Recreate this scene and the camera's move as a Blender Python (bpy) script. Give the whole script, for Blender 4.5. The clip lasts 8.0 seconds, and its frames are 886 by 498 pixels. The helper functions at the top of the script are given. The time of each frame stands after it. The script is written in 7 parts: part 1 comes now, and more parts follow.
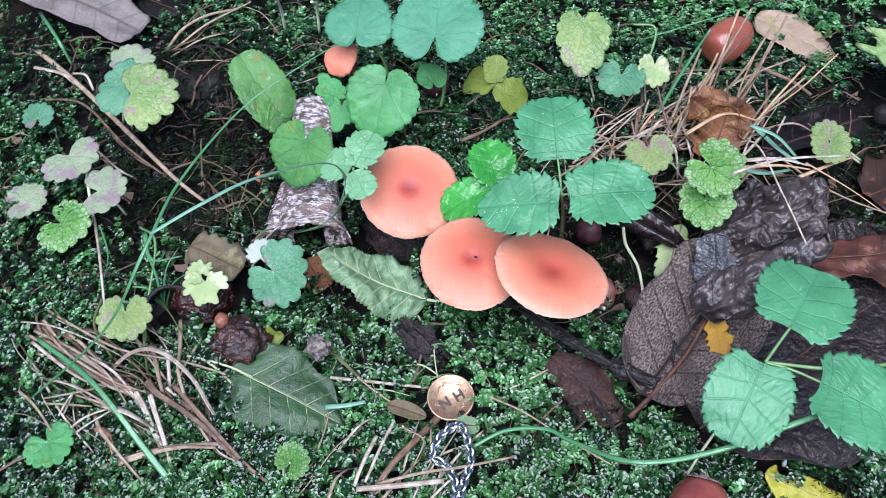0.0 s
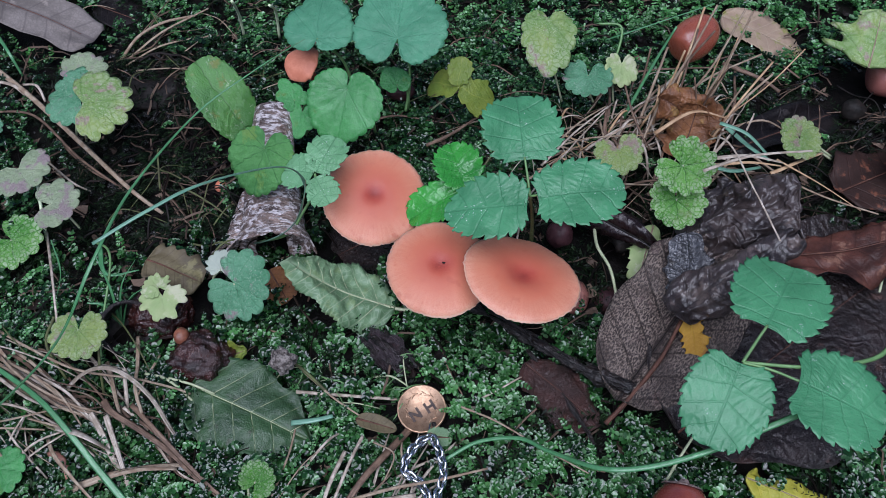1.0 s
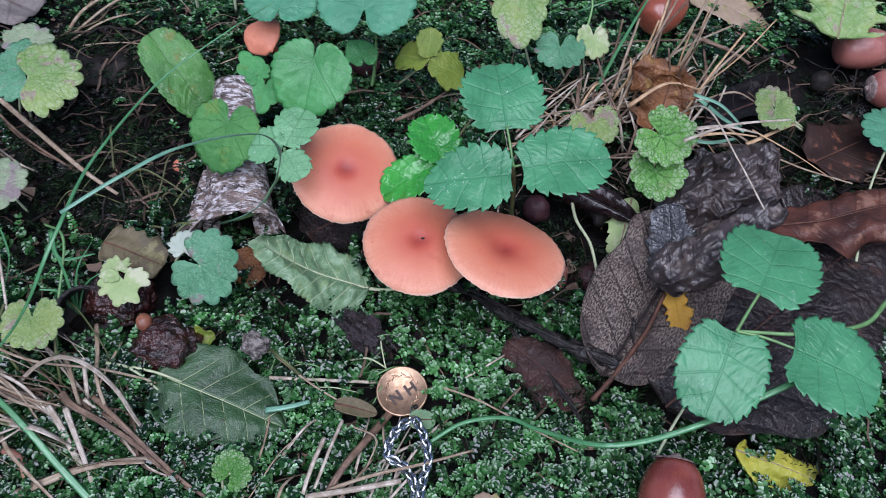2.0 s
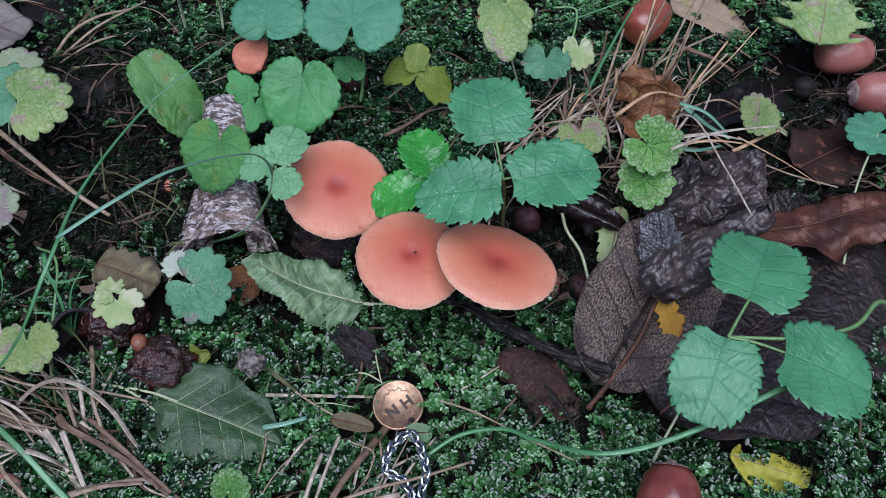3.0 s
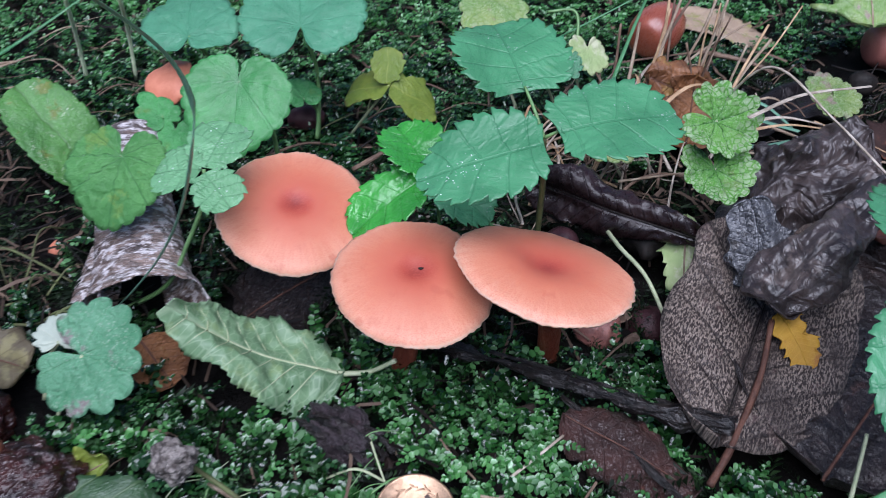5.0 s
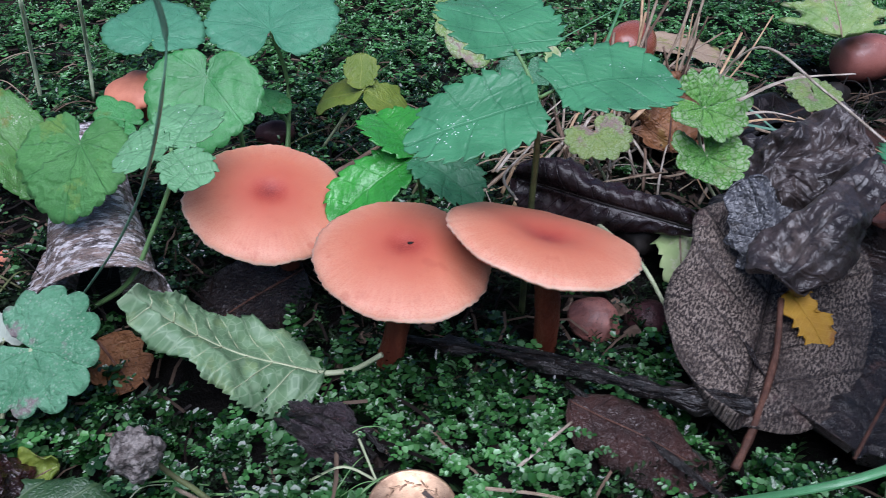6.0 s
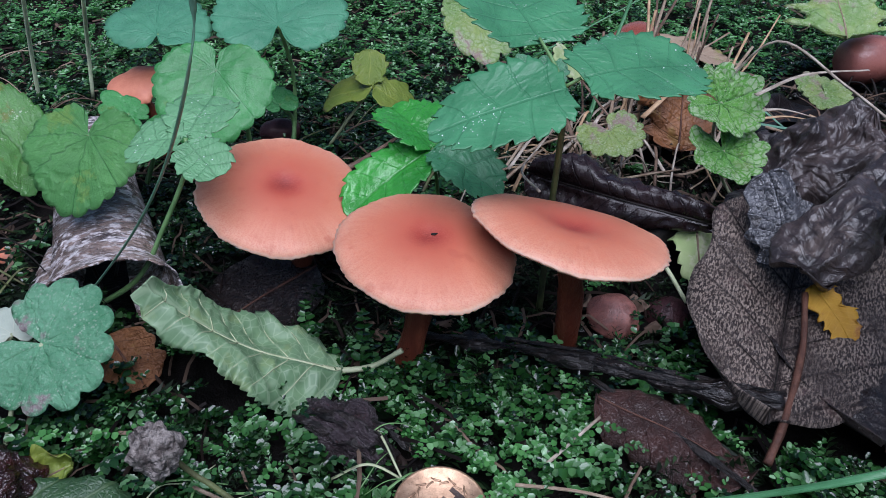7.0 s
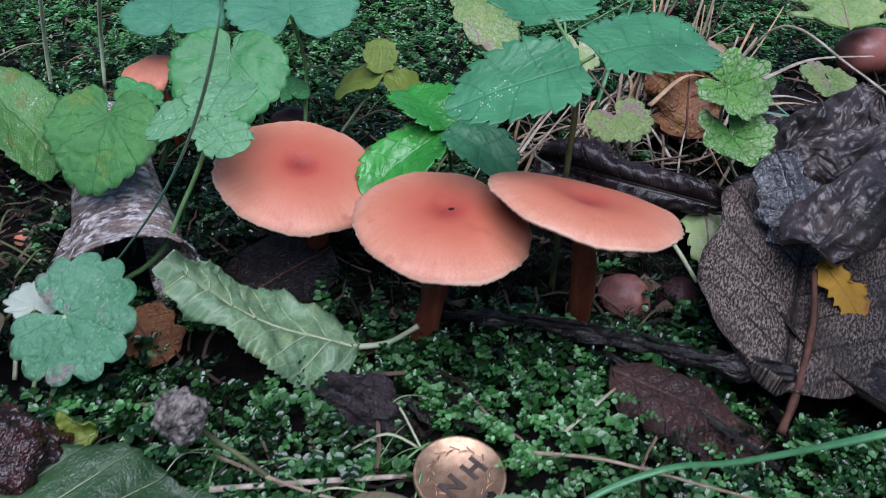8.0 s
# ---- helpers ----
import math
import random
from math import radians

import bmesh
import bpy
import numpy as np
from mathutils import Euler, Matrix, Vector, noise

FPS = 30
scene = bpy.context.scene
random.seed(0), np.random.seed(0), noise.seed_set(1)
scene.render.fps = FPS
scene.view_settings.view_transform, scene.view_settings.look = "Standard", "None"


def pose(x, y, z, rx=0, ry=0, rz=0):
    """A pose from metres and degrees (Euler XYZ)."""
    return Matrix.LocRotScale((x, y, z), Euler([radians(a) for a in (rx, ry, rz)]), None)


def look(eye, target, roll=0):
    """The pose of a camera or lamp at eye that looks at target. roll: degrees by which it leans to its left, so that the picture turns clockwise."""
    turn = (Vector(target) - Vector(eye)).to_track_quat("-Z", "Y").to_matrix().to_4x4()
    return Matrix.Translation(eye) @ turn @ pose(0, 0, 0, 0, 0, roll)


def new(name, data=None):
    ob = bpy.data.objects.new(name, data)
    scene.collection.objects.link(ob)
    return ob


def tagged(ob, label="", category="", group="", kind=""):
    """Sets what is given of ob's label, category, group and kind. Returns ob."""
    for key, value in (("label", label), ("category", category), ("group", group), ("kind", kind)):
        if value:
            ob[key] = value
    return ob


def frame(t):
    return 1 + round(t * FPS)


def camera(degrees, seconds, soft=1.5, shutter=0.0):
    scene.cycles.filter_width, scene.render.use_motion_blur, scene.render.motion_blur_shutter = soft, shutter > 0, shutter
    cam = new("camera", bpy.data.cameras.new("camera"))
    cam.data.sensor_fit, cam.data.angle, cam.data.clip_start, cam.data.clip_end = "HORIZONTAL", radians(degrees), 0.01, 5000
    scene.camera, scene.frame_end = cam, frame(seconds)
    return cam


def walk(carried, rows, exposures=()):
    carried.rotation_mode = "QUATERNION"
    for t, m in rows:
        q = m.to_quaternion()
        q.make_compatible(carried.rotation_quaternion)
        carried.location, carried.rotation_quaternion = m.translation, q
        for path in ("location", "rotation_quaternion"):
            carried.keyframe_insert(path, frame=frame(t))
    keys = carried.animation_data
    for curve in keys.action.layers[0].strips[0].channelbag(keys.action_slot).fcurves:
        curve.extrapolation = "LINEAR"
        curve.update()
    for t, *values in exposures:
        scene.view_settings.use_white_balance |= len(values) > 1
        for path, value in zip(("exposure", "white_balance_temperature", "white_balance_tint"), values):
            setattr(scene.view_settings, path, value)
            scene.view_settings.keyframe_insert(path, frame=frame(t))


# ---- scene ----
cam = camera(56.0, 8.0, soft=0.85, shutter=0.5)
# seconds, eye x y z (metres), yaw, pitch, roll (degrees)
PATH = [
    (0.0, 0.0302, -0.1378, 0.3264, 11.37, -56.49, -5.26),
    (0.5, 0.0306, -0.1368, 0.3232, 9.34, -56.09, -5.03),
    (1.0, 0.0324, -0.1336, 0.3159, 8.14, -55.81, -4.00),
    (1.2, 0.0324, -0.1336, 0.3155, 8.14, -55.93, -4.00),
    (2.3, 0.0140, -0.1323, 0.2986, -0.81, -56.39, 1.75),
    (2.5, 0.0148, -0.1319, 0.2998, -0.32, -56.18, 0.97),
    (3.0, 0.0167, -0.1333, 0.3041, -0.16, -55.68, 0.39),
    (3.5, 0.0137, -0.1357, 0.3076, 0.00, -55.59, 0.22),
    (4.0, 0.0121, -0.1333, 0.2929, -0.42, -55.46, -0.40),
    (4.2, 0.0077, -0.1309, 0.2610, -0.98, -56.83, -2.35),
    (4.3, 0.0040, -0.1240, 0.2470, -1.49, -57.35, -2.80),
    (4.5, -0.0016, -0.1172, 0.2262, -3.72, -52.66, -1.65),
    (4.7, -0.0030, -0.1082, 0.2078, -4.46, -47.43, -1.26),
    (5.8, -0.0090, -0.1109, 0.1555, -9.84, -36.44, 0.66),
    (6.0, -0.0130, -0.1130, 0.1526, -9.76, -35.83, 0.34),
    (6.5, -0.0208, -0.1102, 0.1462, -10.47, -35.38, 0.40),
    (7.0, -0.0228, -0.1105, 0.1455, -11.37, -34.84, 1.20),
    (7.5, -0.0216, -0.1110, 0.1464, -10.79, -34.87, 0.71),
    (8.0, -0.0287, -0.1167, 0.1403, -11.62, -34.15, 1.23),
]
# the clip's own brightening and darkening, in stops
GAIN = [(0.0, 0.85), (0.5, 0.25), (1.0, 0.0), (1.8, 0.15), (2.3, 0.35), (2.5, 0.25), (3.0, 0.0), (4.0, 0.0), (4.2, 0.35), (4.3, 0.65), (4.5, 1.1), (4.7, 0.6), (5.3, 0.4), (6.0, 0.3), (6.5, 0.1), (8.0, 0.15)]
walk(cam, [(t, pose(x, y, z, 90 + pitch, 0, yaw) @ pose(0, 0, 0, 0, 0, roll)) for t, x, y, z, yaw, pitch, roll in PATH],
     exposures=[(t, 1.17 + stops, 5525, 18) for t, stops in GAIN])

# ---- light: an overcast sky under open trees ----
world = bpy.data.worlds.new("sky")
scene.world = world
world.use_nodes = True
wn = world.node_tree
sky = wn.nodes.new("ShaderNodeTexSky")
sky.sky_type = "NISHITA"
sky.sun_disc = False
sky.sun_elevation = radians(62)
sky.sun_rotation = radians(180)
wn.links.new(sky.outputs[0], wn.nodes["Background"].inputs[0])
wn.nodes["Background"].inputs[1].default_value = 0.028
sun = new("sun", bpy.data.lights.new("sun", "SUN"))
sun.data.energy = 2.0
sun.data.angle = radians(60)
sun.data.color = (1.0, 0.985, 0.96)
sun.matrix_world = look((0.0, 0.0, 5.0), (0.0, 1.9, 0.0))


# ---- materials ----
def material(name):
    m = bpy.data.materials.new(name)
    m.use_nodes = True
    return m, m.node_tree, m.node_tree.nodes["Principled BSDF"]


def node(tree, kind, inputs=None, **props):
    n = tree.nodes.new("ShaderNode" + kind)
    if "uv_map" in props:
        n.uv_map = props["uv_map"]
    if "feature" in props:
        n.feature = props["feature"]
    if "operation" in props:
        n.operation = props["operation"]
    if "interpolation" in props:
        n.interpolation_type = props["interpolation"]
    for key, value in (inputs or {}).items():
        if isinstance(value, bpy.types.NodeSocket):
            tree.links.new(value, n.inputs[key])
        else:
            n.inputs[key].default_value = value
    return n


def mixed(tree, fac, a, b, mode="MIX"):
    n = tree.nodes.new("ShaderNodeMix")
    n.data_type, n.blend_type = "RGBA", mode
    for key, value in ((0, fac), (6, a), (7, b)):
        if isinstance(value, bpy.types.NodeSocket):
            tree.links.new(value, n.inputs[key])
        elif key == 0:
            n.inputs[0].default_value = value
        else:
            n.inputs[key].default_value = (*value[:3], 1)
    return n.outputs[2]


def calc(tree, op, a, b=None, c=None):
    n = tree.nodes.new("ShaderNodeMath")
    n.operation = op
    for k, v in enumerate((a, b, c)):
        if v is None:
            continue
        if isinstance(v, bpy.types.NodeSocket):
            tree.links.new(v, n.inputs[k])
        else:
            n.inputs[k].default_value = v
    return n.outputs[0]


def ramp(tree, value, lo, hi, a=0.0, b=1.0):
    n = node(tree, "MapRange", {0: value, 1: lo, 2: hi, 3: a, 4: b}, interpolation="SMOOTHSTEP")
    return n.outputs[0]


def grain(tree, coords, scale, detail=4.0, rough=0.6):
    return node(tree, "TexNoise", {"Vector": coords, "Scale": scale, "Detail": detail, "Roughness": rough}).outputs[0]


def shift(tree, coords):
    """Coordinates moved by the object's random number, so that no two things share their stains."""
    info = node(tree, "ObjectInfo")
    far = calc(tree, "MULTIPLY", info.outputs["Random"], 7.3)
    return node(tree, "VectorMath", {0: coords, 1: far}, operation="ADD").outputs[0]


def relief(tree, bsdf, height, strength, distance=0.0005):
    b = node(tree, "Bump", {"Height": height, "Strength": strength, "Distance": distance})
    tree.links.new(b.outputs[0], bsdf.inputs["Normal"])


def leaf_material(name, col, dark, vein, blotch, amount, speck=0.0, speck_col=(0.6, 0.65, 0.5), rough=0.42, radial=False,
                  rays=9, ribs=9, slant=0.55, net=0.35, vein_mix=0.6, through_light=0.32, bump=0.5, gloss=0.5, mottle=None, quilt=0.0, cells_at=15.0, pits=0.0, rim=0.0, net_at=52.0):
    """A leaf: veins laid out on the blade's own coordinates, with blotches, specks and a wet gloss."""
    m, t, p = material(name)
    uv = node(t, "UVMap", uv_map="blade").outputs[0]
    obj = shift(t, node(t, "TexCoord").outputs["Object"])
    sep = node(t, "SeparateXYZ", {0: uv})
    wob = calc(t, "MULTIPLY", calc(t, "SUBTRACT", grain(t, shift(t, uv), 4.0, 3.0), 0.5), 0.16 if radial else 0.035)
    x = calc(t, "ADD", sep.outputs[0], wob)
    y = calc(t, "ADD", sep.outputs[1], wob)
    if radial:
        ang = calc(t, "ARCTAN2", y, x)
        r = calc(t, "SQRT", calc(t, "ADD", calc(t, "MULTIPLY", x, x), calc(t, "MULTIPLY", y, y)))
        off = calc(t, "MULTIPLY", calc(t, "PINGPONG", calc(t, "MULTIPLY", ang, rays / math.tau), 0.5), r)
        main = ramp(t, off, 0.006, 0.026, 1.0, 0.0)
        branch = calc(t, "MULTIPLY", calc(t, "PINGPONG", calc(t, "SUBTRACT", calc(t, "MULTIPLY", r, 5.0), calc(t, "MULTIPLY", off, 14.0)), 0.5), 0.2)
        side = ramp(t, branch, 0.006, 0.024, 0.7, 0.0)
    else:
        off = calc(t, "ABSOLUTE", sep.outputs[1])
        main = ramp(t, off, 0.006, 0.018, 1.0, 0.0)
        s = calc(t, "SUBTRACT", x, calc(t, "MULTIPLY", calc(t, "ABSOLUTE", y), slant))
        side = ramp(t, calc(t, "PINGPONG", calc(t, "MULTIPLY", s, float(ribs)), 0.5), 0.02, 0.07, 1.0, 0.0)
    cells = node(t, "TexVoronoi", {"Vector": uv, "Scale": net_at}, feature="DISTANCE_TO_EDGE").outputs[0]
    fine = ramp(t, cells, 0.01, 0.22 if net_at > 40 else 0.09, net, 0.0)
    veins = calc(t, "MAXIMUM", calc(t, "MAXIMUM", main, calc(t, "MULTIPLY", side, 0.75)), fine)
    big = grain(t, obj, 60.0, 3.0)
    small = grain(t, obj, 900.0, 4.0)
    c = mixed(t, ramp(t, big, 0.35, 0.65), dark, col)
    c = mixed(t, ramp(t, small, 0.35, 0.75, 0.0, 0.35), c, dark)
    c = mixed(t, ramp(t, grain(t, obj, 95.0, 5.0, 0.65), 0.72 - amount * 0.5, 0.80 - amount * 0.45), c, blotch)
    c = mixed(t, calc(t, "MULTIPLY", veins, vein_mix), c, vein)
    if speck:
        dots = node(t, "TexVoronoi", {"Vector": obj, "Scale": 1300.0, "Randomness": 1.0}).outputs[0]
        where = ramp(t, grain(t, obj, 150.0, 3.0), 0.62 - speck * 0.3, 0.70)
        c = mixed(t, calc(t, "MULTIPLY", ramp(t, dots, 0.20, 0.40, 0.75, 0.0), where), c, speck_col)
    # Pale cells towards the edge; on crinkled ivy these paint glints on the bulges
    if rim:
        cell = node(t, "TexVoronoi", {"Vector": uv, "Scale": 7.0}, feature="DISTANCE_TO_EDGE").outputs[0]
        c = mixed(t, calc(t, "MULTIPLY", ramp(t, r, 0.35, 0.90, 0.10, rim), ramp(t, calc(t, "ADD", cell, calc(t, "MULTIPLY", grain(t, obj, 500.0, 3.0), 0.25)), 0.16, 0.32)), c, speck_col)
    if mottle:
        fleck = grain(t, shift(t, node(t, "Mapping", {0: uv, 3: (62.0, 150.0, 1.0)}).outputs[0]), 1.0, 3.0, 0.7)
        isle = ramp(t, fleck, 0.47, 0.56)
        isle = calc(t, "MULTIPLY", isle, ramp(t, grain(t, obj, 55.0, 3.0, 0.6), 0.34, 0.52, 0.35, 1.0))
        c = mixed(t, calc(t, "MULTIPLY", isle, calc(t, "SUBTRACT", 1.0, calc(t, "MULTIPLY", veins, 0.8))), c, mottle)
    t.links.new(c, p.inputs["Base Color"])
    t.links.new(ramp(t, small, 0.3, 0.7, rough - 0.10, rough + 0.14), p.inputs["Roughness"])
    p.inputs["Specular IOR Level"].default_value = gloss
    h = calc(t, "SUBTRACT", calc(t, "MULTIPLY", small, 0.35), calc(t, "MULTIPLY", veins, 0.8))
    if quilt:
        warp = node(t, "VectorMath", {0: uv, 1: node(t, "Mapping", {0: node(t, "TexNoise", {"Vector": shift(t, uv), "Scale": 9.0, "Detail": 3.0}).outputs[1], 3: (0.09, 0.09, 0.09)}).outputs[0]}, operation="ADD").outputs[0]
        dome = node(t, "TexVoronoi", {"Vector": warp, "Scale": cells_at}, feature="DISTANCE_TO_EDGE").outputs[0]
        h = calc(t, "ADD", h, calc(t, "MULTIPLY", ramp(t, dome, 0.0, 0.42), quilt))
        h = calc(t, "ADD", h, calc(t, "MULTIPLY", grain(t, obj, 260.0, 4.0, 0.6), quilt * 1.2))
    if pits:
        hole = node(t, "Mapping", {0: obj, 3: (1.0, 2.0, 1.5)}).outputs[0]
        h = calc(t, "ADD", h, calc(t, "MULTIPLY", ramp(t, grain(t, hole, 1000.0, 3.0, 0.7), 0.42, 0.60), pits))
    relief(t, p, h, bump, 0.0004)
    tr = node(t, "BsdfTranslucent", {"Color": c})
    mx = node(t, "MixShader", {0: through_light, 1: p.outputs[0], 2: tr.outputs[0]})
    t.links.new(mx.outputs[0], t.nodes["Material Output"].inputs[0])
    return m


def plain_material(name, col, dark, scale=300.0, rough=0.6, metal=0.0, bump=0.4, fine=2500.0, gloss=0.5, spots=None, spot_at=0.62, stretch=None, coat=0.0, streak=0.0, ridged=0.0):
    m, t, p = material(name)
    obj = shift(t, node(t, "TexCoord").outputs["Object"])
    if stretch:
        obj = node(t, "Mapping", {0: obj, 3: stretch}).outputs[0]
    a, b = grain(t, obj, scale, 4.0), grain(t, obj, fine, 3.0)
    if streak:
        long = shift(t, node(t, "Mapping", {0: node(t, "UVMap", uv_map="blade").outputs[0], 3: (90.0, streak, 1.0)}).outputs[0])
        b = grain(t, long, 1.0, 4.0, 0.65)
    c = mixed(t, ramp(t, a, 0.35, 0.65), dark, col)
    c = mixed(t, ramp(t, b, 0.4, 0.65, 0.0, 0.85 if streak else 0.4), c, dark)
    if spots:
        c = mixed(t, ramp(t, grain(t, obj, scale * 2.3, 5.0, 0.7), spot_at, spot_at + 0.1), c, spots)
    t.links.new(c, p.inputs["Base Color"])
    t.links.new(ramp(t, b, 0.3, 0.7, max(rough - 0.12, 0.02), min(rough + 0.12, 1.0)), p.inputs["Roughness"])
    p.inputs["Metallic"].default_value = metal
    p.inputs["Specular IOR Level"].default_value = gloss
    p.inputs["Coat Weight"].default_value = coat
    p.inputs["Coat Roughness"].default_value = 0.15
    h = calc(t, "ADD", a, b)
    if ridged:
        n = calc(t, "ABSOLUTE", calc(t, "SUBTRACT", grain(t, obj, ridged, 4.0, 0.6), 0.5))
        h = calc(t, "SUBTRACT", h, calc(t, "MULTIPLY", n, 5.0))
    relief(t, p, h, bump, 0.0006)
    return m


def island_material(name, cols, rough, gloss=0.5, through_light=0.2, patch=None, patch_scale=12.0, bump=0.0):
    """For stuff of many pieces: every piece takes its own shade, with broad patches over the place."""
    m, t, p = material(name)
    rnd = node(t, "NewGeometry").outputs["Random Per Island"]
    cr = node(t, "ValToRGB", {0: rnd})
    el = cr.color_ramp.elements
    while len(el) < len(cols):
        el.new(0.5)
    for k, col in enumerate(cols):
        el[k].position, el[k].color = k / (len(cols) - 1), (*col, 1)
    c = cr.outputs[0]
    obj = node(t, "TexCoord").outputs["Object"]
    if patch:
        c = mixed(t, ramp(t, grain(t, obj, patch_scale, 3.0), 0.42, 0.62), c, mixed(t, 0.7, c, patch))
    t.links.new(c, p.inputs["Base Color"])
    t.links.new(ramp(t, grain(t, obj, 700.0, 2.0), 0.3, 0.7, rough - 0.1, rough + 0.15), p.inputs["Roughness"])
    p.inputs["Specular IOR Level"].default_value = gloss
    if bump:
        relief(t, p, grain(t, obj, 1500.0, 2.0), bump, 0.0006)
    if through_light:
        tr = node(t, "BsdfTranslucent", {"Color": c})
        mx = node(t, "MixShader", {0: through_light, 1: p.outputs[0], 2: tr.outputs[0]})
        t.links.new(mx.outputs[0], t.nodes["Material Output"].inputs[0])
    return m


def cap_material():
    """Mushroom cap: a dark eye, a salmon field and a pale finely grooved margin, on the radius kept in the blade map."""
    m, t, p = material("mushroom_cap")
    uv = node(t, "UVMap", uv_map="blade").outputs[0]
    obj = shift(t, node(t, "TexCoord").outputs["Object"])
    sep = node(t, "SeparateXYZ", {0: uv})
    x, y = sep.outputs[0], sep.outputs[1]
    r = calc(t, "SQRT", calc(t, "ADD", calc(t, "MULTIPLY", x, x), calc(t, "MULTIPLY", y, y)))
    big, small = grain(t, obj, 130.0, 4.0), grain(t, obj, 2600.0, 3.0)
    wav = calc(t, "ADD", r, calc(t, "MULTIPLY", calc(t, "SUBTRACT", big, 0.5), 0.22))
    cr = node(t, "ValToRGB", {0: wav})
    stops = ((0.0, (0.20, 0.026, 0.019)), (0.13, (0.30, 0.048, 0.030)), (0.28, (0.375, 0.088, 0.050)), (0.55, (0.43, 0.135, 0.074)), (0.82, (0.475, 0.190, 0.112)), (1.0, (0.54, 0.275, 0.180)))
    el = cr.color_ramp.elements
    while len(el) < len(stops):
        el.new(0.5)
    for e, (at, col) in zip(el, stops):
        e.position, e.color = at, (*col, 1)
    c = mixed(t, ramp(t, small, 0.40, 0.70, 0.0, 0.42), cr.outputs[0], (0.40, 0.095, 0.06))
    c = mixed(t, ramp(t, grain(t, obj, 200.0, 6.0, 0.65), 0.55, 0.74, 0.0, 0.55), c, (0.36, 0.09, 0.05))
    around = node(t, "CombineXYZ", {0: calc(t, "DIVIDE", x, r), 1: calc(t, "DIVIDE", y, r), 2: calc(t, "MULTIPLY", r, 0.12)}).outputs[0]
    lines = grain(t, shift(t, around), 16.0, 3.0, 0.6)
    edge = ramp(t, r, 0.45, 0.95)
    c = mixed(t, calc(t, "MULTIPLY", ramp(t, lines, 0.48, 0.62), calc(t, "MULTIPLY", edge, 0.15)), c, (0.60, 0.30, 0.19))
    c = mixed(t, calc(t, "MULTIPLY", ramp(t, lines, 0.50, 0.36), calc(t, "MULTIPLY", edge, 0.14)), c, (0.40, 0.125, 0.070))
    bruise = ramp(t, grain(t, obj, 95.0, 2.0, 0.4), 0.70, 0.76, 0.0, 0.35)
    c = mixed(t, bruise, c, (0.30, 0.065, 0.040))
    c = mixed(t, ramp(t, r, 0.965, 1.0, 0.0, 0.75), c, (0.68, 0.46, 0.34))
    t.links.new(c, p.inputs["Base Color"])
    p.inputs["Roughness"].default_value = 0.50
    p.inputs["Specular IOR Level"].default_value = 0.35
    p.inputs["Subsurface Weight"].default_value = 0.15
    p.inputs["Subsurface Radius"].default_value = (0.004, 0.0015, 0.001)
    p.inputs["Subsurface Scale"].default_value = 0.5
    relief(t, p, calc(t, "ADD", calc(t, "MULTIPLY", lines, edge), calc(t, "MULTIPLY", small, 0.5)), 0.12, 0.0005)
    return m


def soil_material():
    """Wet black soil round the mushrooms; farther off moss and leaf litter take over in patches."""
    m, t, p = material("wet_soil")
    obj = node(t, "TexCoord").outputs["Object"]
    a, b = grain(t, obj, 120.0, 4.0), grain(t, obj, 900.0, 3.0)
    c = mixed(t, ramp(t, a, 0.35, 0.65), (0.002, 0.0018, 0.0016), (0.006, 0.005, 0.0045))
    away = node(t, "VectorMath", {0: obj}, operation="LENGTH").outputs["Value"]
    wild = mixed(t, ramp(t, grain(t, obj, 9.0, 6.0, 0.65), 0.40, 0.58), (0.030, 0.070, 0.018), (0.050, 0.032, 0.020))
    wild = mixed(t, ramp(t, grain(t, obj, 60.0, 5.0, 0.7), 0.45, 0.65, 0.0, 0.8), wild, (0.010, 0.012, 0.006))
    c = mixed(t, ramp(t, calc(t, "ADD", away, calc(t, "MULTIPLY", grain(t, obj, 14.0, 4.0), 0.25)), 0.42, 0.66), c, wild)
    t.links.new(c, p.inputs["Base Color"])
    p.inputs["Roughness"].default_value = 0.6
    p.inputs["Specular IOR Level"].default_value = 0.06
    relief(t, p, calc(t, "ADD", a, b), 1.0, 0.0006)
    return m


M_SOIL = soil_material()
M_CAP = cap_material()
M_STEM = plain_material("mushroom_stem", (0.20, 0.055, 0.028), (0.09, 0.022, 0.012), 200.0, 0.5, stretch=(1, 1, 0.15), gloss=0.2)
M_TORNCAP = plain_material("orange_cap", (0.56, 0.215, 0.130), (0.46, 0.155, 0.090), 200.0, 0.5, bump=0.15, gloss=0.3)
M_GILL = plain_material("mushroom_gills", (0.42, 0.17, 0.10), (0.28, 0.09, 0.05), 400.0, 0.6, gloss=0.2)
M_ELDER = leaf_material("ground_elder_leaf", (0.105, 0.345, 0.162), (0.072, 0.255, 0.116), (0.030, 0.140, 0.062), (0.110, 0.320, 0.120), 0.15, vein_mix=0.20, rough=0.32, net=0.06, ribs=5, slant=0.95, bump=0.6, quilt=0.7, cells_at=9.0, speck=0.12, speck_col=(0.5, 0.6, 0.55), gloss=0.5, through_light=0.38)
M_YOUNG = leaf_material("young_leaf", (0.075, 0.40, 0.050), (0.048, 0.29, 0.038), (0.025, 0.16, 0.02), (0.057, 0.253, 0.034), 0.0, vein_mix=0.3, rough=0.22, net=0.15, gloss=0.9, ribs=6, slant=0.9, quilt=0.9, cells_at=9.0, bump=0.5)
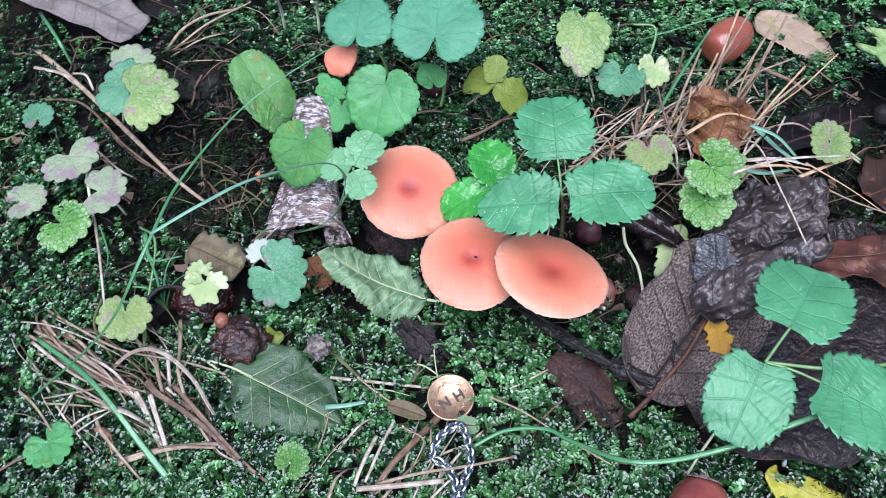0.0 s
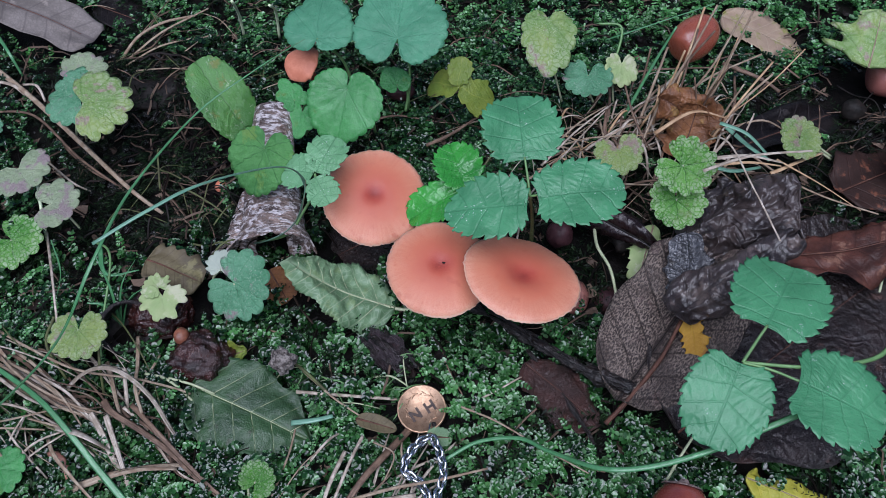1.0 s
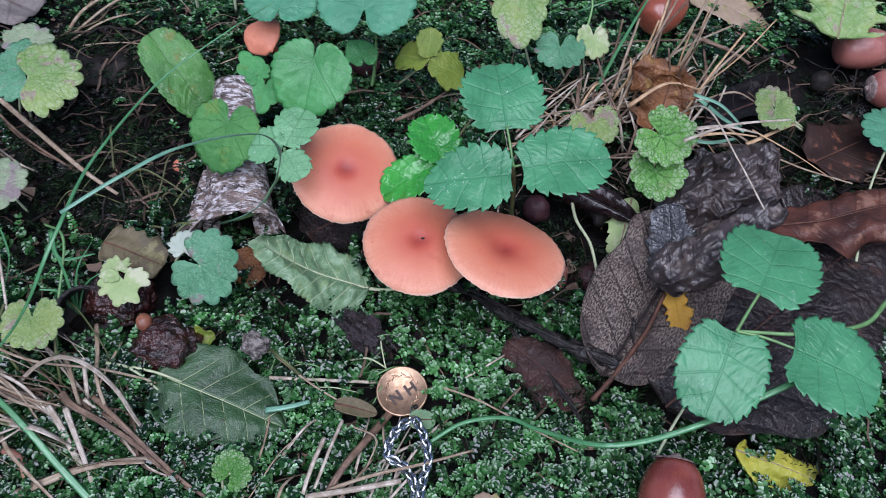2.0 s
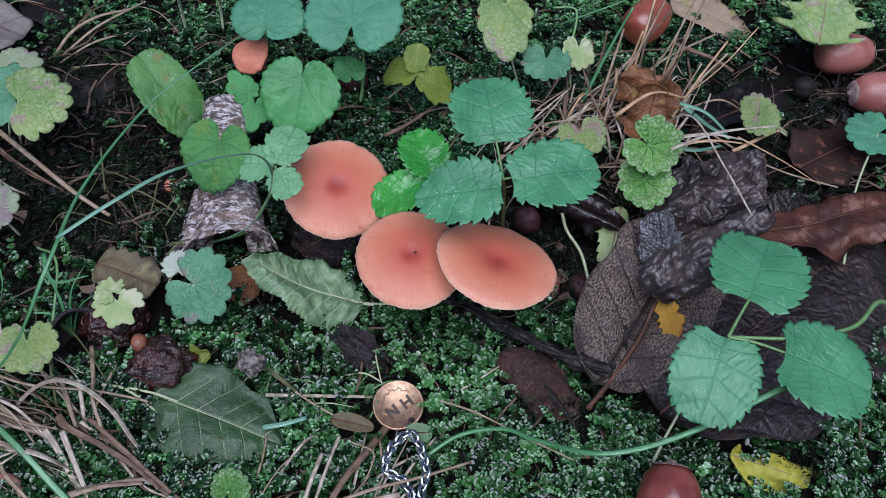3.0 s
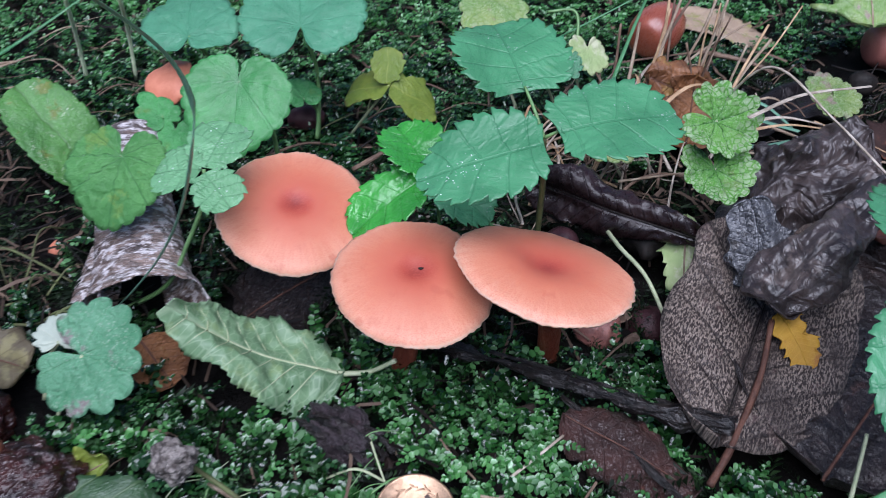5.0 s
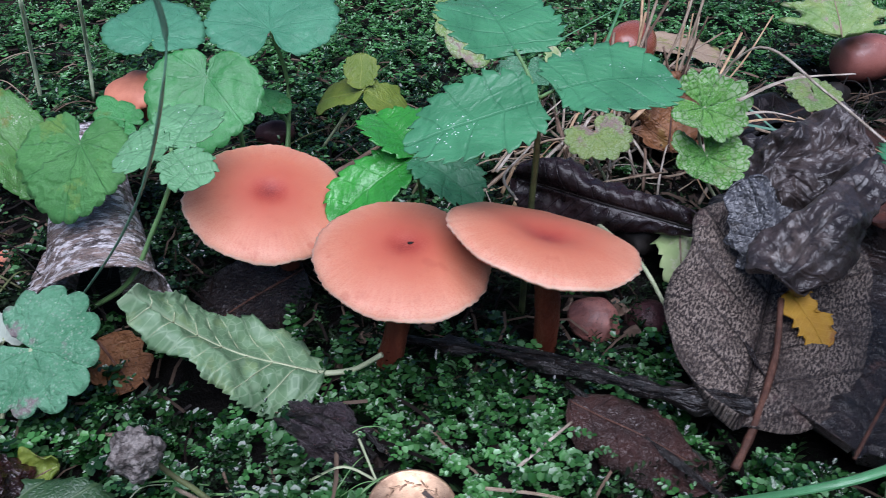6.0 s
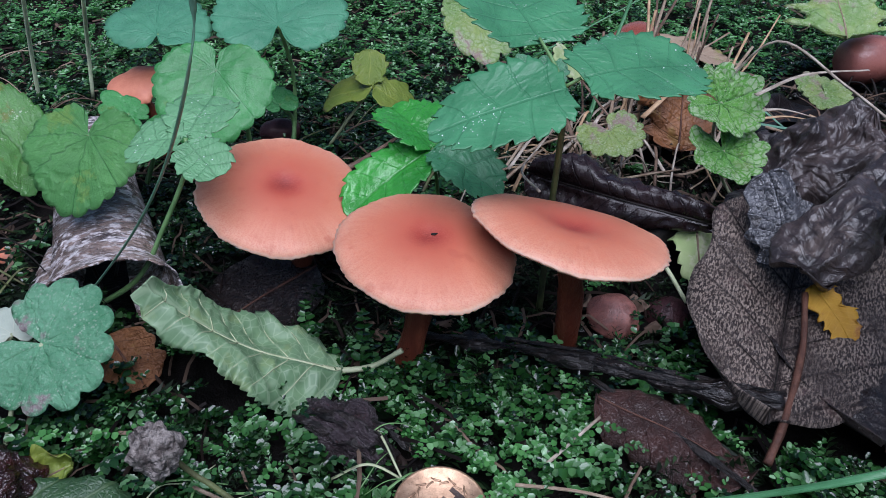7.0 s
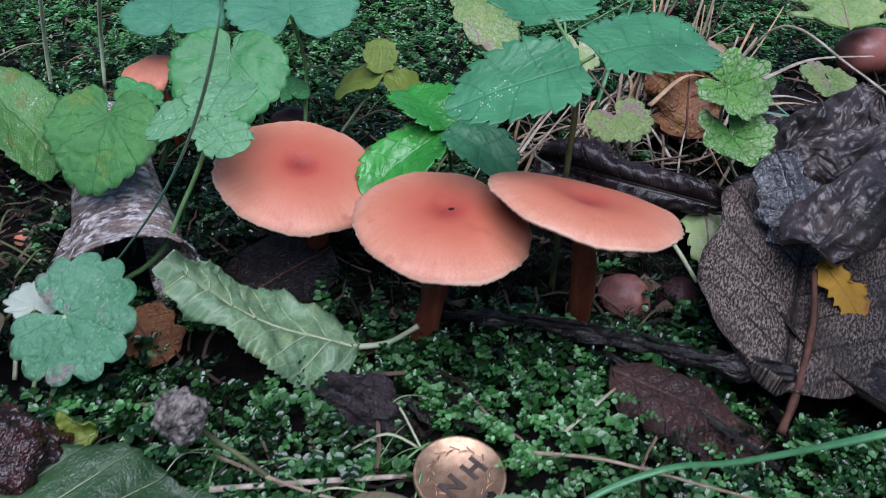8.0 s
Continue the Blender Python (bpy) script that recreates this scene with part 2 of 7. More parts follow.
M_VIOLET = leaf_material("violet_leaf", (0.100, 0.370, 0.105), (0.065, 0.265, 0.072), (0.035, 0.17, 0.045), (0.12, 0.26, 0.05), 0.25, radial=True, rays=9, rough=0.27, gloss=0.7, vein_mix=0.4, bump=0.5, quilt=0.8, cells_at=5.0)
M_VIOLET_BLUE = leaf_material("violet_leaf_dull", (0.120, 0.360, 0.200), (0.090, 0.285, 0.155), (0.04, 0.17, 0.09), (0.095, 0.270, 0.135), 0.15, radial=True, rays=9, rough=0.34, vein_mix=0.3, bump=0.7, quilt=1.0, cells_at=5.0)
M_VIOLET_MATT = leaf_material("violet_leaf_matt", (0.155, 0.40, 0.115), (0.095, 0.29, 0.075), (0.035, 0.15, 0.035), (0.20, 0.36, 0.08), 0.30, radial=True, rays=9, rough=0.42, vein_mix=0.6, bump=0.9, quilt=1.4, cells_at=5.0)
M_VIOLET_OLD = leaf_material("violet_leaf_ageing", (0.115, 0.300, 0.065), (0.070, 0.205, 0.045), (0.05, 0.10, 0.03), (0.17, 0.21, 0.04), 0.30, speck=0.35, radial=True, rays=9, rough=0.34, vein_mix=0.5, bump=0.8, quilt=1.3, cells_at=6.0)
M_IVY = leaf_material("ground_ivy_leaf", (0.20, 0.44, 0.26), (0.12, 0.32, 0.17), (0.085, 0.27, 0.12), (0.36, 0.27, 0.28), 0.28, speck=0.95, speck_col=(0.45, 0.55, 0.42), radial=True, rays=8, rough=0.28, vein_mix=0.5, bump=0.9, quilt=1.3, cells_at=6.0)
# Fresh ivy: pale edges, with the glints on its bulges put into the colour
M_IVY_GREEN = leaf_material("ground_ivy_fresh", (0.25, 0.55, 0.11), (0.12, 0.38, 0.055), (0.04, 0.17, 0.025), (0.26, 0.40, 0.12), 0.3, speck=0.95, speck_col=(0.55, 0.68, 0.42), radial=True, rays=8, rough=0.18, gloss=0.9, vein_mix=0.85, bump=1.0, quilt=2.2, cells_at=5.0, rim=0.75)
M_IVY_YELLOW = leaf_material("ground_ivy_yellowing", (0.37, 0.46, 0.14), (0.22, 0.36, 0.10), (0.12, 0.25, 0.06), (0.40, 0.27, 0.25), 0.32, speck=0.95, speck_col=(0.6, 0.66, 0.45), rim=0.35, radial=True, rays=8, rough=0.30, vein_mix=0.45, bump=0.9, quilt=1.3, cells_at=6.0)
M_IVY_PALE = leaf_material("ground_ivy_bleached", (0.50, 0.55, 0.28), (0.33, 0.44, 0.18), (0.38, 0.48, 0.2), (0.58, 0.58, 0.40), 0.45, radial=True, rays=8, rough=0.55, vein_mix=0.4)
M_IVY_WHITE = leaf_material("ground_ivy_white", (0.52, 0.58, 0.48), (0.40, 0.46, 0.38), (0.6, 0.62, 0.5), (0.6, 0.62, 0.52), 0.4, radial=True, rays=8, rough=0.55)
M_UNDER = leaf_material("leaf_underside", (0.185, 0.300, 0.155), (0.115, 0.205, 0.100), (0.42, 0.52, 0.34), (0.20, 0.29, 0.13), 0.35, rough=0.42, vein_mix=0.5, net=0.55, net_at=24.0, ribs=8, slant=0.7, bump=-1.0, gloss=0.45, quilt=1.2, cells_at=11.0)
M_DARKLEAF = leaf_material("dull_green_leaf", (0.038, 0.095, 0.034), (0.020, 0.055, 0.021), (0.15, 0.21, 0.085), (0.035, 0.05, 0.025), 0.3, rough=0.38, vein_mix=0.35, net=0.3, ribs=6, slant=0.7, gloss=0.6, bump=0.8, quilt=0.6, cells_at=11.0)
M_LIME = leaf_material("yellow_green_leaf", (0.22, 0.27, 0.035), (0.13, 0.20, 0.025), (0.28, 0.32, 0.06), (0.06, 0.035, 0.015), 0.32, radial=True, rays=7, rough=0.4, quilt=1.2, cells_at=6.0)
M_YELLOW = leaf_material("yellow_leaf", (0.50, 0.45, 0.05), (0.36, 0.36, 0.04), (0.55, 0.5, 0.10), (0.16, 0.17, 0.03), 0.3, rough=0.45, net=0.2, quilt=1.2, cells_at=10.0)
M_GOLDLEAF = leaf_material("golden_leaf_scrap", (0.52, 0.30, 0.02), (0.40, 0.20, 0.015), (0.6, 0.36, 0.05), (0.3, 0.12, 0.02), 0.25, rough=0.55)
M_TAN = leaf_material("tan_leaf", (0.42, 0.31, 0.21), (0.29, 0.20, 0.14), (0.46, 0.36, 0.26), (0.24, 0.24, 0.06), 0.42, rough=0.6, net=0.25, ribs=8)
M_OLIVE = leaf_material("olive_brown_leaf", (0.13, 0.105, 0.055), (0.075, 0.06, 0.035), (0.06, 0.04, 0.025), (0.17, 0.15, 0.07), 0.35, rough=0.55, ribs=6, net=0.2, through_light=0.1, gloss=0.3)
M_BROWN = leaf_material("brown_dead_leaf", (0.048, 0.034, 0.029), (0.024, 0.016, 0.014), (0.015, 0.009, 0.008), (0.08, 0.05, 0.045), 0.3, mottle=(0.235, 0.185, 0.150), rough=0.45, ribs=7, slant=0.75, net=0.0, vein_mix=0.85, through_light=0.0, bump=1.0, gloss=0.4, pits=0.8, quilt=0.6, cells_at=14.0)
M_RUSSET = leaf_material("russet_dead_leaf", (0.031, 0.017, 0.014), (0.017, 0.010, 0.008), (0.03, 0.014, 0.011), (0.13, 0.05, 0.03), 0.35, rough=0.45, ribs=7, slant=0.6, net=0.15, through_light=0.0, bump=0.7, gloss=0.15)
M_RUST = leaf_material("rust_dead_leaf", (0.100, 0.036, 0.024), (0.034, 0.015, 0.012), (0.03, 0.013, 0.010), (0.15, 0.075, 0.05), 0.35, rough=0.42, ribs=7, net=0.2, quilt=1.2, cells_at=8.0, through_light=0.0, bump=0.7, gloss=0.2)
M_BLACKLEAF = leaf_material("black_rotting_leaf", (0.010, 0.008, 0.008), (0.004, 0.003, 0.003), (0.03, 0.024, 0.024), (0.035, 0.03, 0.03), 0.22, rough=0.35, ribs=8, net=0.2, through_light=0.0, bump=0.8, gloss=0.15)
M_CRUMPLED = leaf_material("crumpled_dead_leaf", (0.055, 0.040, 0.037), (0.014, 0.010, 0.010), (0.008, 0.006, 0.005), (0.10, 0.075, 0.065), 0.32, rough=0.36, ribs=7, net=0.3, vein_mix=0.4, through_light=0.0, bump=0.7, gloss=0.6, quilt=0.9, cells_at=9.0)
M_RIBBED = leaf_material("dark_ribbed_leaf", (0.022, 0.011, 0.011), (0.008, 0.004, 0.0045), (0.008, 0.004, 0.005), (0.06, 0.036, 0.036), 0.15, rough=0.3, ribs=14, slant=0.8, net=0.1, through_light=0.0, bump=0.9, gloss=0.4)
M_WETDARK = leaf_material("wet_dark_leaf", (0.060, 0.025, 0.020), (0.024, 0.012, 0.010), (0.010, 0.005, 0.005), (0.08, 0.03, 0.022), 0.3, rough=0.36, ribs=7, slant=0.6, net=0.15, through_light=0.0, bump=0.9, gloss=0.4, vein_mix=0.4, pits=0.6, quilt=0.8)
M_PALEGREEN = leaf_material("pale_sprout_leaf", (0.20, 0.43, 0.21), (0.14, 0.33, 0.15), (0.06, 0.18, 0.08), (0.16, 0.33, 0.18), 0.1, speck=0.3, speck_col=(0.5, 0.6, 0.5), rough=0.34, net=0.1, ribs=5, slant=0.9, vein_mix=0.4, quilt=1.0, cells_at=8.0, bump=0.7)
M_BUD = plain_material("fungus_bud", (0.26, 0.095, 0.05), (0.13, 0.045, 0.025), 250.0, 0.4, bump=0.3)
M_DARKBROWN = leaf_material("dark_brown_dead_leaf", (0.024, 0.014, 0.012), (0.010, 0.006, 0.005), (0.008, 0.005, 0.005), (0.06, 0.030, 0.022), 0.3, rough=0.34, ribs=8, slant=0.7, net=0.25, vein_mix=0.7, through_light=0.0, bump=1.0, gloss=0.6, quilt=2.0, cells_at=26.0, pits=0.4)
M_DEW = plain_material("dew", (0.85, 0.9, 0.88), (0.75, 0.82, 0.8), 300.0, 0.12, bump=0.0)
M_SLATE = leaf_material("slate_dead_leaf", (0.065, 0.065, 0.072), (0.028, 0.028, 0.031), (0.11, 0.11, 0.12), (0.03, 0.025, 0.022), 0.3, rough=0.26, ribs=6, net=0.2, through_light=0.0, bump=0.9, gloss=0.8, quilt=1.0)
M_SHOOT = plain_material("whitish_stalk", (0.74, 0.82, 0.55), (0.58, 0.66, 0.42), 260.0, 0.5, bump=0.3)
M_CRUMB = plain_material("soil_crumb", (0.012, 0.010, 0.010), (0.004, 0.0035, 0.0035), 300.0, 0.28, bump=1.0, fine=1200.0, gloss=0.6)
M_IVY_MAUVE = leaf_material("ground_ivy_mauve", (0.42, 0.50, 0.30), (0.30, 0.38, 0.22), (0.5, 0.55, 0.4), (0.36, 0.27, 0.28), 0.45, speck=0.5, radial=True, rays=8, rough=0.4, vein_mix=0.4, bump=0.9, quilt=1.2, cells_at=6.0)
M_GREYLEAF = leaf_material("grey_brown_leaf", (0.19, 0.165, 0.15), (0.11, 0.095, 0.085), (0.06, 0.05, 0.05), (0.2, 0.17, 0.15), 0.3, rough=0.6, ribs=7, through_light=0.0, gloss=0.2)
M_BARKCURL = plain_material("peeling_bark", (0.26, 0.18, 0.145), (0.05, 0.03, 0.024), 150.0, 0.34, bump=1.4, fine=800.0, spots=(0.55, 0.50, 0.50), spot_at=0.48, gloss=0.8, stretch=(0.7, 1.5, 1.0), ridged=260.0)
M_STRAW = plain_material("dry_straw", (0.37, 0.30, 0.215), (0.20, 0.135, 0.085), 260.0, 0.55, bump=0.7, streak=14.0)
M_STRAW_BROWN = plain_material("brown_straw", (0.20, 0.130, 0.088), (0.085, 0.052, 0.035), 260.0, 0.5, bump=0.7, gloss=0.3, streak=14.0)
M_STRAW_GOLD = plain_material("golden_straw", (0.55, 0.38, 0.22), (0.31, 0.19, 0.10), 260.0, 0.5, bump=0.6, streak=14.0)
M_STRAW_PALE = plain_material("pale_straw", (0.54, 0.47, 0.39), (0.24, 0.19, 0.14), 260.0, 0.5, bump=0.6, streak=14.0)
M_GRASS = plain_material("grass_blade", (0.085, 0.24, 0.10), (0.05, 0.165, 0.06), 200.0, 0.32, bump=0.4, gloss=0.7, streak=9.0)
M_GRASS_BLUE = plain_material("grass_blade_bluish", (0.155, 0.305, 0.205), (0.105, 0.225, 0.150), 200.0, 0.35, bump=0.3, gloss=0.7, streak=9.0)
M_STALK = plain_material("leaf_stalk", (0.14, 0.26, 0.09), (0.09, 0.18, 0.06), 220.0, 0.45, bump=0.3)
M_STALK_DARK = plain_material("dark_stalk", (0.10, 0.12, 0.045), (0.06, 0.06, 0.03), 220.0, 0.45, bump=0.3, gloss=0.15)
M_STALK_PALE = plain_material("pale_stalk", (0.40, 0.42, 0.26), (0.28, 0.32, 0.18), 260.0, 0.5, bump=0.4)
M_TWIG = plain_material("wet_twig", (0.020, 0.014, 0.012), (0.005, 0.004, 0.0035), 300.0, 0.34, bump=2.0, fine=900.0, spots=(0.075, 0.062, 0.058), spot_at=0.60, gloss=0.4, streak=10.0)
M_ROOT = plain_material("black_root", (0.02, 0.016, 0.014), (0.008, 0.007, 0.006), 300.0, 0.5, gloss=0.15)
M_PETIOLE = plain_material("brown_petiole", (0.12, 0.055, 0.036), (0.06, 0.028, 0.02), 240.0, 0.5, bump=0.6, gloss=0.2)
M_ACORN = plain_material("acorn_shell", (0.21, 0.056, 0.041), (0.13, 0.030, 0.024), 90.0, 0.22, bump=0.12, fine=1800.0, coat=0.35)
M_ACORN_DUSTY = plain_material("acorn_shell_dusty", (0.30, 0.115, 0.09), (0.21, 0.07, 0.055), 110.0, 0.38, bump=0.2, fine=1500.0, spots=(0.38, 0.2, 0.17), spot_at=0.6)
M_ACORN_ORANGE = plain_material("acorn_shell_orange", (0.2880, 0.0800, 0.0440), (0.2000, 0.0496, 0.0288), 90.0, 0.3, bump=0.15, fine=1800.0, coat=0.25)
M_ACORN_TIP = plain_material("acorn_tip", (0.42, 0.32, 0.29), (0.2, 0.12, 0.10), 700.0, 0.8, bump=0.8)
M_ACORN_CUP = plain_material("acorn_cup", (0.026, 0.019, 0.018), (0.008, 0.006, 0.006), 400.0, 0.45, bump=1.0)
M_PLUM = plain_material("plum_nut", (0.0600, 0.0252, 0.0276), (0.0300, 0.0120, 0.0144), 200.0, 0.4, bump=0.4, fine=1500.0, gloss=0.2)
M_ROTCAP = plain_material("rotten_cap", (0.042, 0.012, 0.009), (0.008, 0.003, 0.0025), 150.0, 0.16, bump=1.2, fine=500.0, gloss=0.6, ridged=190.0)
M_PINK = plain_material("pink_fungus", (0.42, 0.21, 0.15), (0.28, 0.12, 0.085), 250.0, 0.45, bump=0.3)
M_DULLPINK = plain_material("dull_pink_fungus", (0.30, 0.125, 0.10), (0.15, 0.06, 0.05), 250.0, 0.35, bump=0.4, spots=(0.03, 0.02, 0.02), spot_at=0.60)
M_PEBBLE = plain_material("withered_crust", (0.30, 0.265, 0.24), (0.07, 0.056, 0.05), 420.0, 0.8, bump=1.0, fine=1400.0, gloss=0.3, ridged=500.0)
M_BARK = plain_material("dark_bark", (0.06, 0.045, 0.05), (0.022, 0.015, 0.016), 180.0, 0.38, bump=1.4, fine=900.0, spots=(0.12, 0.04, 0.04), spot_at=0.62, gloss=0.5, ridged=300.0, stretch=(1.0, 2.4, 2.4))
M_COIN = plain_material("coin_brass", (0.44, 0.29, 0.185), (0.29, 0.18, 0.11), 420.0, 0.38, metal=0.7, bump=0.15, fine=3000.0)
M_MARK = plain_material("stamped_marks", (0.055, 0.033, 0.024), (0.03, 0.018, 0.014), 400.0, 0.6)
M_STEEL = plain_material("chain_steel", (0.66, 0.67, 0.69), (0.50, 0.51, 0.53), 200.0, 0.2, metal=1.0, bump=0.05)
M_GOLD = plain_material("gold_ring", (0.80, 0.42, 0.10), (0.65, 0.30, 0.06), 200.0, 0.16, metal=1.0, bump=0.05)
# Last and palest leaf colour of both mosses paints in their wet glints
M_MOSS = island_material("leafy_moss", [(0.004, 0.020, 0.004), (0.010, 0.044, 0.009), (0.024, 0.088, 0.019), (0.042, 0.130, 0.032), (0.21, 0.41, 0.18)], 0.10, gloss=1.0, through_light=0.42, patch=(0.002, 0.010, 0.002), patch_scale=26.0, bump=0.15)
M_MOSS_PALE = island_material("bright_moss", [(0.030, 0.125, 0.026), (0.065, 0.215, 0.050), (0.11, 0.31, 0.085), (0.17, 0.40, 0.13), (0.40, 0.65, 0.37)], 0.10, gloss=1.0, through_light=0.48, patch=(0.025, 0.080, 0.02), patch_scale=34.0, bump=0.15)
M_AMBER = leaf_material("amber_dead_leaf", (0.30, 0.13, 0.050), (0.15, 0.062, 0.026), (0.06, 0.025, 0.012), (0.30, 0.17, 0.05), 0.35, rough=0.45, ribs=7, net=0.2, through_light=0.3, bump=0.8, quilt=1.0)
# Dark low moss; two near-black tones put the shade between cushions into its colour
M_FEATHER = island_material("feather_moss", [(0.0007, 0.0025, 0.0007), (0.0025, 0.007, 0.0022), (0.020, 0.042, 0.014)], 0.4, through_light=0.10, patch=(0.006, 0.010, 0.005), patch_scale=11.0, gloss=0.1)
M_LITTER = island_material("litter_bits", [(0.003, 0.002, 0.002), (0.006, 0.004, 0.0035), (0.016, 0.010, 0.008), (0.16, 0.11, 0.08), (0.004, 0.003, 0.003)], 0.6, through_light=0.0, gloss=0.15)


# ---- builders ----
def ground_z(x, y):
    """Height of the soil: gentle hollows, a bank to one side, then level land out to the horizon."""
    near = math.exp(-((x * x + y * y) / 0.5))
    z = -0.007 + 0.006 * (1 - math.tanh((x + 0.075) * 27)) + 0.003 * (1 + math.tanh((x - 0.16) * 20))
    z += 0.004 * noise.noise((x * 14, y * 14, 0.3)) + 0.002 * noise.noise((x * 45, y * 45, 2.1))
    z += 0.005 * math.exp(-(((x - 0.028) / 0.02) ** 2 + ((y - 0.012) / 0.018) ** 2))
    return z * near + (1 - near) * (0.02 * noise.noise((x * 1.5, y * 1.5, 5.0)) - 0.007)


def link_mesh(name, bm, mat, smooth=True):
    me = bpy.data.meshes.new(name)
    bm.normal_update()
    bm.to_mesh(me)
    bm.free()
    me.materials.append(mat)
    if smooth:
        me.shade_smooth()
    return me


def part(name, bm, mat, parent, label="", m=None, smooth=True):
    """Links a bmesh as one mesh object under a thing or a part."""
    ob = new(name, link_mesh(name, bm, mat, smooth))
    ob.parent = parent
    if m is not None:
        ob.matrix_basis = m
    return tagged(ob, label)


def thing(name, label, category, group="", m=None):
    """An empty at the base of a thing."""
    ob = new(name)
    ob.empty_display_size = 0.005
    if m is not None:
        ob.matrix_basis = m
    return tagged(ob, label, category, group)


def solo(name, bm, mat, label, category, group="", m=None, smooth=True):
    """A thing of one mesh."""
    ob = new(name, link_mesh(name, bm, mat, smooth))
    if m is not None:
        ob.matrix_basis = m
    return tagged(ob, label, category, group)


def spline(pts, per=8):
    """Points along a smooth line through pts."""
    p = [Vector(q) for q in pts]
    if len(p) == 2:
        return [p[0].lerp(p[1], k / (per * 1.0)) for k in range(per + 1)]
    p = [2 * p[0] - p[1]] + p + [2 * p[-1] - p[-2]]
    out = []
    for i in range(1, len(p) - 2):
        a, b, c, d = p[i - 1 : i + 3]
        for k in range(per):
            t = k / per
            out.append(0.5 * (2 * b + (c - a) * t + (2 * a - 5 * b + 4 * c - d) * t * t + (3 * b - a - 3 * c + d) * t ** 3))
    return out + [p[-2]]


def strand(pts, r0, r1, flat=1.0, per=8, sides=6, knob=0.0, seed=0, twist=0.0, bm=None, up=(0, 0, 1)):
    """A tapering stalk along a smooth line; flat under 1 makes it a blade. knob roughens it."""
    bm = bm or bmesh.new()
    layer = bm.loops.layers.uv.get("blade") or bm.loops.layers.uv.new("blade")
    line = spline(pts, per)
    rings, n = [], len(line)
    for i, c in enumerate(line):
        tang = (line[min(i + 1, n - 1)] - line[max(i - 1, 0)]).normalized()
        side = tang.cross(Vector(up))
        side = side.normalized() if side.length > 1e-6 else Vector((1, 0, 0))
        over = side.cross(tang)
        f = i / (n - 1)
        r = (r0 + (r1 - r0) * f) * (1 + knob * noise.noise((f * 9 + seed, seed * 1.7, 0.5)) * 1.6)
        turn = twist * f
        ring = []
        for k in range(sides):
            a = math.tau * k / sides
            u, v = math.cos(a) * r, math.sin(a) * r * flat
            u, v = u * math.cos(turn) - v * math.sin(turn), u * math.sin(turn) + v * math.cos(turn)
            bump = 1 + knob * 0.7 * noise.noise((f * 25 + seed, k * 1.3, seed))
            ring.append(bm.verts.new(c + (side * u + over * v) * bump))
        rings.append(ring)
    far = 0.0
    for i, (a, b) in enumerate(zip(rings, rings[1:])):
        step = (line[i + 1] - line[i]).length
        for k in range(sides):
            f = bm.faces.new((a[k], a[(k + 1) % sides], b[(k + 1) % sides], b[k]))
            for loop, uv in zip(f.loops, ((far, k), (far, k + 1), (far + step, k + 1), (far + step, k))):
                loop[layer].uv = (uv[0], uv[1] / sides)
        far += step
    bm.faces.new(rings[0][::-1])
    bm.faces.new(rings[-1])
    return bm


def sheet(grid, uvs, thick, close=False):
    """A thin solid from a grid of points: an upper face, a lower face and its rim. uvs lie in the map 'blade'."""
    bm = bmesh.new()
    layer = bm.loops.layers.uv.new("blade")
    rows, cols = len(grid), len(grid[0])
    nor = [[Vector((0, 0, 1))] * cols for _ in range(rows)]
    for i in range(rows):
        for j in range(cols):
            du = grid[min(i + 1, rows - 1)][j] - grid[max(i - 1, 0)][j]
            dv = grid[i][min(j + 1, cols - 1)] - grid[i][max(j - 1, 0)]
            n = du.cross(dv)
            nor[i][j] = n.normalized() if n.length > 1e-12 else Vector((0, 0, 1))
    up = [[bm.verts.new(grid[i][j]) for j in range(cols)] for i in range(rows)]
    lo = [[bm.verts.new(grid[i][j] - nor[i][j] * thick) for j in range(cols)] for i in range(rows)]
    at = {}
    for i in range(rows):
        for j in range(cols):
            at[up[i][j]] = at[lo[i][j]] = uvs[i][j]
    for i in range(rows - 1):
        for j in range(cols - 1):
            bm.faces.new((up[i][j], up[i + 1][j], up[i + 1][j + 1], up[i][j + 1]))
            bm.faces.new((lo[i][j], lo[i][j + 1], lo[i + 1][j + 1], lo[i + 1][j]))
    rim = [(i, 0) for i in range(rows)] + [(rows - 1, j) for j in range(1, cols)] + [(i, cols - 1) for i in range(rows - 2, -1, -1)] + [(0, j) for j in range(cols - 2, 0, -1)]
    for (a, b), (c, d) in zip(rim, rim[1:] + rim[:1]):
        bm.faces.new((up[a][b], lo[a][b], lo[c][d], up[c][d]))
    for f in bm.faces:
        for loop in f.loops:
            loop[layer].uv = at[loop.vert]
    bmesh.ops.remove_doubles(bm, verts=bm.verts, dist=1e-6)
    return bm


def bent(x, z, length, bend):
    if abs(bend) < 1e-4:
        return x, z
    a = bend * x / length
    r = length / bend
    return (r + z) * math.sin(a), (r + z) * math.cos(a) - r


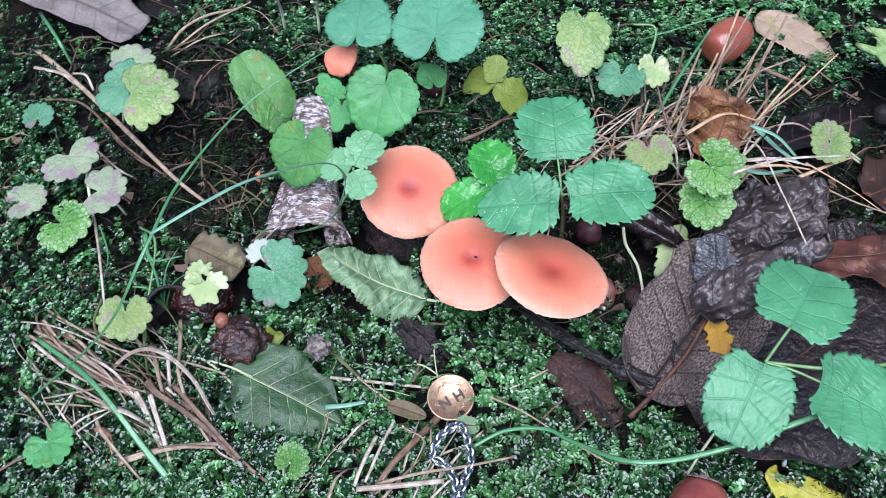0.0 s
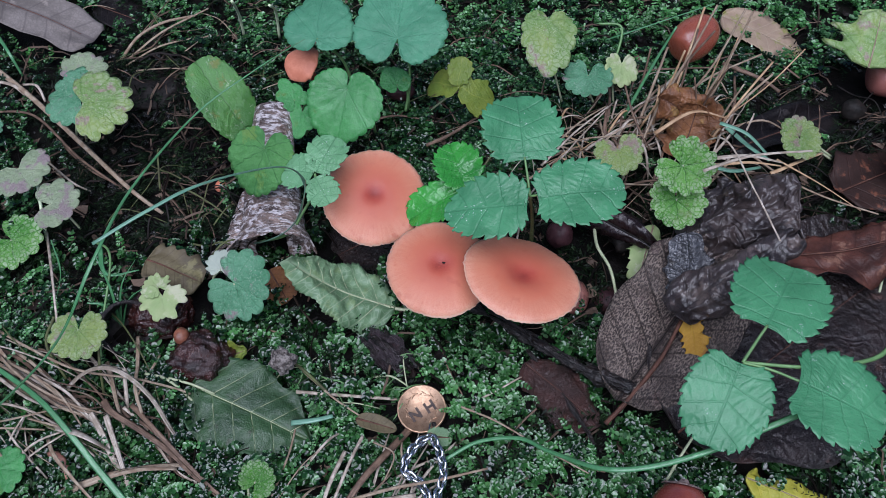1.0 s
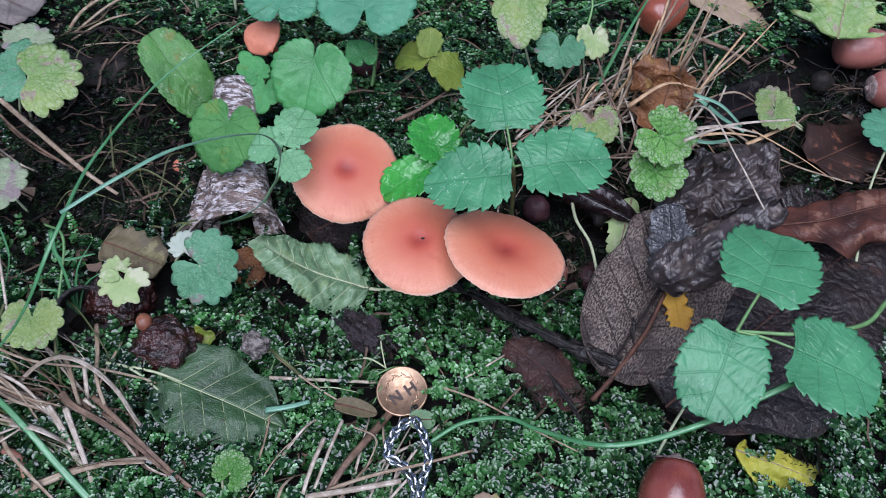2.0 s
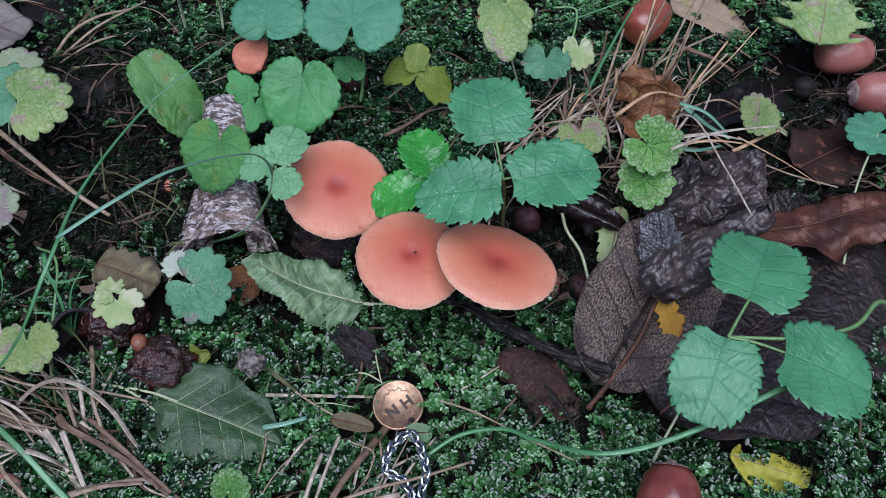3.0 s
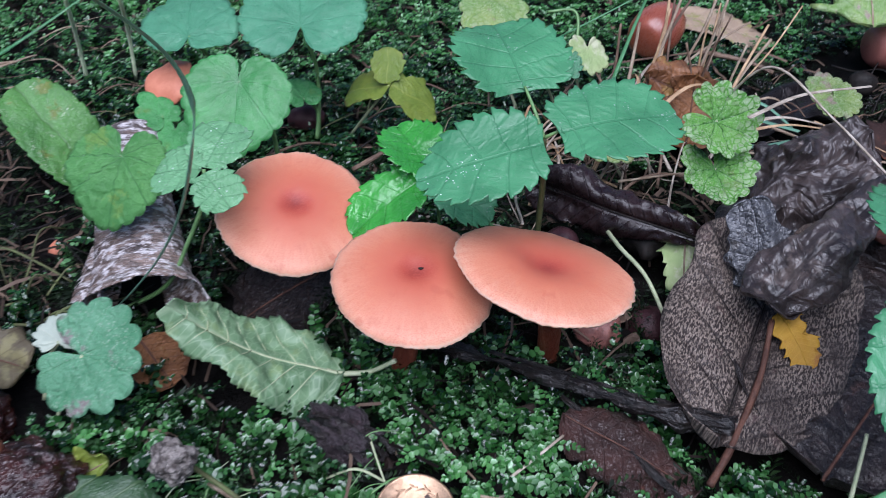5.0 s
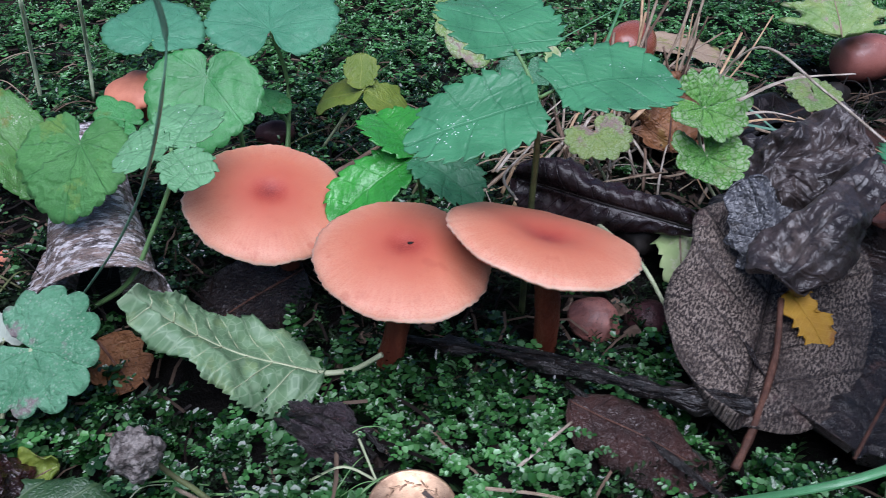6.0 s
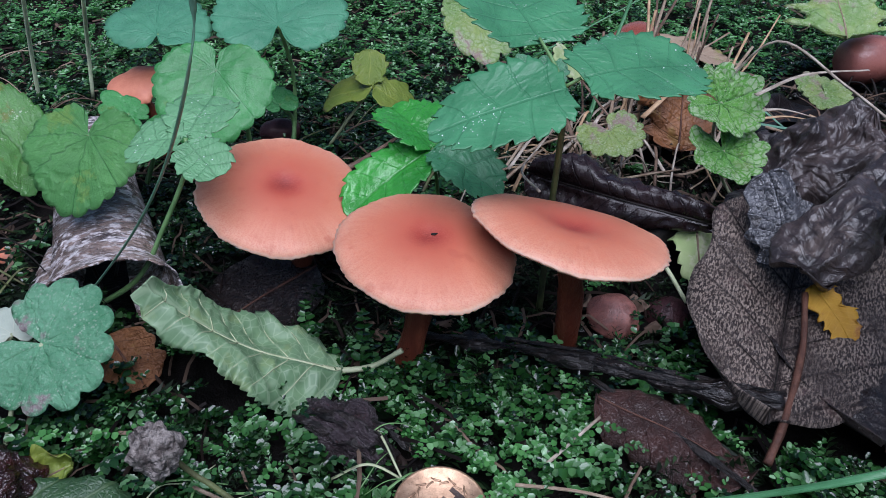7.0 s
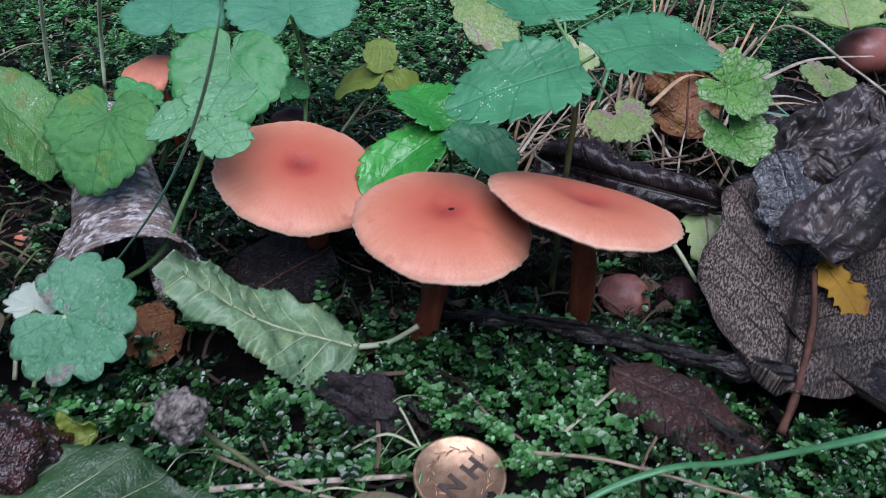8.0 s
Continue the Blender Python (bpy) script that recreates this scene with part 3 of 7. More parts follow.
def blade(L, W, a=0.5, b=0.6, teeth=12, tooth=0.09, lobe=0.0, bend=0.3, cup=0.0, fold=0.0, roll=0.0, ribs=9, slant=0.55, rib=0.006, wave=0.02, seed=0.0, nv=7, thick=0.00025, nick=0.0, fine=30, lines=None, spots=None, pucker=0.0):
    """A leaf blade from its stalk at the origin towards +x: a toothed outline, pressed-in veins, a bend along and a cup or roll across.
    lines: a list that takes the course of the midrib and of the side veins over the blade."""
    peak = a / (a + b)
    top = peak ** a * (1 - peak) ** b
    per = 5
    nu = max(teeth * per, fine)

    def point(u, v):
        w = W / 2 * (max(u, 1e-4) ** a) * (max(1 - u, 1e-4) ** b) / top
        saw = (u * teeth) % 1.0 if teeth else 0.5
        big = 0.65 + 1.4 * abs(noise.noise((int(u * teeth) * 1.7 + seed, seed, 0.0))) if teeth else 1.0
        e = abs(v) ** 7
        s = 1 + tooth * big * (saw - 0.5) * 1.7 * e if teeth else 1.0
        s *= 1 + nick * noise.noise((u * 6 + seed, math.copysign(2.0, v), seed)) * e * 2
        x, y = L * u + L * tooth * 0.35 * e * (1 - u) * (saw if teeth else 0), v * w * s
        x -= lobe * L * v * v * (1 - u) ** 4
        ss = (u - abs(y) / L * slant) * ribs
        z = rib * L * (abs(math.sin(math.pi * ss)) - 0.6) * min(1.0, 6 * abs(v)) * (1 - 0.5 * e)
        z += rib * L * 1.2 * min(1.0, 5 * abs(v))
        z += cup * abs(y) ** 2 / (W / 2) + fold * abs(y)
        z += pucker * W * (0.4 - abs(noise.noise((x / W * 5 + seed, y / W * 5, seed)))) * min(1.0, 4 * abs(v))
        z += wave * L * noise.noise((u * 2.6 + seed, v * 1.4, seed * 0.7)) * (0.3 + abs(v)) + wave * 0.5 * L * noise.noise((u * 7 + seed, v * 3.1, seed)) * e
        uv = (u, y / L)
        if roll:
            rad = W / 2 / roll
            ang = y / rad
            y, z = (rad - z) * math.sin(ang), rad - (rad - z) * math.cos(ang)
        x, z = bent(x, z, L, bend)
        return Vector((x, y, z)), uv

    grid, uvs = [], []
    for i in range(nu + 1):
        row = [point(i / nu, math.copysign(abs(j / nv) ** 0.85, j)) for j in range(-nv, nv + 1)]
        grid.append([p for p, _ in row])
        uvs.append([q for _, q in row])
    if lines is not None:
        lines.append([point(k / 12, 0.0)[0] for k in range(12)])
        for k in range(1, ribs):
            for side in (-1, 1):
                line = []
                for n in range(5):
                    v = 0.86 * n / 4
                    u = k / ribs
                    for _ in range(4):
                        u = k / ribs + abs(point(min(u, 0.97), v * side)[1][1]) * slant
                    if u < 0.96:
                        line.append(point(u, v * side)[0])
                if len(line) > 2:
                    lines.append(line)
    if spots is not None:
        spots[:] = [point(u, v)[0] for u, v in spots]
    return sheet(grid, uvs, thick)


def toothed_leaf(L, W, blunt=0.75, skew=0.12, back=0.05, point=0.04, teeth=10, tooth=0.07, ribs=5, slant=0.95, rib=0.0026, bend=0.3, fold=0.08, wave=0.05, pucker=0.02, seed=0.0, thick=0.00022, spots=None, nv=9, per=7, ragged=0.0):
    """A leaflet from its stalk at the origin towards +x, with forward-pointing double teeth and side veins that run out to them.
    blunt under 1 rounds the shoulders; skew widens the lower half; back draws the base into lobes behind the stalk; point draws out the tip."""
    n = teeth * per

    def rim(f, side):
        phi = math.pi * f
        x = 0.5 * (1 - math.cos(phi)) - back * math.exp(-(((f - 0.13) / 0.11) ** 2)) * min(1.0, f * 14) + point * math.exp(-((1 - f) / 0.09) ** 2)
        y = 0.5 * max(math.sin(phi), 0.0) ** blunt * (1 + skew * math.cos(phi) + 0.05 * noise.noise((f * 2.2 + seed, side * 3.0, seed)))
        return L * x / (1 + point), W * y

    def point_at(f, v):
        side = -1 if v < 0 else 1
        q = abs(v)
        x, y = rim(f, side)
        x2, y2 = rim(min(f + 0.01, 1.0), side)
        tx, ty = x2 - x, y2 - y
        ln = math.hypot(tx, ty) or 1.0
        s = f * teeth
        fr = s % 1.0
        up = fr / 0.80 if fr < 0.80 else (1 - fr) / 0.20
        fr2 = (s * 2.0) % 1.0
        up2 = fr2 / 0.75 if fr2 < 0.75 else (1 - fr2) / 0.25
        big = 0.7 + 0.6 * abs(noise.noise((int(s) * 1.71 + seed, side * 2.0, 0.3)))
        off = tooth * W * ((up - 0.5) * 0.75 * big + (up2 - 0.5) * 0.30) * min(1.0, 7 * f) * min(1.0, 9 * (1 - f) + 0.35)
        off -= ragged * W * max(0.0, noise.noise((f * 7 + seed, side * 5.0, seed * 0.3)))
        e = q ** 6
        lean = tooth * W * 0.30 * up
        x, y = x + e * (tx * lean - ty * off) / ln, y + e * (tx * off + ty * lean) / ln
        mx = L * f * (0.42 + 0.58 * f)
        x, y = mx + (x - mx) * q + 0.03 * L * math.sin(math.pi * q) * (1 - f), y * q * side
        d = abs((f * ribs) % 1.0 - 0.5)
        z = -rib * L * (math.exp(-(((0.5 - d) / 0.13) ** 2)) * 0.8 * min(1.0, 5 * q) + math.exp(-((q / 0.07) ** 2))) * (1 - 0.6 * e)
        z += fold * abs(y) + pucker * W * noise.noise((x / W * 4 + seed, y / W * 4, seed)) * min(1.0, 3 * q)
        z += wave * L * noise.noise((x / L * 1.6 + seed, y / L * 2.2, seed * 0.7)) * (0.25 + q)
        uv = (f + abs(y) / L * slant, y / L)
        x, z = bent(x, z, L, bend)
        return Vector((x, y, z)), uv

    grid, uvs = [], []
    for i in range(n + 1):
        row = [point_at(i / n, math.copysign(abs(j / nv) ** 0.8, j)) for j in range(-nv, nv + 1)]
        grid.append([p for p, _ in row])
        uvs.append([q for _, q in row])
    if spots is not None:
        spots[:] = [point_at(u, v)[0] for u, v in spots]
    return sheet(grid, uvs, thick)


def round_leaf(R, heart=0.0, lobes=14, scallop=0.10, open_at=0.35, base=0.62, cup=0.0, fold=0.0, wave=0.04, droop=0.0, rays=8, rib=0.012, seed=0.0, rings=9, thick=0.00025, point=0.0, nick=0.0, kidney=0.0):
    """A kidney- or heart-shaped blade round its stalk at the origin, its tip towards +x, scalloped or finely toothed at the rim."""
    per = 5 if lobes > 20 else 7
    n = lobes * per
    grid, uvs = [], []
    for i in range(n + 1):
        th = (math.pi - open_at) - (math.tau - 2 * open_at) * i / n
        f = i / n
        r = R * (base + (1 - base) * math.cos(th / 2) ** 2) * (1 + heart * math.exp(-((th / 0.5) ** 2)))
        r *= 1 + 0.05 * noise.noise((math.cos(th) * 1.5 + seed, math.sin(th) * 1.5, seed)) * 2
        r *= 1 + kidney * math.sin(th) ** 2
        away = min(math.pi - open_at - abs(th), 2.0)
        r *= 1 - 0.45 * math.exp(-away / 0.22)
        edge = 1 + scallop * (abs(math.sin(math.pi * f * lobes)) ** 0.6 - 0.7)
        edge *= 1 - nick * max(0.0, noise.noise((math.cos(th) * 2.2 + seed * 3, math.sin(th) * 2.2, seed))) * 2
        row, uvr = [], []
        for k in range(rings + 1):
            q = (k / rings) ** 0.8
            rr = r * q * (1 + (edge - 1) * q ** 4)
            x, y = rr * math.cos(th), rr * math.sin(th)
            z = rib * R * (abs(math.sin(th * rays / 2)) - 0.5) * q * (1 - 0.4 * q)
            z += 0.075 * R * (0.5 - abs(noise.noise((x / R * 4 + seed, y / R * 4, seed)))) * min(1.0, 3 * q)
            z += cup * rr * rr / R + fold * abs(y) - droop * max(x, 0) ** 2 / R
            z += wave * R * q * q * noise.noise((math.cos(th) * 1.7 + seed, math.sin(th) * 1.7, q + seed)) * 2
            row.append(Vector((x, y, z)))
            uvr.append((x / R, y / R))
        grid.append(row)
        uvs.append(uvr)
    return sheet(grid, uvs, thick)


def lay(base, tip, normal=(0, 0, 1)):
    """The pose that puts +x along base to tip and +z near the normal."""
    x = (Vector(tip) - Vector(base)).normalized()
    z = Vector(normal)
    z = (z - x * z.dot(x)).normalized()
    y = z.cross(x)
    m = Matrix((x, y, z)).transposed().to_4x4()
    m.translation = base
    return m


def gap(a, b):
    return (Vector(b) - Vector(a)).length


def lathe(profile, seg=48, wob=0.0, seed=0.0, uv_r=0.0):
    """A body turned round z from (radius, height) pairs; wob makes the rim uneven."""
    bm = bmesh.new()
    layer = bm.loops.layers.uv.new("blade")
    rings = []
    for r, z in profile:
        if r < 1e-7:
            rings.append([bm.verts.new((0, 0, z))])
            continue
        ring = []
        for k in range(seg):
            a = math.tau * k / seg
            q = 1 + wob * noise.noise((math.cos(a) * 1.3 + seed, math.sin(a) * 1.3, seed)) * 1.5
            ring.append(bm.verts.new((r * q * math.cos(a), r * q * math.sin(a), z)))
        rings.append(ring)
    for a, b in zip(rings, rings[1:]):
        for k in range(seg):
            q = [a[k % len(a)], a[(k + 1) % len(a)], b[(k + 1) % len(b)], b[k % len(b)]]
            q = [v for i, v in enumerate(q) if v not in q[:i]]
            if len(q) > 2:
                bm.faces.new(q)
    if uv_r:
        for f in bm.faces:
            for loop in f.loops:
                loop[layer].uv = (loop.vert.co.x / uv_r, loop.vert.co.y / uv_r)
    bmesh.ops.recalc_face_normals(bm, faces=bm.faces)
    return bm


def lump(size, rough=0.25, seed=0.0, sub=3, freq=1.6):
    """An uneven pebble, nut or crumb."""
    bm = bmesh.new()
    bmesh.ops.create_icosphere(bm, subdivisions=sub, radius=1.0)
    for v in bm.verts:
        d = v.co.normalized()
        f = 1 + rough * noise.noise(d * freq + Vector((seed, seed, seed))) + rough * 0.4 * noise.noise(d * freq * 3.3 + Vector((seed, 1, seed)))
        v.co = Vector((d.x * size[0], d.y * size[1], d.z * size[2])) * f
    return bm


# ---- the ground ----
def build_ground():
    steps = [0.0]
    while steps[-1] < 60.0:
        steps.append(steps[-1] + max(0.006, steps[-1] * 0.12 - 0.035))
    axis = [-s for s in steps[:0:-1]] + steps
    bm = bmesh.new()
    rows = [[bm.verts.new((x + 0.03, y + 0.08, ground_z(x + 0.03, y + 0.08))) for x in axis] for y in axis]
    for a, b in zip(rows, rows[1:]):
        for k in range(len(axis) - 1):
            bm.faces.new((a[k], a[k + 1], b[k + 1], b[k]))
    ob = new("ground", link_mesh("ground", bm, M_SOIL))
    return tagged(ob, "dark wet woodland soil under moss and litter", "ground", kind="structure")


build_ground()


# ---- mushrooms ----
def mushroom(name, foot, centre, normal, R, label, crown=0.16, dip=0.05, stem_r=0.0028, wob=0.05, seed=0.0, saddle=0.0, group="orange mushrooms in the moss", eye=0.17, phase=0.0, oval=0.0, cap_mat=None):
    """foot: where the stem meets the ground; centre: the middle of the cap's rim plane."""
    foot, centre = Vector(foot), Vector(centre)
    top = thing(name, label, "mushroom", group, Matrix.Translation(foot))
    prof, n = [], 26
    for k in range(n + 1):
        q = k / n
        z = crown * R * (1 - q ** 2.6) - dip * R * math.exp(-((q / eye) ** 2)) - 0.03 * R * max(0.0, q - 0.93) / 0.07
        prof.append((R * q, z))
    under = [(R * 0.985, -0.035 * R - 0.0005), (R * 0.6, crown * R * 0.42 - 0.0012 - dip * R * 0.3), (R * 0.18, crown * R * 0.55 - 0.002 - dip * R), (0.0, crown * R * 0.5 - 0.002 - dip * R)]
    bm = lathe(prof + under, 160, wob, seed, R)
    for v in bm.verts:
        a, r = math.atan2(v.co.y, v.co.x), math.hypot(v.co.x, v.co.y) / R
        v.co.z += saddle * R * r * r * math.cos(2 * a + phase) + 0.012 * R * r ** 6 * math.sin(9 * a + seed) + 0.02 * R * r ** 3 * noise.noise((math.cos(a) * 2 + seed, math.sin(a) * 2, r))
        v.co.x, v.co.y = v.co.x * (1 + oval), v.co.y * (1 - oval)
        v.co *= 1 - r ** 10 * (0.016 * abs(math.sin(31 * a + 3 * math.sin(5 * a))) + 0.03 * abs(noise.noise((math.cos(a) * 6 + seed, math.sin(a) * 6, seed))))
    nv = Vector(normal).normalized()
    x = Vector((1, 0, 0))
    x = (x - nv * x.dot(nv)).normalized()
    m = Matrix((x, nv.cross(x), nv)).transposed().to_4x4()
    m.translation = centre - foot
    part("cap", bm, cap_mat or M_CAP, top, m=m)
    gb = bmesh.new()
    count = 64
    for k in range(count):
        a = math.tau * k / count
        inner = 0.16 if k % 2 == 0 else 0.5
        c, s = math.cos(a), math.sin(a)
        w = 0.00018
        pts = []
        for q in (inner, 0.55, 0.86):
            zt = crown * R * (0.55 - 0.5 * q ** 2) - 0.0012 - dip * R * max(0.0, 0.9 - q) - (0.03 * R if q > 0.8 else 0)
            zb = zt - 0.09 * R * (1.0 - 0.6 * q)
            zz = saddle * R * q * q * math.cos(2 * a + phase)
            pts.append((R * q, zt + zz, zb + zz))
        side = Vector((-s, c, 0)) * w
        up = [[gb.verts.new(Vector((r * c, r * s, zt)) + side * d) for r, zt, zb in pts] for d in (-1, 1)]
        lo = [gb.verts.new((r * c, r * s, zb)) for r, zt, zb in pts]
        for i in range(2):
            gb.faces.new((up[0][i], up[0][i + 1], lo[i + 1], lo[i]))
            gb.faces.new((up[1][i + 1], up[1][i], lo[i], lo[i + 1]))
    part("gill_layer", gb, M_GILL, top, "pinkish brown gills", m)
    end = centre - foot + nv * (crown * R * 0.4 - 0.002 - dip * R)
    mid = end * 0.5 + Vector((0.0015, 0.0, 0.0))
    part("stem", strand([(0, 0, -0.004), mid, end], stem_r * 1.25, stem_r, per=8, sides=14, knob=0.08, seed=seed), M_STEM, top, "reddish brown stem")
    return top


caps = [mushroom("mushroom", (-0.024, 0.092, -0.004), (-0.0272, 0.0842, 0.0303), (0.16, -0.24, 1), 0.0231, "salmon-orange mushroom with a flat round cap in moss", seed=1.0, crown=0.17, wob=0.02),
        mushroom("mushroom", (-0.001, 0.0500, -0.006), (0.0048, 0.0460, 0.0352), (0.09, -0.10, 1), 0.0218, "salmon-orange mushroom with a dark-eyed cap beside a fallen leaf", seed=4.0, crown=0.20, wob=0.02),
        mushroom("mushroom", (0.0440, 0.0520, -0.006), (0.0378, 0.0414, 0.0394), (0.262, 0.170, 1), 0.0231, "salmon-orange mushroom with a tilted wavy cap by a twig", seed=2.2, crown=0.14, dip=0.11, eye=0.30, wob=0.015, saddle=0.05, phase=0.30, oval=0.045)]
mushroom("mushroom", (-0.0680, 0.1690, 0.002), (-0.0752, 0.1680, 0.0275), (-0.30, -0.40, 1), 0.0098, "small orange mushroom with a ragged rim under violet leaves", seed=7.0, crown=0.3, dip=0.0, stem_r=0.0018, wob=0.16, saddle=0.10, cap_mat=M_TORNCAP)
mushroom("mushroom", (-0.1075, 0.1100, -0.006), (-0.1078, 0.1071, 0.0030), (0.1, -0.4, 1), 0.0036, "tiny pinkish orange mushroom button among roots", seed=9.0, crown=0.6, dip=0.0, stem_r=0.001, cap_mat=M_TORNCAP)
mushroom("mushroom", (0.0622, 0.0620, -0.0180), (0.0612, 0.0595, -0.0045), (0.30, -0.35, 0.95), 0.0084, "small dull pink mushroom half hidden behind a twig", seed=11.0, crown=0.75, dip=0.0, stem_r=0.003, cap_mat=M_DULLPINK, wob=0.12)

for cap, spot, r in ((caps[1], (0.0066, 0.0463, 0.0386), 0.0005), (caps[2], (0.0300, 0.0300, 0.0445), 0.0003)):
    part("speck", lump((r * 1.5, r, r * 0.5), 0.4, r * 1e4, 2), M_ROOT, cap, "tiny dark fleck", Matrix.Translation(Vector(spot) - cap.matrix_basis.translation))
SMALL_CAP = (0.0603, 0.0560)

# ---- living plants ----
def plant(name, label, category, at, group=""):
    return thing(name, label, category, group, Matrix.Translation(at))


def rel(p, q):
    return Vector(p) - Vector(q)


def leaflet(top, at, base, tip, W, mat, normal=(0, 0, 1), name="leaflet", label="", dew=0, **kw):
    """One toothed leaflet; dew: how many droplets lie near its tip."""
    L = gap(base, tip)
    m = lay(rel(base, at), rel(tip, at), normal)
    rng = random.Random(int(L * 1e7))
    spots = [(rng.gauss(0.72, 0.10), rng.gauss(0.15, 0.32)) for _ in range(dew)]
    spots = [(min(max(u, 0.1), 0.95), min(max(v, -0.9), 0.9)) for u, v in spots]
    ob = part(name, toothed_leaf(L, W, spots=spots, **kw), mat, top, label, m)
    if dew:
        bm = bmesh.new()
        for p in spots:
            r = rng.uniform(0.00007, 0.00020)
            bmesh.ops.create_icosphere(bm, subdivisions=1, radius=r, matrix=Matrix.Translation(p + Vector((0, 0, r * 0.4))))
        part("dew", bm, M_DEW, ob, "tiny white dew droplets")
    return ob


def rounded(top, at, stalk, tip, R, mat, normal=(0, 0, 1), name="leaf", label="", **kw):
    m = lay(rel(stalk, at), rel(tip, at), normal)
    return part(name, round_leaf(R, **kw), mat, top, label, m)


def stalk(top, at, pts, r0, r1, mat=None, name="stalk", label="", **kw):
    return part(name, strand([rel(p, at) for p in pts], r0, r1, **kw), mat or M_STALK, top, label)


# ground elder over the mushrooms
at = (0.041, 0.066, -0.006)
elder = plant("ground_elder", "green ground elder seedling with three toothed leaflets over mushrooms", "plant", at, "ground elder")
joint = (0.0391, 0.0593, 0.0672)
stalk(elder, at, [at, (0.0412, 0.0655, 0.03), (0.0405, 0.062, 0.052), joint], 0.0010, 0.0007, M_STALK_DARK, name="stem")
stalk(elder, at, [joint, (0.0378, 0.066, 0.071), (0.0364, 0.0727, 0.0739)], 0.0006, 0.0004)
stalk(elder, at, [joint, (0.0425, 0.0585, 0.0695)], 0.0005, 0.0004, per=3)
leaflet(elder, at, (0.0366, 0.0720, 0.0735), (0.0325, 0.0995, 0.0835), 0.0310, M_ELDER, blunt=0.62, skew=0.10, back=0.05, point=0.03, teeth=9, tooth=0.105, seed=1.0, bend=0.45, fold=0.10, dew=5)
leaflet(elder, at, (0.0379, 0.0540, 0.0695), (0.0062, 0.0555, 0.0620), 0.0255, M_ELDER, normal=(0, -0.25, 1), blunt=0.66, skew=0.14, back=0.04, point=0.05, teeth=10, tooth=0.115, dew=40, seed=2.0, bend=0.22, fold=0.06)
leaflet(elder, at, (0.0420, 0.0562, 0.0705), (0.0745, 0.0625, 0.0745), 0.0278, M_ELDER, normal=(0, -0.2, 1), blunt=0.66, skew=0.10, back=0.06, point=0.03, teeth=10, tooth=0.11, seed=3.0, bend=0.40, fold=0.08, dew=6)

at = (0.0150, 0.0900, -0.004)
young = plant("ground_elder", "young glossy ground elder sprout with bright green leaves", "plant", at, "ground elder")
knot = (0.0126, 0.0820, 0.0415)
stalk(young, at, [at, (0.0155, 0.088, 0.02), knot], 0.0007, 0.0005, name="stem")
leaflet(young, at, knot, (0.0049, 0.1032, 0.0480), 0.0205, M_YOUNG, blunt=0.72, skew=0.10, back=0.03, point=0.05, teeth=8, tooth=0.11, slant=0.9, rib=0.009, pucker=0.05, seed=4.0, bend=0.4, fold=0.28)
leaflet(young, at, knot, (-0.0130, 0.0722, 0.0335), 0.0190, M_YOUNG, normal=(0, -0.2, 1), blunt=0.70, skew=-0.08, back=0.0, point=0.04, teeth=8, tooth=0.13, slant=0.9, rib=0.009, pucker=0.05, seed=5.0, bend=0.5, fold=0.22)
leaflet(young, at, knot, (0.0283, 0.0664, 0.0390), 0.0170, M_ELDER, normal=(0.1, -0.4, 1), blunt=0.72, skew=0.0, back=0.0, point=0.04, teeth=8, tooth=0.13, rib=0.009, pucker=0.05, seed=6.0, bend=0.5, fold=0.2)

# ground elder over the brown leaves
at = (0.2143, 0.0294, 0.0020)
runner = plant("ground_elder", "green ground elder with three broad leaflets above brown dead leaves", "plant", at, "ground elder")
kn = (0.1126, -0.0003, 0.0579)
stalk(runner, at, [at, (0.1796, 0.0243, 0.0400), (0.1593, 0.0072, 0.0520), (0.1360, -0.0001, 0.0570), kn], 0.0011, 0.0006, name="stem")
stalk(runner, at, [kn, (0.1183, 0.0082, 0.0590), (0.1219, 0.0133, 0.0600)], 0.0006, 0.0005)
stalk(runner, at, [kn, (0.1217, -0.0026, 0.0580), (0.1304, -0.0062, 0.0580)], 0.0006, 0.0005)
leaflet(runner, at, (0.1216, 0.0130, 0.0600), (0.1365, 0.0415, 0.0590), 0.0345, M_ELDER, blunt=0.54, skew=0.0, back=0.08, point=0.0, teeth=10, tooth=0.075, seed=7.0, bend=0.25, fold=0.05, dew=3)
leaflet(runner, at, (0.1118, -0.0007, 0.0580), (0.1003, -0.0280, 0.0520), 0.0288, M_ELDER, blunt=0.56, skew=0.10, back=0.07, point=0.0, teeth=11, tooth=0.080, seed=8.0, bend=0.35, fold=0.06)
leaflet(runner, at, (0.1302, -0.0060, 0.0580), (0.1590, -0.0165, 0.0545), 0.0330, M_ELDER, blunt=0.56, skew=0.08, back=0.09, point=0.0, teeth=10, tooth=0.080, seed=9.0, bend=0.3, fold=0.06, dew=3)

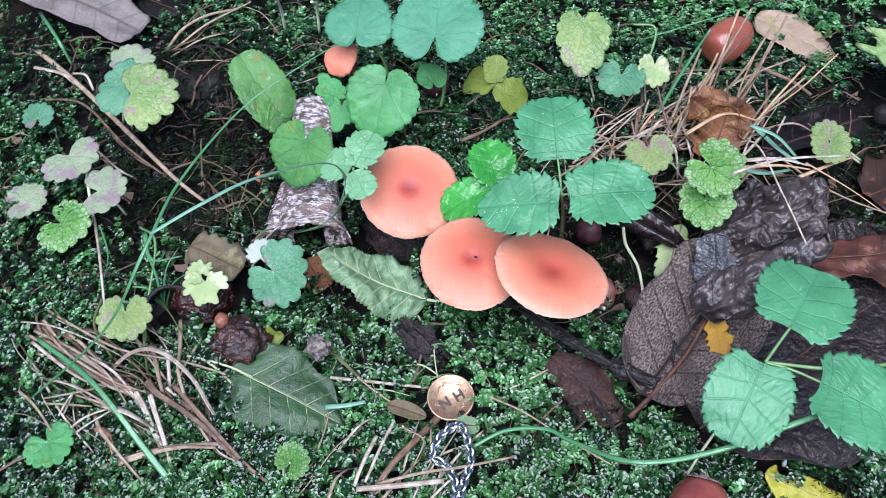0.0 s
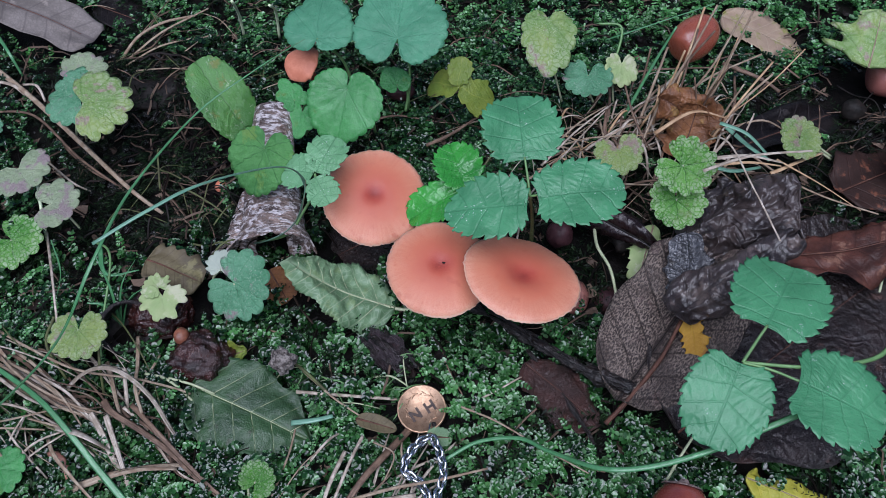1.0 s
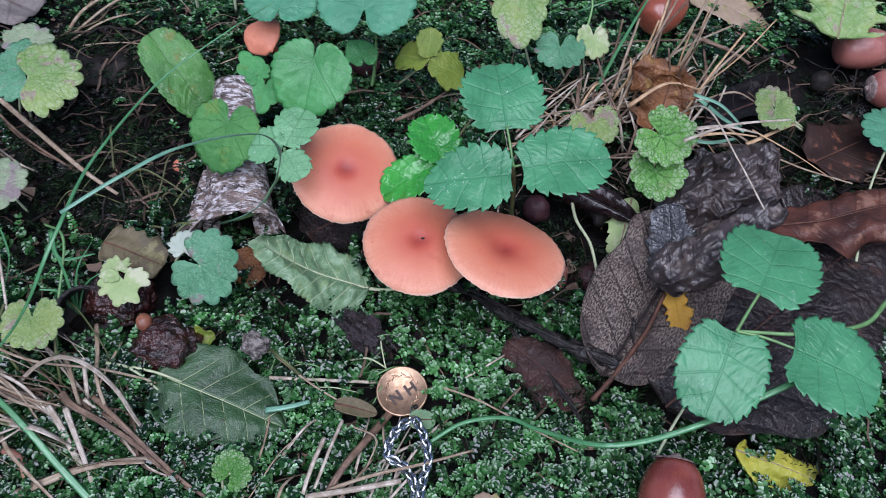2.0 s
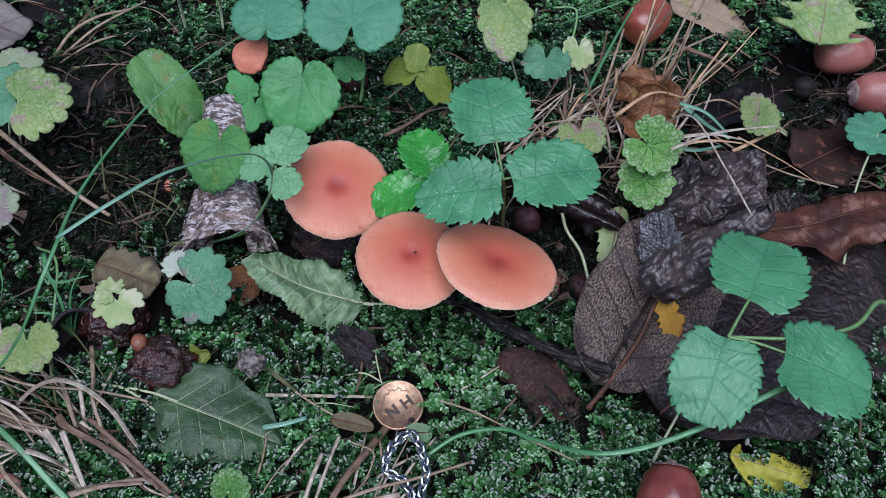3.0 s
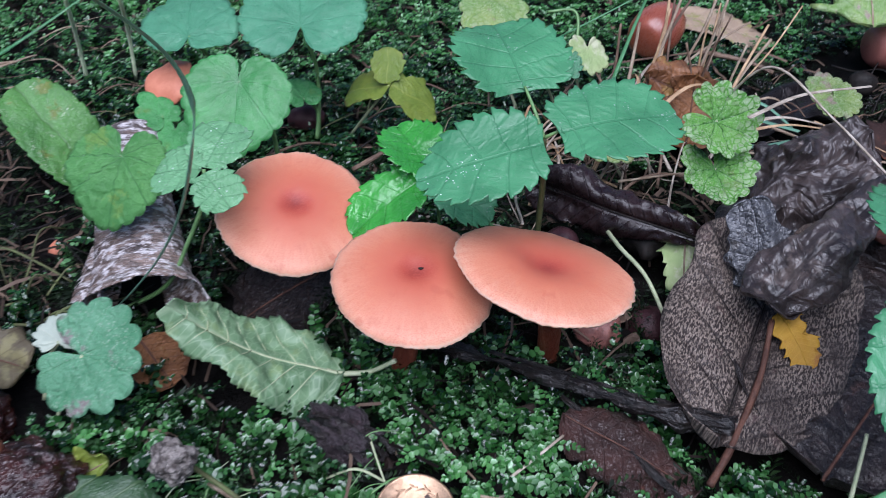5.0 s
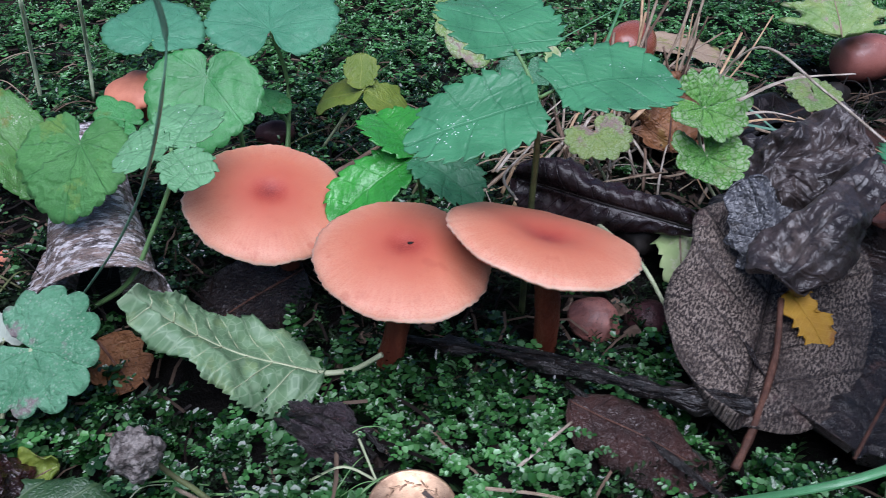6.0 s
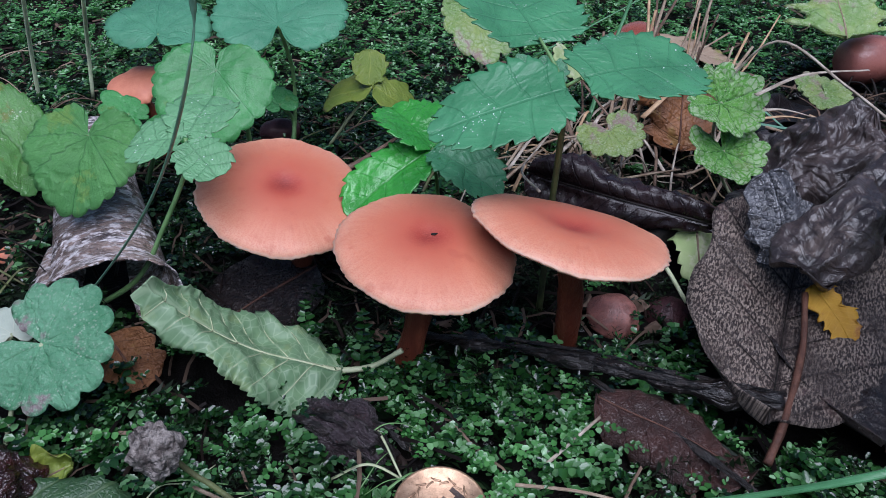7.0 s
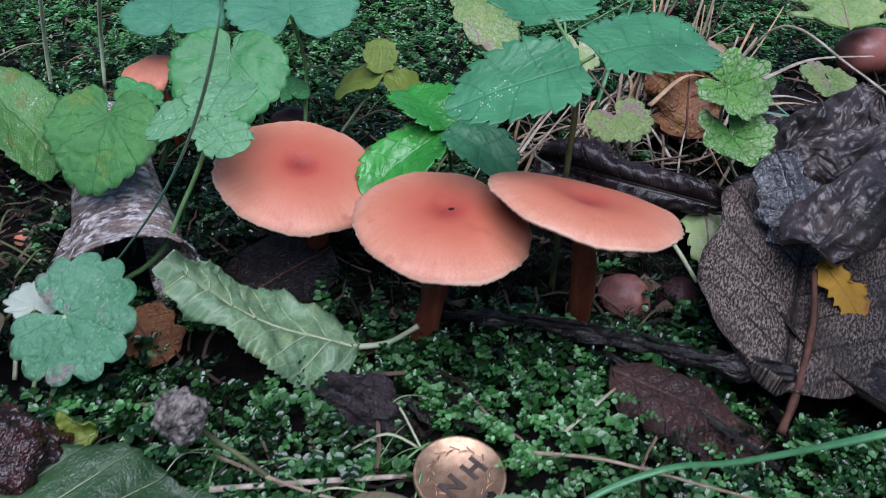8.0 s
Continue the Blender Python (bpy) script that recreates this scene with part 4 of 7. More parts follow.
# small ground elder by the first cap
at = (-0.0841, 0.0752, 0.0030)
sprout = plant("ground_elder", "small pale ground elder sprout with three rounded leaflets", "plant", at, "ground elder")
k3 = (-0.0490, 0.0789, 0.0510)
stalk(sprout, at, [at, (-0.0668, 0.0736, 0.0140), (-0.0569, 0.0744, 0.0300), (-0.0494, 0.0759, 0.0450), k3], 0.0008, 0.0005, M_STALK, name="stem")
leaflet(sprout, at, (-0.0487, 0.0798, 0.0510), (-0.0428, 0.0962, 0.0560), 0.0178, M_PALEGREEN, normal=(0, -0.2, 1), blunt=0.62, skew=-0.12, back=0.0, point=0.02, teeth=5, tooth=0.11, slant=0.9, seed=1.5, bend=0.3, dew=6)
leaflet(sprout, at, (-0.0499, 0.0792, 0.0510), (-0.0634, 0.0820, 0.0500), 0.0165, M_PALEGREEN, normal=(0, -0.2, 1), blunt=0.62, skew=-0.05, back=0.0, point=0.0, teeth=5, tooth=0.10, slant=0.9, seed=2.5, bend=0.3, dew=5)
leaflet(sprout, at, (-0.0486, 0.0771, 0.0510), (-0.0418, 0.0672, 0.0475), 0.0140, M_PALEGREEN, normal=(0, -0.2, 1), blunt=0.62, skew=-0.12, back=0.0, point=0.0, teeth=5, tooth=0.12, slant=0.9, seed=3.5, bend=0.3, dew=5)


def violet(root, stalk_at, tip, R, mat, label, normal=(0, 0, 1), via=None, group="violet leaves", **kw):
    top = plant("violet_leaf", label, "leaf", root, group)
    pts = [root, via or tuple((Vector(root) * 0.45 + Vector(stalk_at) * 0.55) + Vector((0.003, 0.004, 0))), stalk_at]
    stalk(top, root, pts, 0.0009, 0.0006)
    kw.setdefault("heart", 0.12)
    kw.setdefault("lobes", 26)
    kw.setdefault("scallop", 0.055)
    kw.setdefault("base", 0.66)
    rounded(top, root, stalk_at, tip, R, mat, normal, name="blade", **kw)
    return top


violet((-0.0379, 0.1464, 0.0020), (-0.0444, 0.1326, 0.0460), (-0.0488, 0.1121, 0.0300), 0.0228, M_VIOLET, "glossy bright green heart-shaped violet leaf", normal=(0.0, -0.25, 1), cup=-0.12, fold=0.18, seed=1.0, open_at=0.10, base=0.42)
violet((-0.0518, 0.1736, 0.0000), (-0.0640, 0.1650, 0.0460), (-0.0640, 0.1910, 0.0540), 0.0235, M_VIOLET_BLUE, "dull green violet leaf above a torn mushroom", normal=(0.05, -0.3, 1), cup=-0.15, seed=2.0, open_at=0.15, base=0.30)
violet((-0.0237, 0.1658, 0.0000), (-0.0249, 0.1658, 0.0470), (-0.0237, 0.1888, 0.0550), 0.0270, M_VIOLET_BLUE, "dull bluish green violet leaf with a deep notch", normal=(0.0, -0.25, 1), cup=-0.12, fold=0.12, seed=3.0, open_at=0.25, base=0.62)
violet((-0.0801, 0.1088, 0.0020), (-0.0755, 0.0970, 0.0450), (-0.0815, 0.0785, 0.0320), 0.0182, M_VIOLET_MATT, "matt green heart-shaped violet leaf over peeling bark", normal=(0.0, -0.35, 1), cup=-0.16, fold=0.10, seed=4.0, open_at=0.25, base=0.55, heart=0.28)
at = (-0.1000, 0.1390, 0.0000)
ageing = plant("violet_leaf", "ageing speckled olive green violet leaf", "leaf", at, "violet leaves")
stalk(ageing, at, [at, (-0.1012, 0.1392, 0.003), (-0.1027, 0.1396, 0.0060)], 0.0009, 0.0006, per=3)
leaflet(ageing, at, (-0.1020, 0.1392, 0.0080), (-0.1225, 0.1560, 0.0390), 0.0265, M_VIOLET_OLD, normal=(0.5, -0.6, 0.6), name="blade", blunt=0.58, skew=0.05, back=0.06, point=0.0, teeth=11, tooth=0.045, fold=0.15, bend=0.4, wave=0.08, seed=41.0)
violet((-0.0242, 0.1618, 0.0020), (-0.0274, 0.1621, 0.0200), (-0.0317, 0.1747, 0.0240), 0.0100, M_VIOLET, "small oval bright green leaf on a thin stalk", normal=(0.3, -0.3, 1), seed=6.0, open_at=0.2, base=0.5)
violet((-0.0735, 0.1406, 0.0020), (-0.0687, 0.1345, 0.0280), (-0.0695, 0.1224, 0.0240), 0.0100, M_VIOLET, "small lobed green leaf beside a violet leaf", seed=6.6, lobes=7, scallop=0.22, heart=0.3)
violet((-0.0773, 0.1596, 0.0020), (-0.0732, 0.1397, 0.0300), (-0.0772, 0.1449, 0.0320), 0.0085, M_VIOLET, "small pointed green leaf beside a violet leaf", seed=7.7, lobes=7, scallop=0.2, heart=0.5)


def ivy(root, stalk_at, tip, R, mat, label, normal=(0, 0, 1), **kw):
    top = plant("ground_ivy_leaf", label, "leaf", root, "ground ivy leaves")
    pts = [root, tuple(Vector(root) * 0.5 + Vector(stalk_at) * 0.5 + Vector((-0.002, 0.003, 0))), stalk_at]
    stalk(top, root, pts, 0.0006, 0.0005, M_STALK_PALE)
    kw.setdefault("lobes", 13)
    kw.setdefault("scallop", 0.13)
    kw.setdefault("base", 0.78)
    kw.setdefault("rib", 0.05)
    rounded(top, root, stalk_at, tip, R, mat, normal, name="blade", **kw)
    return top


ivy((-0.0930, 0.0291, 0.0000), (-0.0815, 0.0412, 0.0225), (-0.0660, 0.0330, 0.0205), 0.0160, M_IVY, "round bluish green ground ivy leaf with a brown blotch", normal=(0.05, -0.85, 1), seed=1.0, open_at=0.22, cup=-0.06, base=0.84, lobes=12, scallop=0.15)
ivy((-0.1835, 0.1310, 0.0040), (-0.1645, 0.1190, 0.0450), (-0.1453, 0.1255, 0.0450), 0.0205, M_IVY_YELLOW, "yellow-green speckled ground ivy leaf with pink edge", normal=(0.1, -0.2, 1), seed=2.0, open_at=1.10, base=0.66, cup=-0.15, lobes=10, scallop=0.14, kidney=0.05)
ivy((-0.1889, 0.1310, 0.0040), (-0.1690, 0.1256, 0.0430), (-0.1858, 0.1262, 0.0420), 0.0165, M_IVY, "speckled dull green ground ivy leaf", normal=(-0.15, -0.2, 1), seed=3.0, open_at=1.15, base=0.80, cup=-0.1, lobes=9, kidney=0.10)
ivy((-0.1884, 0.1689, 0.0040), (-0.1728, 0.1385, 0.0440), (-0.1673, 0.1520, 0.0460), 0.0135, M_IVY_MAUVE, "small purple-stained ground ivy leaf", seed=4.0, open_at=0.9, lobes=8)
ivy((-0.1662, 0.0750, 0.0080), (-0.1703, 0.0723, 0.0300), (-0.1590, 0.0758, 0.0300), 0.0128, M_IVY_MAUVE, "pale ground ivy leaf with a pinkish patch", seed=5.0, open_at=0.55, lobes=10, kidney=0.15, base=0.72)
ivy((-0.1379, 0.0145, 0.0080), (-0.1365, 0.0115, 0.0300), (-0.1353, 0.0020, 0.0280), 0.0125, M_IVY_YELLOW, "yellow-green ground ivy leaf with a dead brown half", seed=6.0, open_at=0.3)
ivy((-0.1166, 0.0247, 0.0080), (-0.1068, 0.0290, 0.0300), (-0.1044, 0.0200, 0.0260), 0.0105, M_IVY_PALE, "cream and green bleached ground ivy leaf", seed=7.0, nick=0.5, open_at=0.5)
ivy((-0.1212, 0.0352, 0.0080), (-0.1095, 0.0327, 0.0310), (-0.1143, 0.0373, 0.0310), 0.0068, M_IVY_PALE, "small cream bleached ground ivy leaf", seed=7.4, nick=0.5)
ivy((-0.0973, 0.0431, 0.0040), (-0.0905, 0.0500, 0.0190), (-0.0912, 0.0612, 0.0200), 0.0092, M_IVY_WHITE, "whitish withered ground ivy leaf", seed=8.0, nick=0.4, open_at=0.7, base=0.45)
ivy((0.1220, 0.1184, 0.0040), (0.1038, 0.1001, 0.0400), (0.1122, 0.0954, 0.0370), 0.0130, M_IVY_GREEN, "crinkled bright green ground ivy leaf", normal=(0, -0.6, 1), seed=9.0, wave=0.16, rib=0.16, rays=9, open_at=0.15, base=0.95, cup=0.2)
ivy((0.1159, 0.0949, 0.0040), (0.1023, 0.0905, 0.0290), (0.1034, 0.0804, 0.0230), 0.0122, M_IVY_GREEN, "crinkled ground ivy leaf with pale edges and painted glints", normal=(0, -0.7, 1), seed=10.0, wave=0.16, rib=0.16, rays=9, open_at=0.15, base=0.9, cup=0.25)
ivy((0.1832, 0.1401, 0.0040), (0.1609, 0.1330, 0.0260), (0.1633, 0.1411, 0.0280), 0.0098, M_IVY_YELLOW, "small yellow-green ground ivy leaf by dark bark", normal=(0, -0.3, 1), seed=11.0, wave=0.08, rib=0.1)
ivy((0.1828, 0.1383, 0.0040), (0.1607, 0.1298, 0.0260), (0.1623, 0.1219, 0.0240), 0.0098, M_IVY_YELLOW, "small yellow-edged ground ivy leaf by dark bark", normal=(0, -0.3, 1), seed=12.0, wave=0.08, rib=0.1)
ivy((0.0714, 0.1723, 0.0020), (0.0663, 0.1664, 0.0260), (0.0650, 0.1558, 0.0240), 0.0125, M_IVY, "dark green crinkled ground ivy leaf in grass", normal=(0, -0.2, 1), seed=13.0, wave=0.08, rib=0.1, base=0.9)
ivy((0.0555, 0.1722, 0.0020), (0.0459, 0.1845, 0.0440), (0.0466, 0.1589, 0.0300), 0.0190, M_IVY_YELLOW, "hanging yellow-green ground ivy leaf", normal=(0.1, -0.6, 0.8), seed=14.0, base=0.26, heart=0.45, wave=0.10)
ivy((0.0816, 0.1723, 0.0020), (0.0827, 0.1752, 0.0260), (0.0827, 0.1658, 0.0200), 0.0110, M_IVY_PALE, "pale withering ground ivy leaf among straw", normal=(0.4, -0.3, 1), seed=15.0, base=0.6)
ivy((0.0854, 0.1234, 0.0020), (0.0802, 0.1251, 0.0200), (0.0823, 0.1166, 0.0180), 0.0125, M_IVY_YELLOW, "small yellowing green leaf under straw", normal=(0, -0.8, 0.7), seed=16.0)
ivy((-0.1989, 0.0962, 0.0020), (-0.1937, 0.0930, 0.0280), (-0.1806, 0.0800, 0.0280), 0.0150, M_IVY_MAUVE, "pale ground ivy leaf stained mauve", normal=(0.1, -0.2, 1), seed=32.0, open_at=0.75, base=0.62, lobes=10, kidney=0.15)
ivy((-0.1919, 0.0540, 0.0020), (-0.1907, 0.0618, 0.0160), (-0.1800, 0.0578, 0.0160), 0.0150, M_IVY_GREEN, "dark green scalloped ground ivy leaf", normal=(0, -0.2, 1), seed=34.0)
ivy((-0.2196, 0.0682, 0.0020), (-0.2139, 0.0716, 0.0180), (-0.2072, 0.0752, 0.0180), 0.0120, M_IVY_MAUVE, "whitish green ground ivy leaf at the edge", seed=35.0)
ivy((-0.2381, 0.1231, 0.0020), (-0.2236, 0.1202, 0.0220), (-0.2258, 0.1283, 0.0240), 0.0090, M_IVY, "small green ground ivy leaf in dry grass", seed=36.0)
ivy((-0.1647, -0.0462, 0.0020), (-0.1573, -0.0408, 0.0140), (-0.1505, -0.0469, 0.0140), 0.0110, M_VIOLET, "small green leaf beside black soil", seed=37.0)
at = (-0.0106, 0.1639, 0.0020)
wither = plant("withering_leaf", "three-lobed yellow-green withering leaf with brown holes", "leaf", at)
stalk(wither, at, [at, (-0.0029, 0.1578, 0.0160), (0.0048, 0.1540, 0.0280)], 0.0006, 0.0005, M_STALK_PALE)
leaflet(wither, at, (0.0048, 0.1532, 0.0280), (-0.0120, 0.1660, 0.0220), 0.0175, M_LIME, normal=(0, -0.4, 1), name="lobe", blunt=0.6, skew=-0.25, back=0.0, teeth=3, tooth=0.14, ragged=0.15, wave=0.12, seed=17.0)
leaflet(wither, at, (0.0037, 0.1547, 0.0280), (0.0053, 0.1646, 0.0380), 0.0120, M_LIME, normal=(0, -0.5, 1), name="lobe", blunt=0.6, skew=-0.2, back=0.0, teeth=3, tooth=0.14, ragged=0.15, wave=0.12, seed=18.0)
leaflet(wither, at, (0.0043, 0.1540, 0.0280), (0.0228, 0.1530, 0.0180), 0.0180, M_LIME, normal=(0, -0.4, 1), name="lobe", blunt=0.6, skew=-0.2, back=0.0, teeth=3, tooth=0.14, ragged=0.15, wave=0.12, seed=19.0)
ivy((0.1215, 0.1685, 0.0020), (0.1163, 0.1664, 0.0120), (0.1123, 0.1578, 0.0120), 0.0085, M_IVY_GREEN, "small green leaf under brown straw", seed=20.0)
ivy((-0.0623, -0.0419, 0.0020), (-0.0586, -0.0378, 0.0100), (-0.0564, -0.0337, 0.0120), 0.0085, M_IVY_GREEN, "small bright green scalloped leaf in moss", seed=21.0)
ivy((0.1914, 0.0657, 0.0020), (0.2189, 0.1294, 0.0160), (0.2105, 0.1276, 0.0160), 0.0150, M_VIOLET_BLUE, "dark green leaf behind a red-brown acorn", seed=22.0)
ivy((0.0426, -0.0464, -0.0020), (0.0428, -0.0455, 0.0060), (0.0438, -0.0498, 0.0080), 0.0085, M_IVY_GREEN, "small green scalloped leaf in moss", seed=23.0, lobes=9)
ivy((0.0578, -0.0590, -0.0020), (0.0579, -0.0541, 0.0080), (0.0576, -0.0604, 0.0090), 0.0115, M_LIME, "olive green rounded leaf in moss", seed=24.0, lobes=9, scallop=0.04)
ivy((0.0787, -0.0602, -0.0020), (0.0752, -0.0566, 0.0100), (0.0770, -0.0624, 0.0120), 0.0130, M_IVY, "bluish green scalloped leaf beside an acorn", seed=25.0, lobes=11)


# ---- fallen leaves ----
CLEAR = [(Vector((SMALL_CAP[0] - 0.010, SMALL_CAP[1], 0)), Vector((SMALL_CAP[0] + 0.010, SMALL_CAP[1], 0)), 0.020, 0.5, 0.5)]
RIB_OF = {m.name: M_STRAW for m in (M_GOLDLEAF, M_YELLOW, M_IVY_PALE, M_TAN, M_IVY_YELLOW, M_IVY_WHITE, M_LIME)}
RIB_OF[M_YOUNG.name] = M_STALK
RIB_OF[M_GOLDLEAF.name] = M_GOLDLEAF


def fallen(name, base, tip, W, mat, label, normal=(0, 0, 1), petiole=None, pr=0.0007, pmat=None, category="leaf", group="fallen leaves", rib_mat=None, rib_r=0.0004, veins=False, **kw):
    """A dead leaf: blade with a midrib, and where they stand out its side veins and its petiole. Moss keeps clear of it."""
    top = thing(name, label, category, group, Matrix.Translation(base))
    m = lay((0, 0, 0), rel(tip, base), normal)
    rib_mat = rib_mat or RIB_OF.get(mat.name, M_PETIOLE)
    lines = []
    bl = part("blade", blade(gap(base, tip), W, lines=lines, **kw), mat, top, m=m)
    part("midrib", strand(lines[0], rib_r * 1.3, rib_r * 0.4, per=2, sides=6), rib_mat, bl)
    if veins:
        for line in lines[1:]:
            part("vein", strand(line, rib_r * 0.6, rib_r * 0.25, per=2, sides=5), rib_mat, bl)
    if petiole:
        part("petiole", strand([rel(p, base) for p in petiole], pr, pr * 0.8, per=6, knob=0.1), pmat or M_PETIOLE, top)
    CLEAR.append((Vector(base), Vector(tip), W, kw.get("a", 0.5), kw.get("b", 0.6)))
    return top


fallen("fallen_leaf", (-0.0170, 0.0470, -0.0015), (-0.0680, 0.0500, 0.0160), 0.0300, M_UNDER, "pale green fallen leaf lying underside up with raised veins", normal=(0.34, 0.02, 1), petiole=[(-0.0215, 0.0475, 0.0002), (-0.0168, 0.0468, -0.0008), (-0.009, 0.0455, 0.0006), (-0.0016, 0.0438, 0.0064)], pr=0.0009, pmat=M_STALK_PALE, a=0.40, b=0.95, teeth=26, tooth=0.055, ribs=8, slant=0.7, rib=0.006, bend=-0.55, fold=-0.10, wave=0.10, seed=3.0, veins=True, rib_mat=M_STALK_PALE, rib_r=0.00032, nick=0.14, nv=14, pucker=0.09)
fallen("fallen_leaf", (-0.0925, -0.0005, 0.0110), (-0.0425, -0.0165, 0.0030), 0.0380, M_DARKLEAF, "dark dull green fallen leaf with pale veins on moss", petiole=[(-0.1024, 0.0015, 0.0120), (-0.0922, -0.0006, 0.0118), (-0.0828, -0.0032, 0.0100)], pr=0.0006, pmat=M_STALK_PALE, a=0.40, b=0.72, teeth=18, tooth=0.035, ribs=6, slant=0.7, bend=0.15, wave=0.07, nick=0.12, fold=0.04, nv=11, pucker=0.03, seed=5.0, rib_mat=M_STALK_PALE, rib_r=0.00022, veins=True)
fallen("fallen_leaf", (0.0781, 0.0074, 0.0040), (0.1264, 0.0794, 0.0080), 0.0520, M_BROWN, "large grey-brown dead leaf with dark veins and mottling", petiole=[(0.0734, -0.0020, 0.0020), (0.0824, 0.0076, 0.0050), (0.0954, 0.0246, 0.0090), (0.1036, 0.0397, 0.0140)], pr=0.0011, a=0.40, b=0.40, teeth=0, ribs=7, slant=0.75, bend=-0.2, cup=0.0, fold=0.06, wave=0.06, rib=0.008, nv=12, fine=60, nick=0.08, pucker=0.02, rib_mat=M_ROOT, rib_r=0.00022, veins=True, seed=6.0, normal=(0.05, -0.2, 1))
fallen("fallen_leaf", (0.1014, -0.0041, 0.0030), (0.2119, 0.0907, 0.0060), 0.0900, M_DARKBROWN, "very large dark brown dead leaf lying flat", a=0.40, b=0.40, teeth=0, ribs=8, slant=0.7, bend=0.1, wave=0.07, rib=0.006, nv=14, fine=70, nick=0.12, pucker=0.03, seed=7.0)
fallen("fallen_leaf", (0.1487, 0.0750, 0.0100), (0.2231, 0.0926, 0.0160), 0.0350, M_RUST, "rust-brown curled dead leaf edge", a=0.3, b=0.35, teeth=0, ribs=7, roll=-0.5, nick=0.25, bend=0.1, wave=0.10, nv=12, fine=60, pucker=0.07, seed=8.5, normal=(0, 0.4, 1))
fallen("fallen_leaf", (0.0408, 0.0205, 0.0060), (0.0715, -0.0012, 0.0015), 0.0235, M_WETDARK, "wet dark brown dead leaf under a twig", a=0.42, b=0.6, teeth=0, ribs=7, roll=-0.8, wave=0.13, nick=0.3, nv=10, fine=50, pucker=0.07, rib_r=0.00025, seed=9.0, normal=(0.0, -0.15, 1))
fallen("fallen_leaf", (0.1250, -0.0206, 0.0040), (0.1611, -0.0317, 0.0020), 0.0185, M_YELLOW, "bright yellow fallen leaf with a toothed edge", a=0.5, b=0.4, teeth=16, tooth=0.07, ribs=8, roll=-0.9, bend=0.45, wave=0.16, nick=0.25, fold=-0.2, nv=10, pucker=0.08, rib_r=0.00025, seed=10.0, normal=(0.1, -0.25, 1))
fallen("leaf_scrap", (0.1068, 0.0415, 0.0150), (0.1102, 0.0252, 0.0100), 0.0105, M_GOLDLEAF, "golden yellow leaf scrap on a brown leaf", a=0.3, b=0.3, teeth=7, tooth=0.2, nick=0.5, wave=0.06, seed=11.0, normal=(0.0, -0.6, 1))
fallen("fallen_leaf", (0.1415, 0.2371, 0.0050), (0.1866, 0.2146, 0.0020), 0.0270, M_TAN, "tan and pink fallen leaf turning yellow at edges", a=0.45, b=0.6, teeth=16, tooth=0.05, ribs=8, bend=0.2, wave=0.05, seed=12.0)
fallen("fallen_leaf", (0.1996, 0.1778, 0.0260), (0.2074, 0.2047, 0.0420), 0.0360, M_IVY_YELLOW, "yellow-green blotched leaf resting on an acorn", a=0.35, b=0.55, teeth=6, tooth=0.30, nick=0.4, wave=0.12, bend=0.4, pucker=0.06, nv=10, seed=13.0)
fallen("fallen_leaf", (-0.2886, 0.2237, 0.0260), (-0.1957, 0.1950, 0.0280), 0.0300, M_GREYLEAF, "large grey-brown dead leaf with straight edges", a=0.15, b=0.07, teeth=0, wave=0.04, nick=0.1, nv=8, seed=14.0)
fallen("fallen_leaf", (-0.2109, 0.2315, 0.0060), (-0.1821, 0.2247, 0.0040), 0.0240, M_BLACKLEAF, "black rotting leaf on wet soil", a=0.4, b=0.35, teeth=0, wave=0.08, seed=15.0)
fallen("fallen_leaf", (-0.1226, 0.0511, 0.0220), (-0.0983, 0.0455, 0.0180), 0.0200, M_OLIVE, "olive-brown dead leaf behind a rotten mushroom", a=0.3, b=0.3, teeth=0, wave=0.10, nick=0.35, pucker=0.05, nv=9, seed=16.0, ribs=5)
fallen("fallen_leaf", (-0.0910, 0.0100, 0.0060), (-0.0745, 0.0165, 0.0110), 0.0115, M_LIME, "torn olive green leaf scrap by a rotten mushroom", a=0.25, b=0.3, teeth=0, nick=0.6, wave=0.16, pucker=0.12, roll=0.7, nv=10, seed=17.0, normal=(-0.1, -0.6, 0.8))
fallen("fallen_leaf", (0.0956, 0.0887, 0.0120), (0.0878, 0.0608, 0.0020), 0.0130, M_IVY_PALE, "pale green withered leaf between dead leaves", a=0.4, b=0.5, teeth=7, tooth=0.2, nick=0.4, wave=0.1, seed=18.0)
fallen("fallen_leaf", (0.0980, 0.0759, 0.0040), (0.1051, 0.0729, 0.0040), 0.0075, M_YOUNG, "small green leaf beside a withered leaf", teeth=8, seed=19.0)
fallen("fallen_leaf", (0.1359, 0.1390, 0.0050), (0.2049, 0.1832, 0.0040), 0.0260, M_BLACKLEAF, "black wet dead leaf in litter", a=0.4, b=0.4, teeth=0, roll=0.5, wave=0.08, seed=21.0)
fallen("fallen_leaf", (0.1824, 0.1170, 0.0060), (0.2290, 0.1459, 0.0040), 0.0330, M_RUSSET, "dark chocolate brown leaf lying flat", a=0.2, b=0.25, teeth=0, wave=0.06, nick=0.4, seed=22.0)
fallen("fallen_leaf", (0.1126, 0.1359, 0.0040), (0.1174, 0.1490, 0.0260), 0.0230, M_AMBER, "orange-brown dead leaf standing in dry straw", a=0.35, b=0.4, teeth=0, wave=0.18, nick=0.6, pucker=0.12, nv=10, seed=23.0, normal=(-0.2, -0.9, 0.5))
